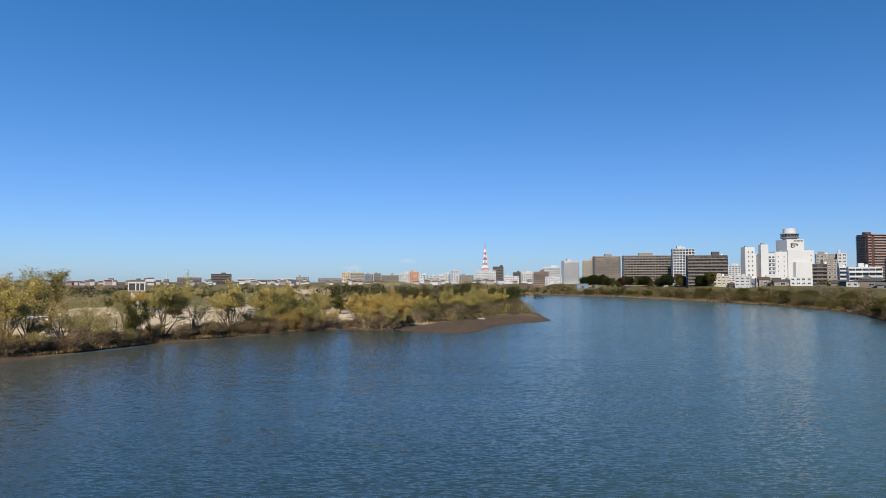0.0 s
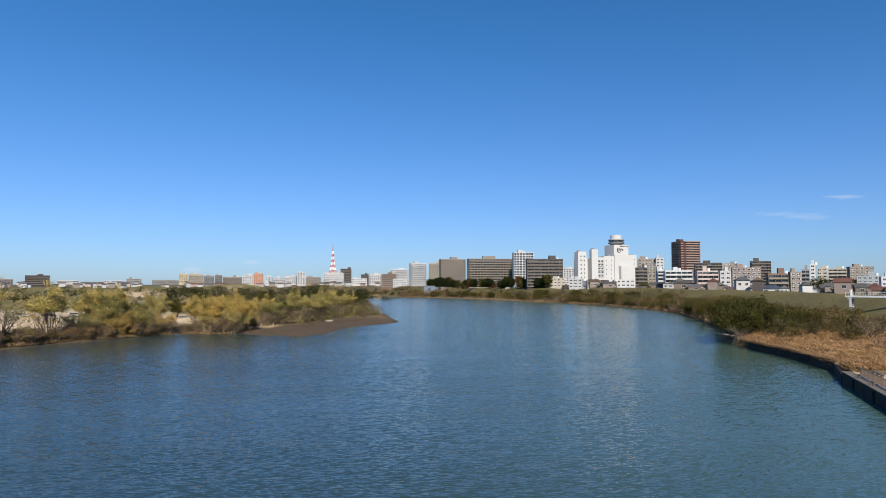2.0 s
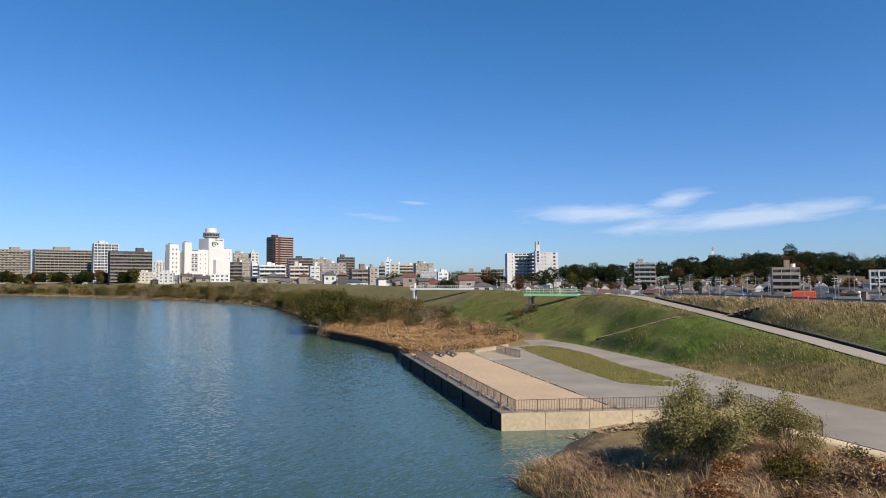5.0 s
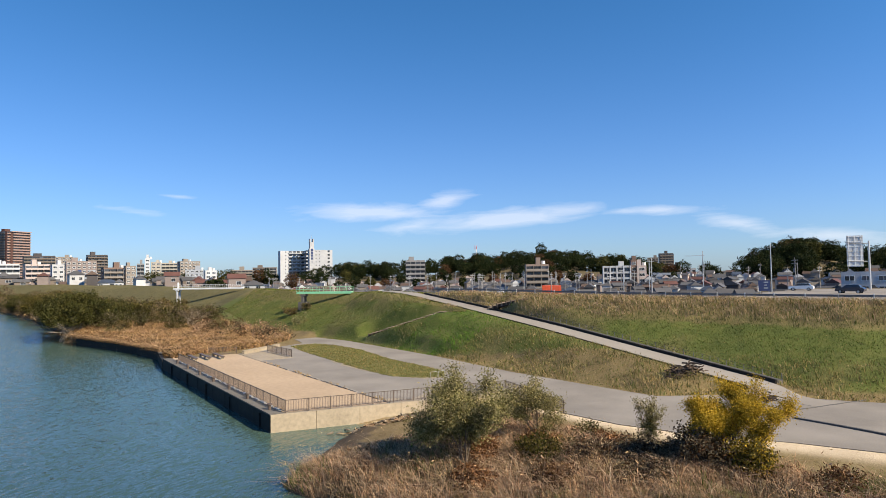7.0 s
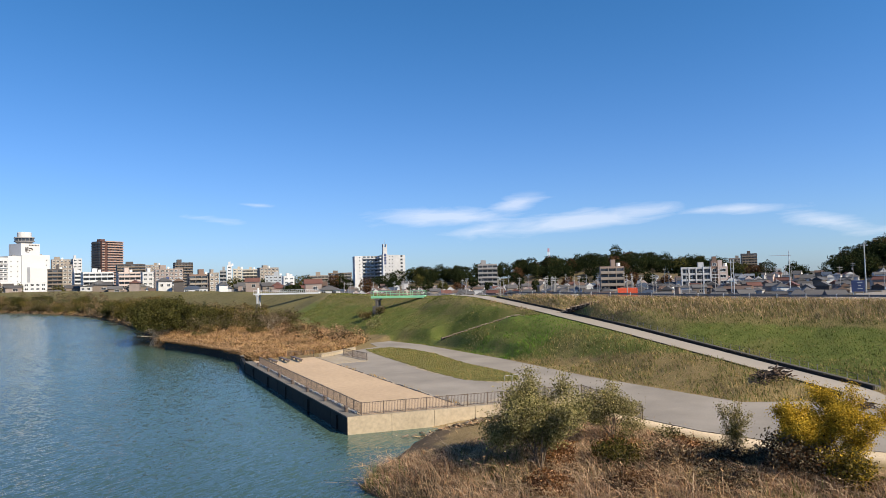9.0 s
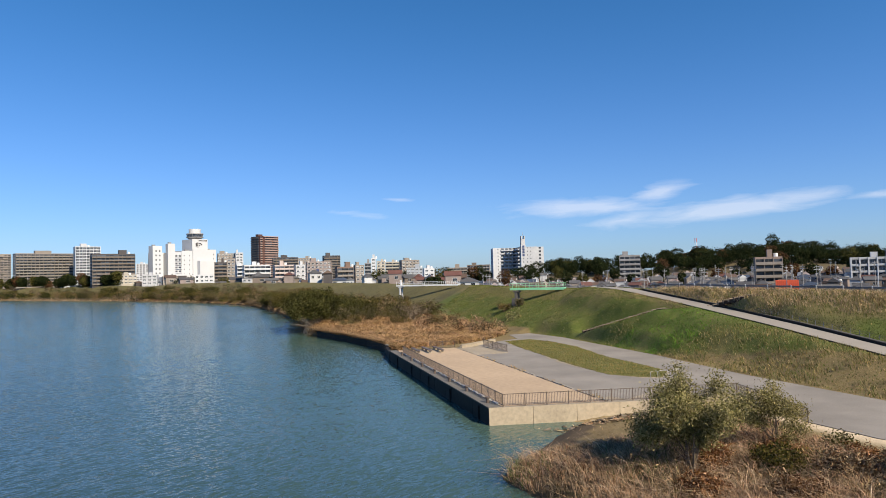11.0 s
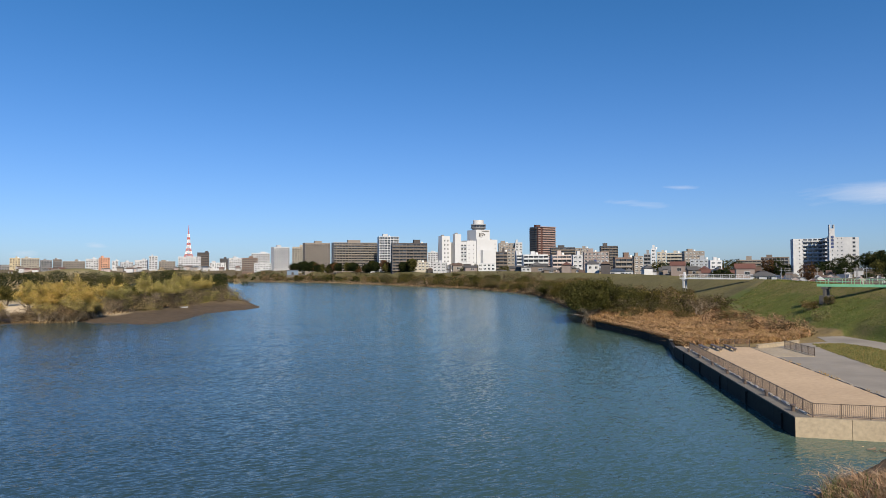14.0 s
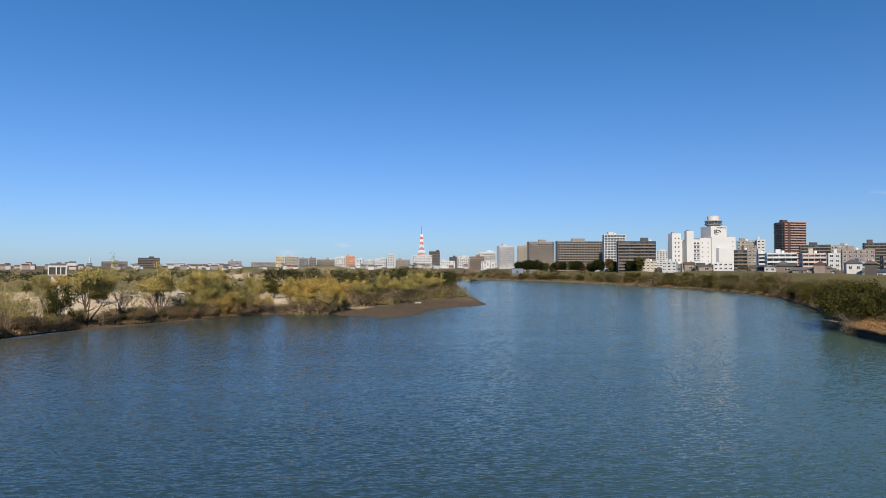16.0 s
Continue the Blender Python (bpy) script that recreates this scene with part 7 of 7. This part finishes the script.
def far_banks():
    """Dry grass and brush along both shores."""
    rng = np.random.default_rng(41)
    for name, pts, lo, hi, n, o0, o1, sgn, hgt, mats, label in (("bank_grass", LEFT_SHORE, 1.0, 8.0, 30000, 0.6, 5, -1, 0.4, ["dead_brush", "dead_brush", "dead_brush", "willow_brown"], "dry grass and roots along the far bank"), ("bank_grass", LEFT_SHORE, 8.0, 14.0, 9000, 14, 34, -1, 1.0, ["dead_brush", "willow_brown"], "rough grass behind the sandbar"),
                                                               ("bank_grass", RIGHT_SHORE, 14.0, 21.0, 42000, 0.8, 26, 1, 1.0, ["dead_brush", "dead_brush", "reed", "olive"], "dry grass along the near bank"), ("bank_grass", RIGHT_SHORE, 21.0, 26.0, 14000, 0.8, 20, 1, 1.5, ["dead_brush", "dead_brush", "reed"], "dry grass along the distant bank"),
                                                               ("shore_reeds", RIGHT_SHORE, 14.0, 26.0, 26000, 0.2, 2.6, 1, 0.8, ["reed", "dead_brush", "dead_brush", "straw"], "pale dry reeds and roots at the water line")):
        t = rng.uniform(lo, hi, n)
        k = t.astype(int)
        a = np.array(pts, dtype=float)
        d = a[k + 1] - a[k]
        L = np.linalg.norm(d, axis=1)[:, None]
        p = a[k] + d * (t - k)[:, None]
        nrm = np.stack([d[:, 1], -d[:, 0]], -1) / L * sgn
        p = p + nrm * (o0 + (o1 - o0) * rng.uniform(size=n) ** 1.6)[:, None]
        ok = ~inside(RIVER, p[:, 0], p[:, 1]) & ~((p[:, 0] > -20) & (p[:, 0] < 60) & (p[:, 1] < 214 + (p[:, 0] + 8) * 2.05) & (p[:, 1] > 150))
        p = p[ok]
        z = ground_z(p[:, 0], p[:, 1])
        p = np.column_stack([p, z])
        m = len(p)
        v, f = blades(rng, p, hgt * rng.uniform(0.4, 1.5, m), rng.uniform(0.06, 0.18, m), (-0.1, 0.1), 0.5, 0.5)
        idx = rng.integers(0, len(mats), m)
        stuff(name, label, v, f, mats, np.concatenate([idx, idx]))


far_banks()


def levee_grass():
    rng = np.random.default_rng(51)
    zone = [(60, -45), (66, 8), (70.5, 15), (77.5, 27), (89, 43), (100, 60.5), (109, 77), (122, 104), (150, 140), (180, 150), (150, 110), (136, 84), (124, 62), (112, 38), (104, 16), (101, 2), (95, -12), (92, -45)]

    def off_paths(x, y):
        clear = (to_line(RAMP, x, y)[0] > 1.9) & ~inside(ROAD, x, y)
        for a, b in STEPS:
            clear &= to_line([a, b], x, y)[0] > 1.15
        return clear
    p = field(rng, zone, 30, off_paths)
    n = len(p)
    dc, sc, _ = to_line(CREST, p[:, 0], p[:, 1])
    s = dc * sc
    tall = smoothstep(-5.5, -2.0, s + wobble(p[:, 0], p[:, 1], 0.4, 3) * 1.2) * smoothstep(66, 50, p[:, 1])
    low = smoothstep(-10, -14.5, s) * smoothstep(58, 48, p[:, 1])
    patch = wobble(p[:, 0], p[:, 1], 0.28, 6) * 0.6 + wobble(p[:, 0], p[:, 1], 0.9, 1) * 0.4
    h = 0.13 + 0.07 * (patch + 1) + 0.62 * tall + 0.26 * low * (patch > -0.2)
    h = h * rng.uniform(0.5, 1.25, n)
    v, f = blades(rng, p, h, 0.02 + 0.042 * rng.uniform(size=n), (-0.3, 0.26), 0.9, 0.45)
    dry = 0.08 + 0.5 * tall + 0.25 * low + 0.3 * np.clip(patch, 0, 1)
    u = rng.uniform(size=n)
    idx = np.where(u < dry * 0.45, 1, np.where(u < dry, 2, 0))
    fresh = np.hypot((p[:, 0] - 95.5) * 0.9, (p[:, 1] - 42.5) * 0.75) + 2.2 * wobble(p[:, 0], p[:, 1], 0.6, 4) < 6.5
    idx = np.where(fresh & (u < 0.85), 3, idx)
    idx = np.where((low > 0.4) & ~fresh & (rng.uniform(size=n) < 0.45), rng.integers(1, 3, n), idx)
    idx = np.where((tall > 0.4) & (rng.uniform(size=n) < 0.6), 4, idx)
    stuff("levee_grass", "green levee grass with a fringe of tall dry stems", v, f, ["grass", "dry_grass", "sage", "fresh_grass", "straw"], np.concatenate([idx, idx]))
    p = field(rng, ISLAND, 60)
    n = len(p)
    p[:, 2] += 0.06
    v, f = blades(rng, p, rng.uniform(0.06, 0.22, n), rng.uniform(0.018, 0.045, n), (-0.2, 0.15), 0.8, 0.5)
    idx = rng.choice(3, size=n, p=[0.45, 0.15, 0.4])
    stuff("island_grass", "short grass on the island", v, f, ["grass", "dry_grass", "sage"], np.concatenate([idx, idx]))
    # weeds along the quay kerb
    t = rng.uniform(-0.8, 38, 420)
    keep = np.sin(t * 1.7) + np.sin(t * 0.6 + 1) > 0.2
    q = np.array([qp(a, 10.75 + b, 1.5) for a, b in zip(t[keep], rng.normal(0, 0.14, keep.sum()))])
    v, f = blades(rng, q, rng.uniform(0.1, 0.42, len(q)), rng.uniform(0.03, 0.06, len(q)), (-0.1, 0.1), 0.6)
    stuff("kerb_weeds", "dry weeds growing along the kerb", v, f, ["dry_grass"])


levee_grass()


def woods():
    """The wooded hills behind the town, the tree belts behind the levee and on the horizon."""
    rng = np.random.default_rng(61)

    def wood(name, label, places, mats, per=760, size=0.66, rare=0.1):
        V, F, I, o = [], [], [], 0
        for x, y, r, h in places:
            z = gz(x, y)
            m = int(per * (r / 5.0) ** 1.3)
            u = rng.normal(size=(m, 3))
            u /= np.linalg.norm(u, axis=1)[:, None]
            u *= (0.72 + 0.36 * rng.uniform(size=m))[:, None]
            lump = 1 + 0.22 * np.sin(u[:, 0] * 5 + x) * np.sin(u[:, 1] * 5 + y) + 0.12 * np.sin(u[:, 2] * 7 + x)
            c = np.column_stack([x + u[:, 0] * r * lump, y + u[:, 1] * r * lump, z + h - r * 0.95 + u[:, 2] * r * 0.95 * lump])
            low = rng.uniform(size=(m // 4, 3))
            c = np.concatenate([c, np.column_stack([x + (low[:, 0] - 0.5) * r * 1.3, y + (low[:, 1] - 0.5) * r * 1.3, z + low[:, 2] * (h - r)])])
            v, f = cards(rng, c, size, 1.2)
            V.append(v)
            F.append(f + o)
            o += len(v)
            k = rng.choice(len(mats), p=[1 - rare] + [rare / (len(mats) - 1)] * (len(mats) - 1))
            I.append(np.full(len(f), k))
        stuff(name, label, np.concatenate(V), np.concatenate(F), mats, np.concatenate(I), "woods")
    hill = []
    for mx, my, wx, wy, hh in MOUNDS:
        for k in range(50):
            x, y = mx + rng.normal(0, wx * 0.62), my + rng.normal(0, wy * 0.62)
            hill.append((x, y, rng.uniform(3.6, 6.2), rng.uniform(8, 12.5)))
    hill += [(541, 166, 4.5, 15.5), (445, -14, 5.0, 13), (497, 330, 6, 14), (470, 330, 6, 13), (462, 345, 5, 11)]
    wood("hill_woods", "dense dark evergreen woods on the low hills", hill, ["dark_leaf", "rust_leaf", "olive"], 1150, 0.62, rare=0.14)
    belt = []
    ca, cd = [math.degrees(math.atan2(px, py)) for px, py in CREST[2:19]], [math.hypot(px, py) for px, py in CREST[2:19]]

    def crest_at(a):
        return float(np.interp(a, ca[::-1], cd[::-1]))
    for az, D, h in ([(a, crest_at(a) + 5 + 3 * math.sin(a * 9), 9 + 2 * math.sin(a * 2.1) + 1.5 * math.sin(a * 7.7)) for a in np.arange(11.6, 21.6, 0.09) if a < 14 or math.sin(a * 4.1) < 0.45] + [(a, 610, 11 + 3 * math.sin(a * 5)) for a in np.arange(26, 34, 0.8)] + [(a, 640, 12 + 4 * math.sin(a * 2.3)) for a in np.arange(37.5, 51, 0.55)]
                     + [(a, 420, 9 + 2 * math.sin(a * 3)) for a in np.arange(56, 84, 1.3)] + [(a, 290, 4.4 + math.sin(a * 3)) for a in np.arange(46, 54, 0.5)]):
        a = radians(az)
        belt.append((D * math.sin(a), D * math.cos(a), rng.uniform(3.6, 5.0) if az < 22 else rng.uniform(5.0, 7.5) if D > 500 else rng.uniform(2.0, 2.8) if D < 300 else rng.uniform(2.5, 4), h))
    wood("tree_belt", "dark green and rust coloured trees behind the levee", belt, ["dark_leaf", "rust_leaf", "olive"], 1400, rare=0.28)
    far = []
    for az in np.arange(-36, 9, 0.22):
        a, D = radians(az), rng.uniform(620, 1000)
        if rng.uniform() < 0.75:
            far.append((D * math.sin(a), D * math.cos(a), rng.uniform(3, 5), rng.uniform(4.5, 8.0)))
    wood("far_woods", "low hazy tree line on the far plain", far, ["dark_leaf", "olive", "willow_brown"], 330, 0.7, 0.5)
    mid = []
    for az in np.arange(-9.5, 6.4, 0.17):
        a, D = radians(az), rng.uniform(430, 500)
        mid.append((D * math.sin(a), D * math.cos(a), rng.uniform(2.6, 4.4), rng.uniform(8.5, 11.5) + 2.0 * (az > 1)))
    wood("dark_wood", "belt of dark olive trees across the flood plain", mid, ["dark_leaf", "olive", "willow_brown"], 700, 0.42, 0.55)
    bank = []
    for lo, hi, n, o0, o1 in ((14.6, 18.0, 130, 1.5, 22), (16.5, 21.0, 360, 1.5, 24), (20.0, 26.0, 480, 1.5, 24)):
        for p, d in on_line(RIGHT_SHORE, lo, hi, n, rng):
            off = rng.uniform(o0, o1)
            bank.append((p[0] + d[1] * off, p[1] - d[0] * off, rng.uniform(1.4, 2.9), rng.uniform(2.8, 5.8)))
    wood("bank_thicket", "thicket of dark olive and brown bushes along the bank", bank, ["olive", "dead_brush", "dark_leaf", "brush_leaf", "dark_leaf"], 900, 0.3, 0.7)
    slope = []
    for lo, hi, n, o0, o1, h0, h1 in ((14.3, 16.2, 46, 9, 26, 3.4, 6.6), (16.0, 19.5, 130, 10, 30, 3.2, 5.4), (19.5, 25.5, 420, 10, 33, 2.8, 5.2)):
        for p, d in on_line(RIGHT_SHORE, lo, hi, n, rng):
            off = o0 + (o1 - o0) * rng.uniform() ** 1.4
            slope.append((p[0] + d[1] * off, p[1] - d[0] * off, rng.uniform(1.3, 2.5), rng.uniform(h0, h1)))
    weeds = []
    for t in rng.uniform(0, 1, 90):
        weeds.append((104 + 28 * t + rng.normal(0, 4.5), 82 + 62 * t + rng.normal(0, 3), rng.uniform(0.7, 1.7), rng.uniform(1.2, 3.0)))
    wood("weed_clumps", "brown and straw coloured weeds behind the reed bed", weeds, ["brush_leaf", "sage", "red_reed", "rust_leaf"], 850, 0.22, 0.7)
    wood("slope_thicket", "brown and yellow-olive bushes between the bank and the levee", slope, ["brush_leaf", "olive", "sage", "dead_brush", "rust_leaf", "dark_leaf"], 850, 0.26, 0.7)
    bar = []
    for k in range(150):
        t, u = rng.uniform(0, 1), rng.uniform(0, 1)
        bar.append((-22 + 58 * t + rng.normal(0, 1.5), 224 + 62 * t * t + u * 26, rng.uniform(1.2, 2.8), rng.uniform(2.0, 4.0) + 2.5 * u))
    wood("bar_thicket", "tangle of brown and olive brush behind the mud bar", bar, ["dead_brush", "willow_brown", "olive", "willow"], 900, 0.24, 0.6)
    scrub = []
    for k in range(130):
        y = rng.uniform(215, 620)
        x = rng.uniform(-330, 10) if y < 420 else rng.uniform(-320, 25)
        if to_line(LEFT_SHORE, np.array([x]), np.array([y]))[0][0] < 70:
            continue
        scrub.append((x, y, rng.uniform(1.2, 3.2), rng.uniform(1.5, 4.5)))
    wood("plain_scrub", "patchy olive and brown scrub on the far flood plain", scrub, ["willow_brown", "olive", "dark_leaf"], 330, 0.55, 0.5)


woods()


def brush_pile():
    rng = np.random.default_rng(71)
    root = thing("brush_pile", "heap of cut dark branches beside the road", "brush pile")
    for x0, y0, n, w in ((72.5, 7.0, 170, 1.8), (66.6, -0.5, 26, 1.0)):
        for k in range(n):
            a, b = rng.normal(0, w * 0.5), rng.normal(0, w * 0.3)
            x, y = x0 + a * 0.9, y0 - a * 0.5 + b
            z = gz(x, y) + abs(rng.normal(0, 0.4)) * math.exp(-(a / w) ** 2) + 0.06
            bm = bmesh.new()
            d = Vector((rng.normal(), rng.normal(), rng.normal() * 0.25)).normalized() * rng.uniform(0.25, 0.7)
            tube(bm, [Vector((x, y, z)) - d, Vector((x, y, z + 0.05)), Vector((x, y, z)) + d], [0.075, 0.06, 0.03], 4)
            part("branch", bm, "twig", root)


brush_pile()


def drift_boat():
    root = thing("drift_boat", "pale weathered hull lying on the mud bar", "boat", pose(13.6, 246, gz(13.6, 246), 0, 0, 10))
    root.scale = (0.65, 0.65, 0.65)
    bm = bmesh.new()
    rings = []
    for k, (x, w, h) in enumerate(((-2.2, 0.35, 0.5), (-1.5, 0.6, 0.55), (0, 0.7, 0.6), (1.4, 0.5, 0.62), (2.2, 0.06, 0.75))):
        rings.append([bm.verts.new(p) for p in ((x, -w, h), (x, -w * 0.7, 0.05), (x, w * 0.7, 0.05), (x, w, h))])
    for a, b in zip(rings[:-1], rings[1:]):
        for j in range(4):
            bm.faces.new((a[j], a[(j + 1) % 4], b[(j + 1) % 4], b[j]))
    bm.faces.new(rings[0]), bm.faces.new(rings[-1])
    part("hull", bm, "white_wall", root)
    snag = thing("snag", "dark tangled driftwood at the tip of the bar", "driftwood", pose(41.0, 296, 0, 0, 0, 0))
    rng = np.random.default_rng(5)
    for k in range(26):
        d = Vector((rng.normal(), rng.normal(), abs(rng.normal()) * 0.6)).normalized() * rng.uniform(1, 3)
        bm = bmesh.new()
        tube(bm, [Vector((0, 0, -0.2)) + Vector(rng.normal(0, 0.8, 3)) * 0.8, d * 0.6, d], [0.16, 0.1, 0.04], 5)
        part("branch", bm, "bark", snag)


drift_boat()
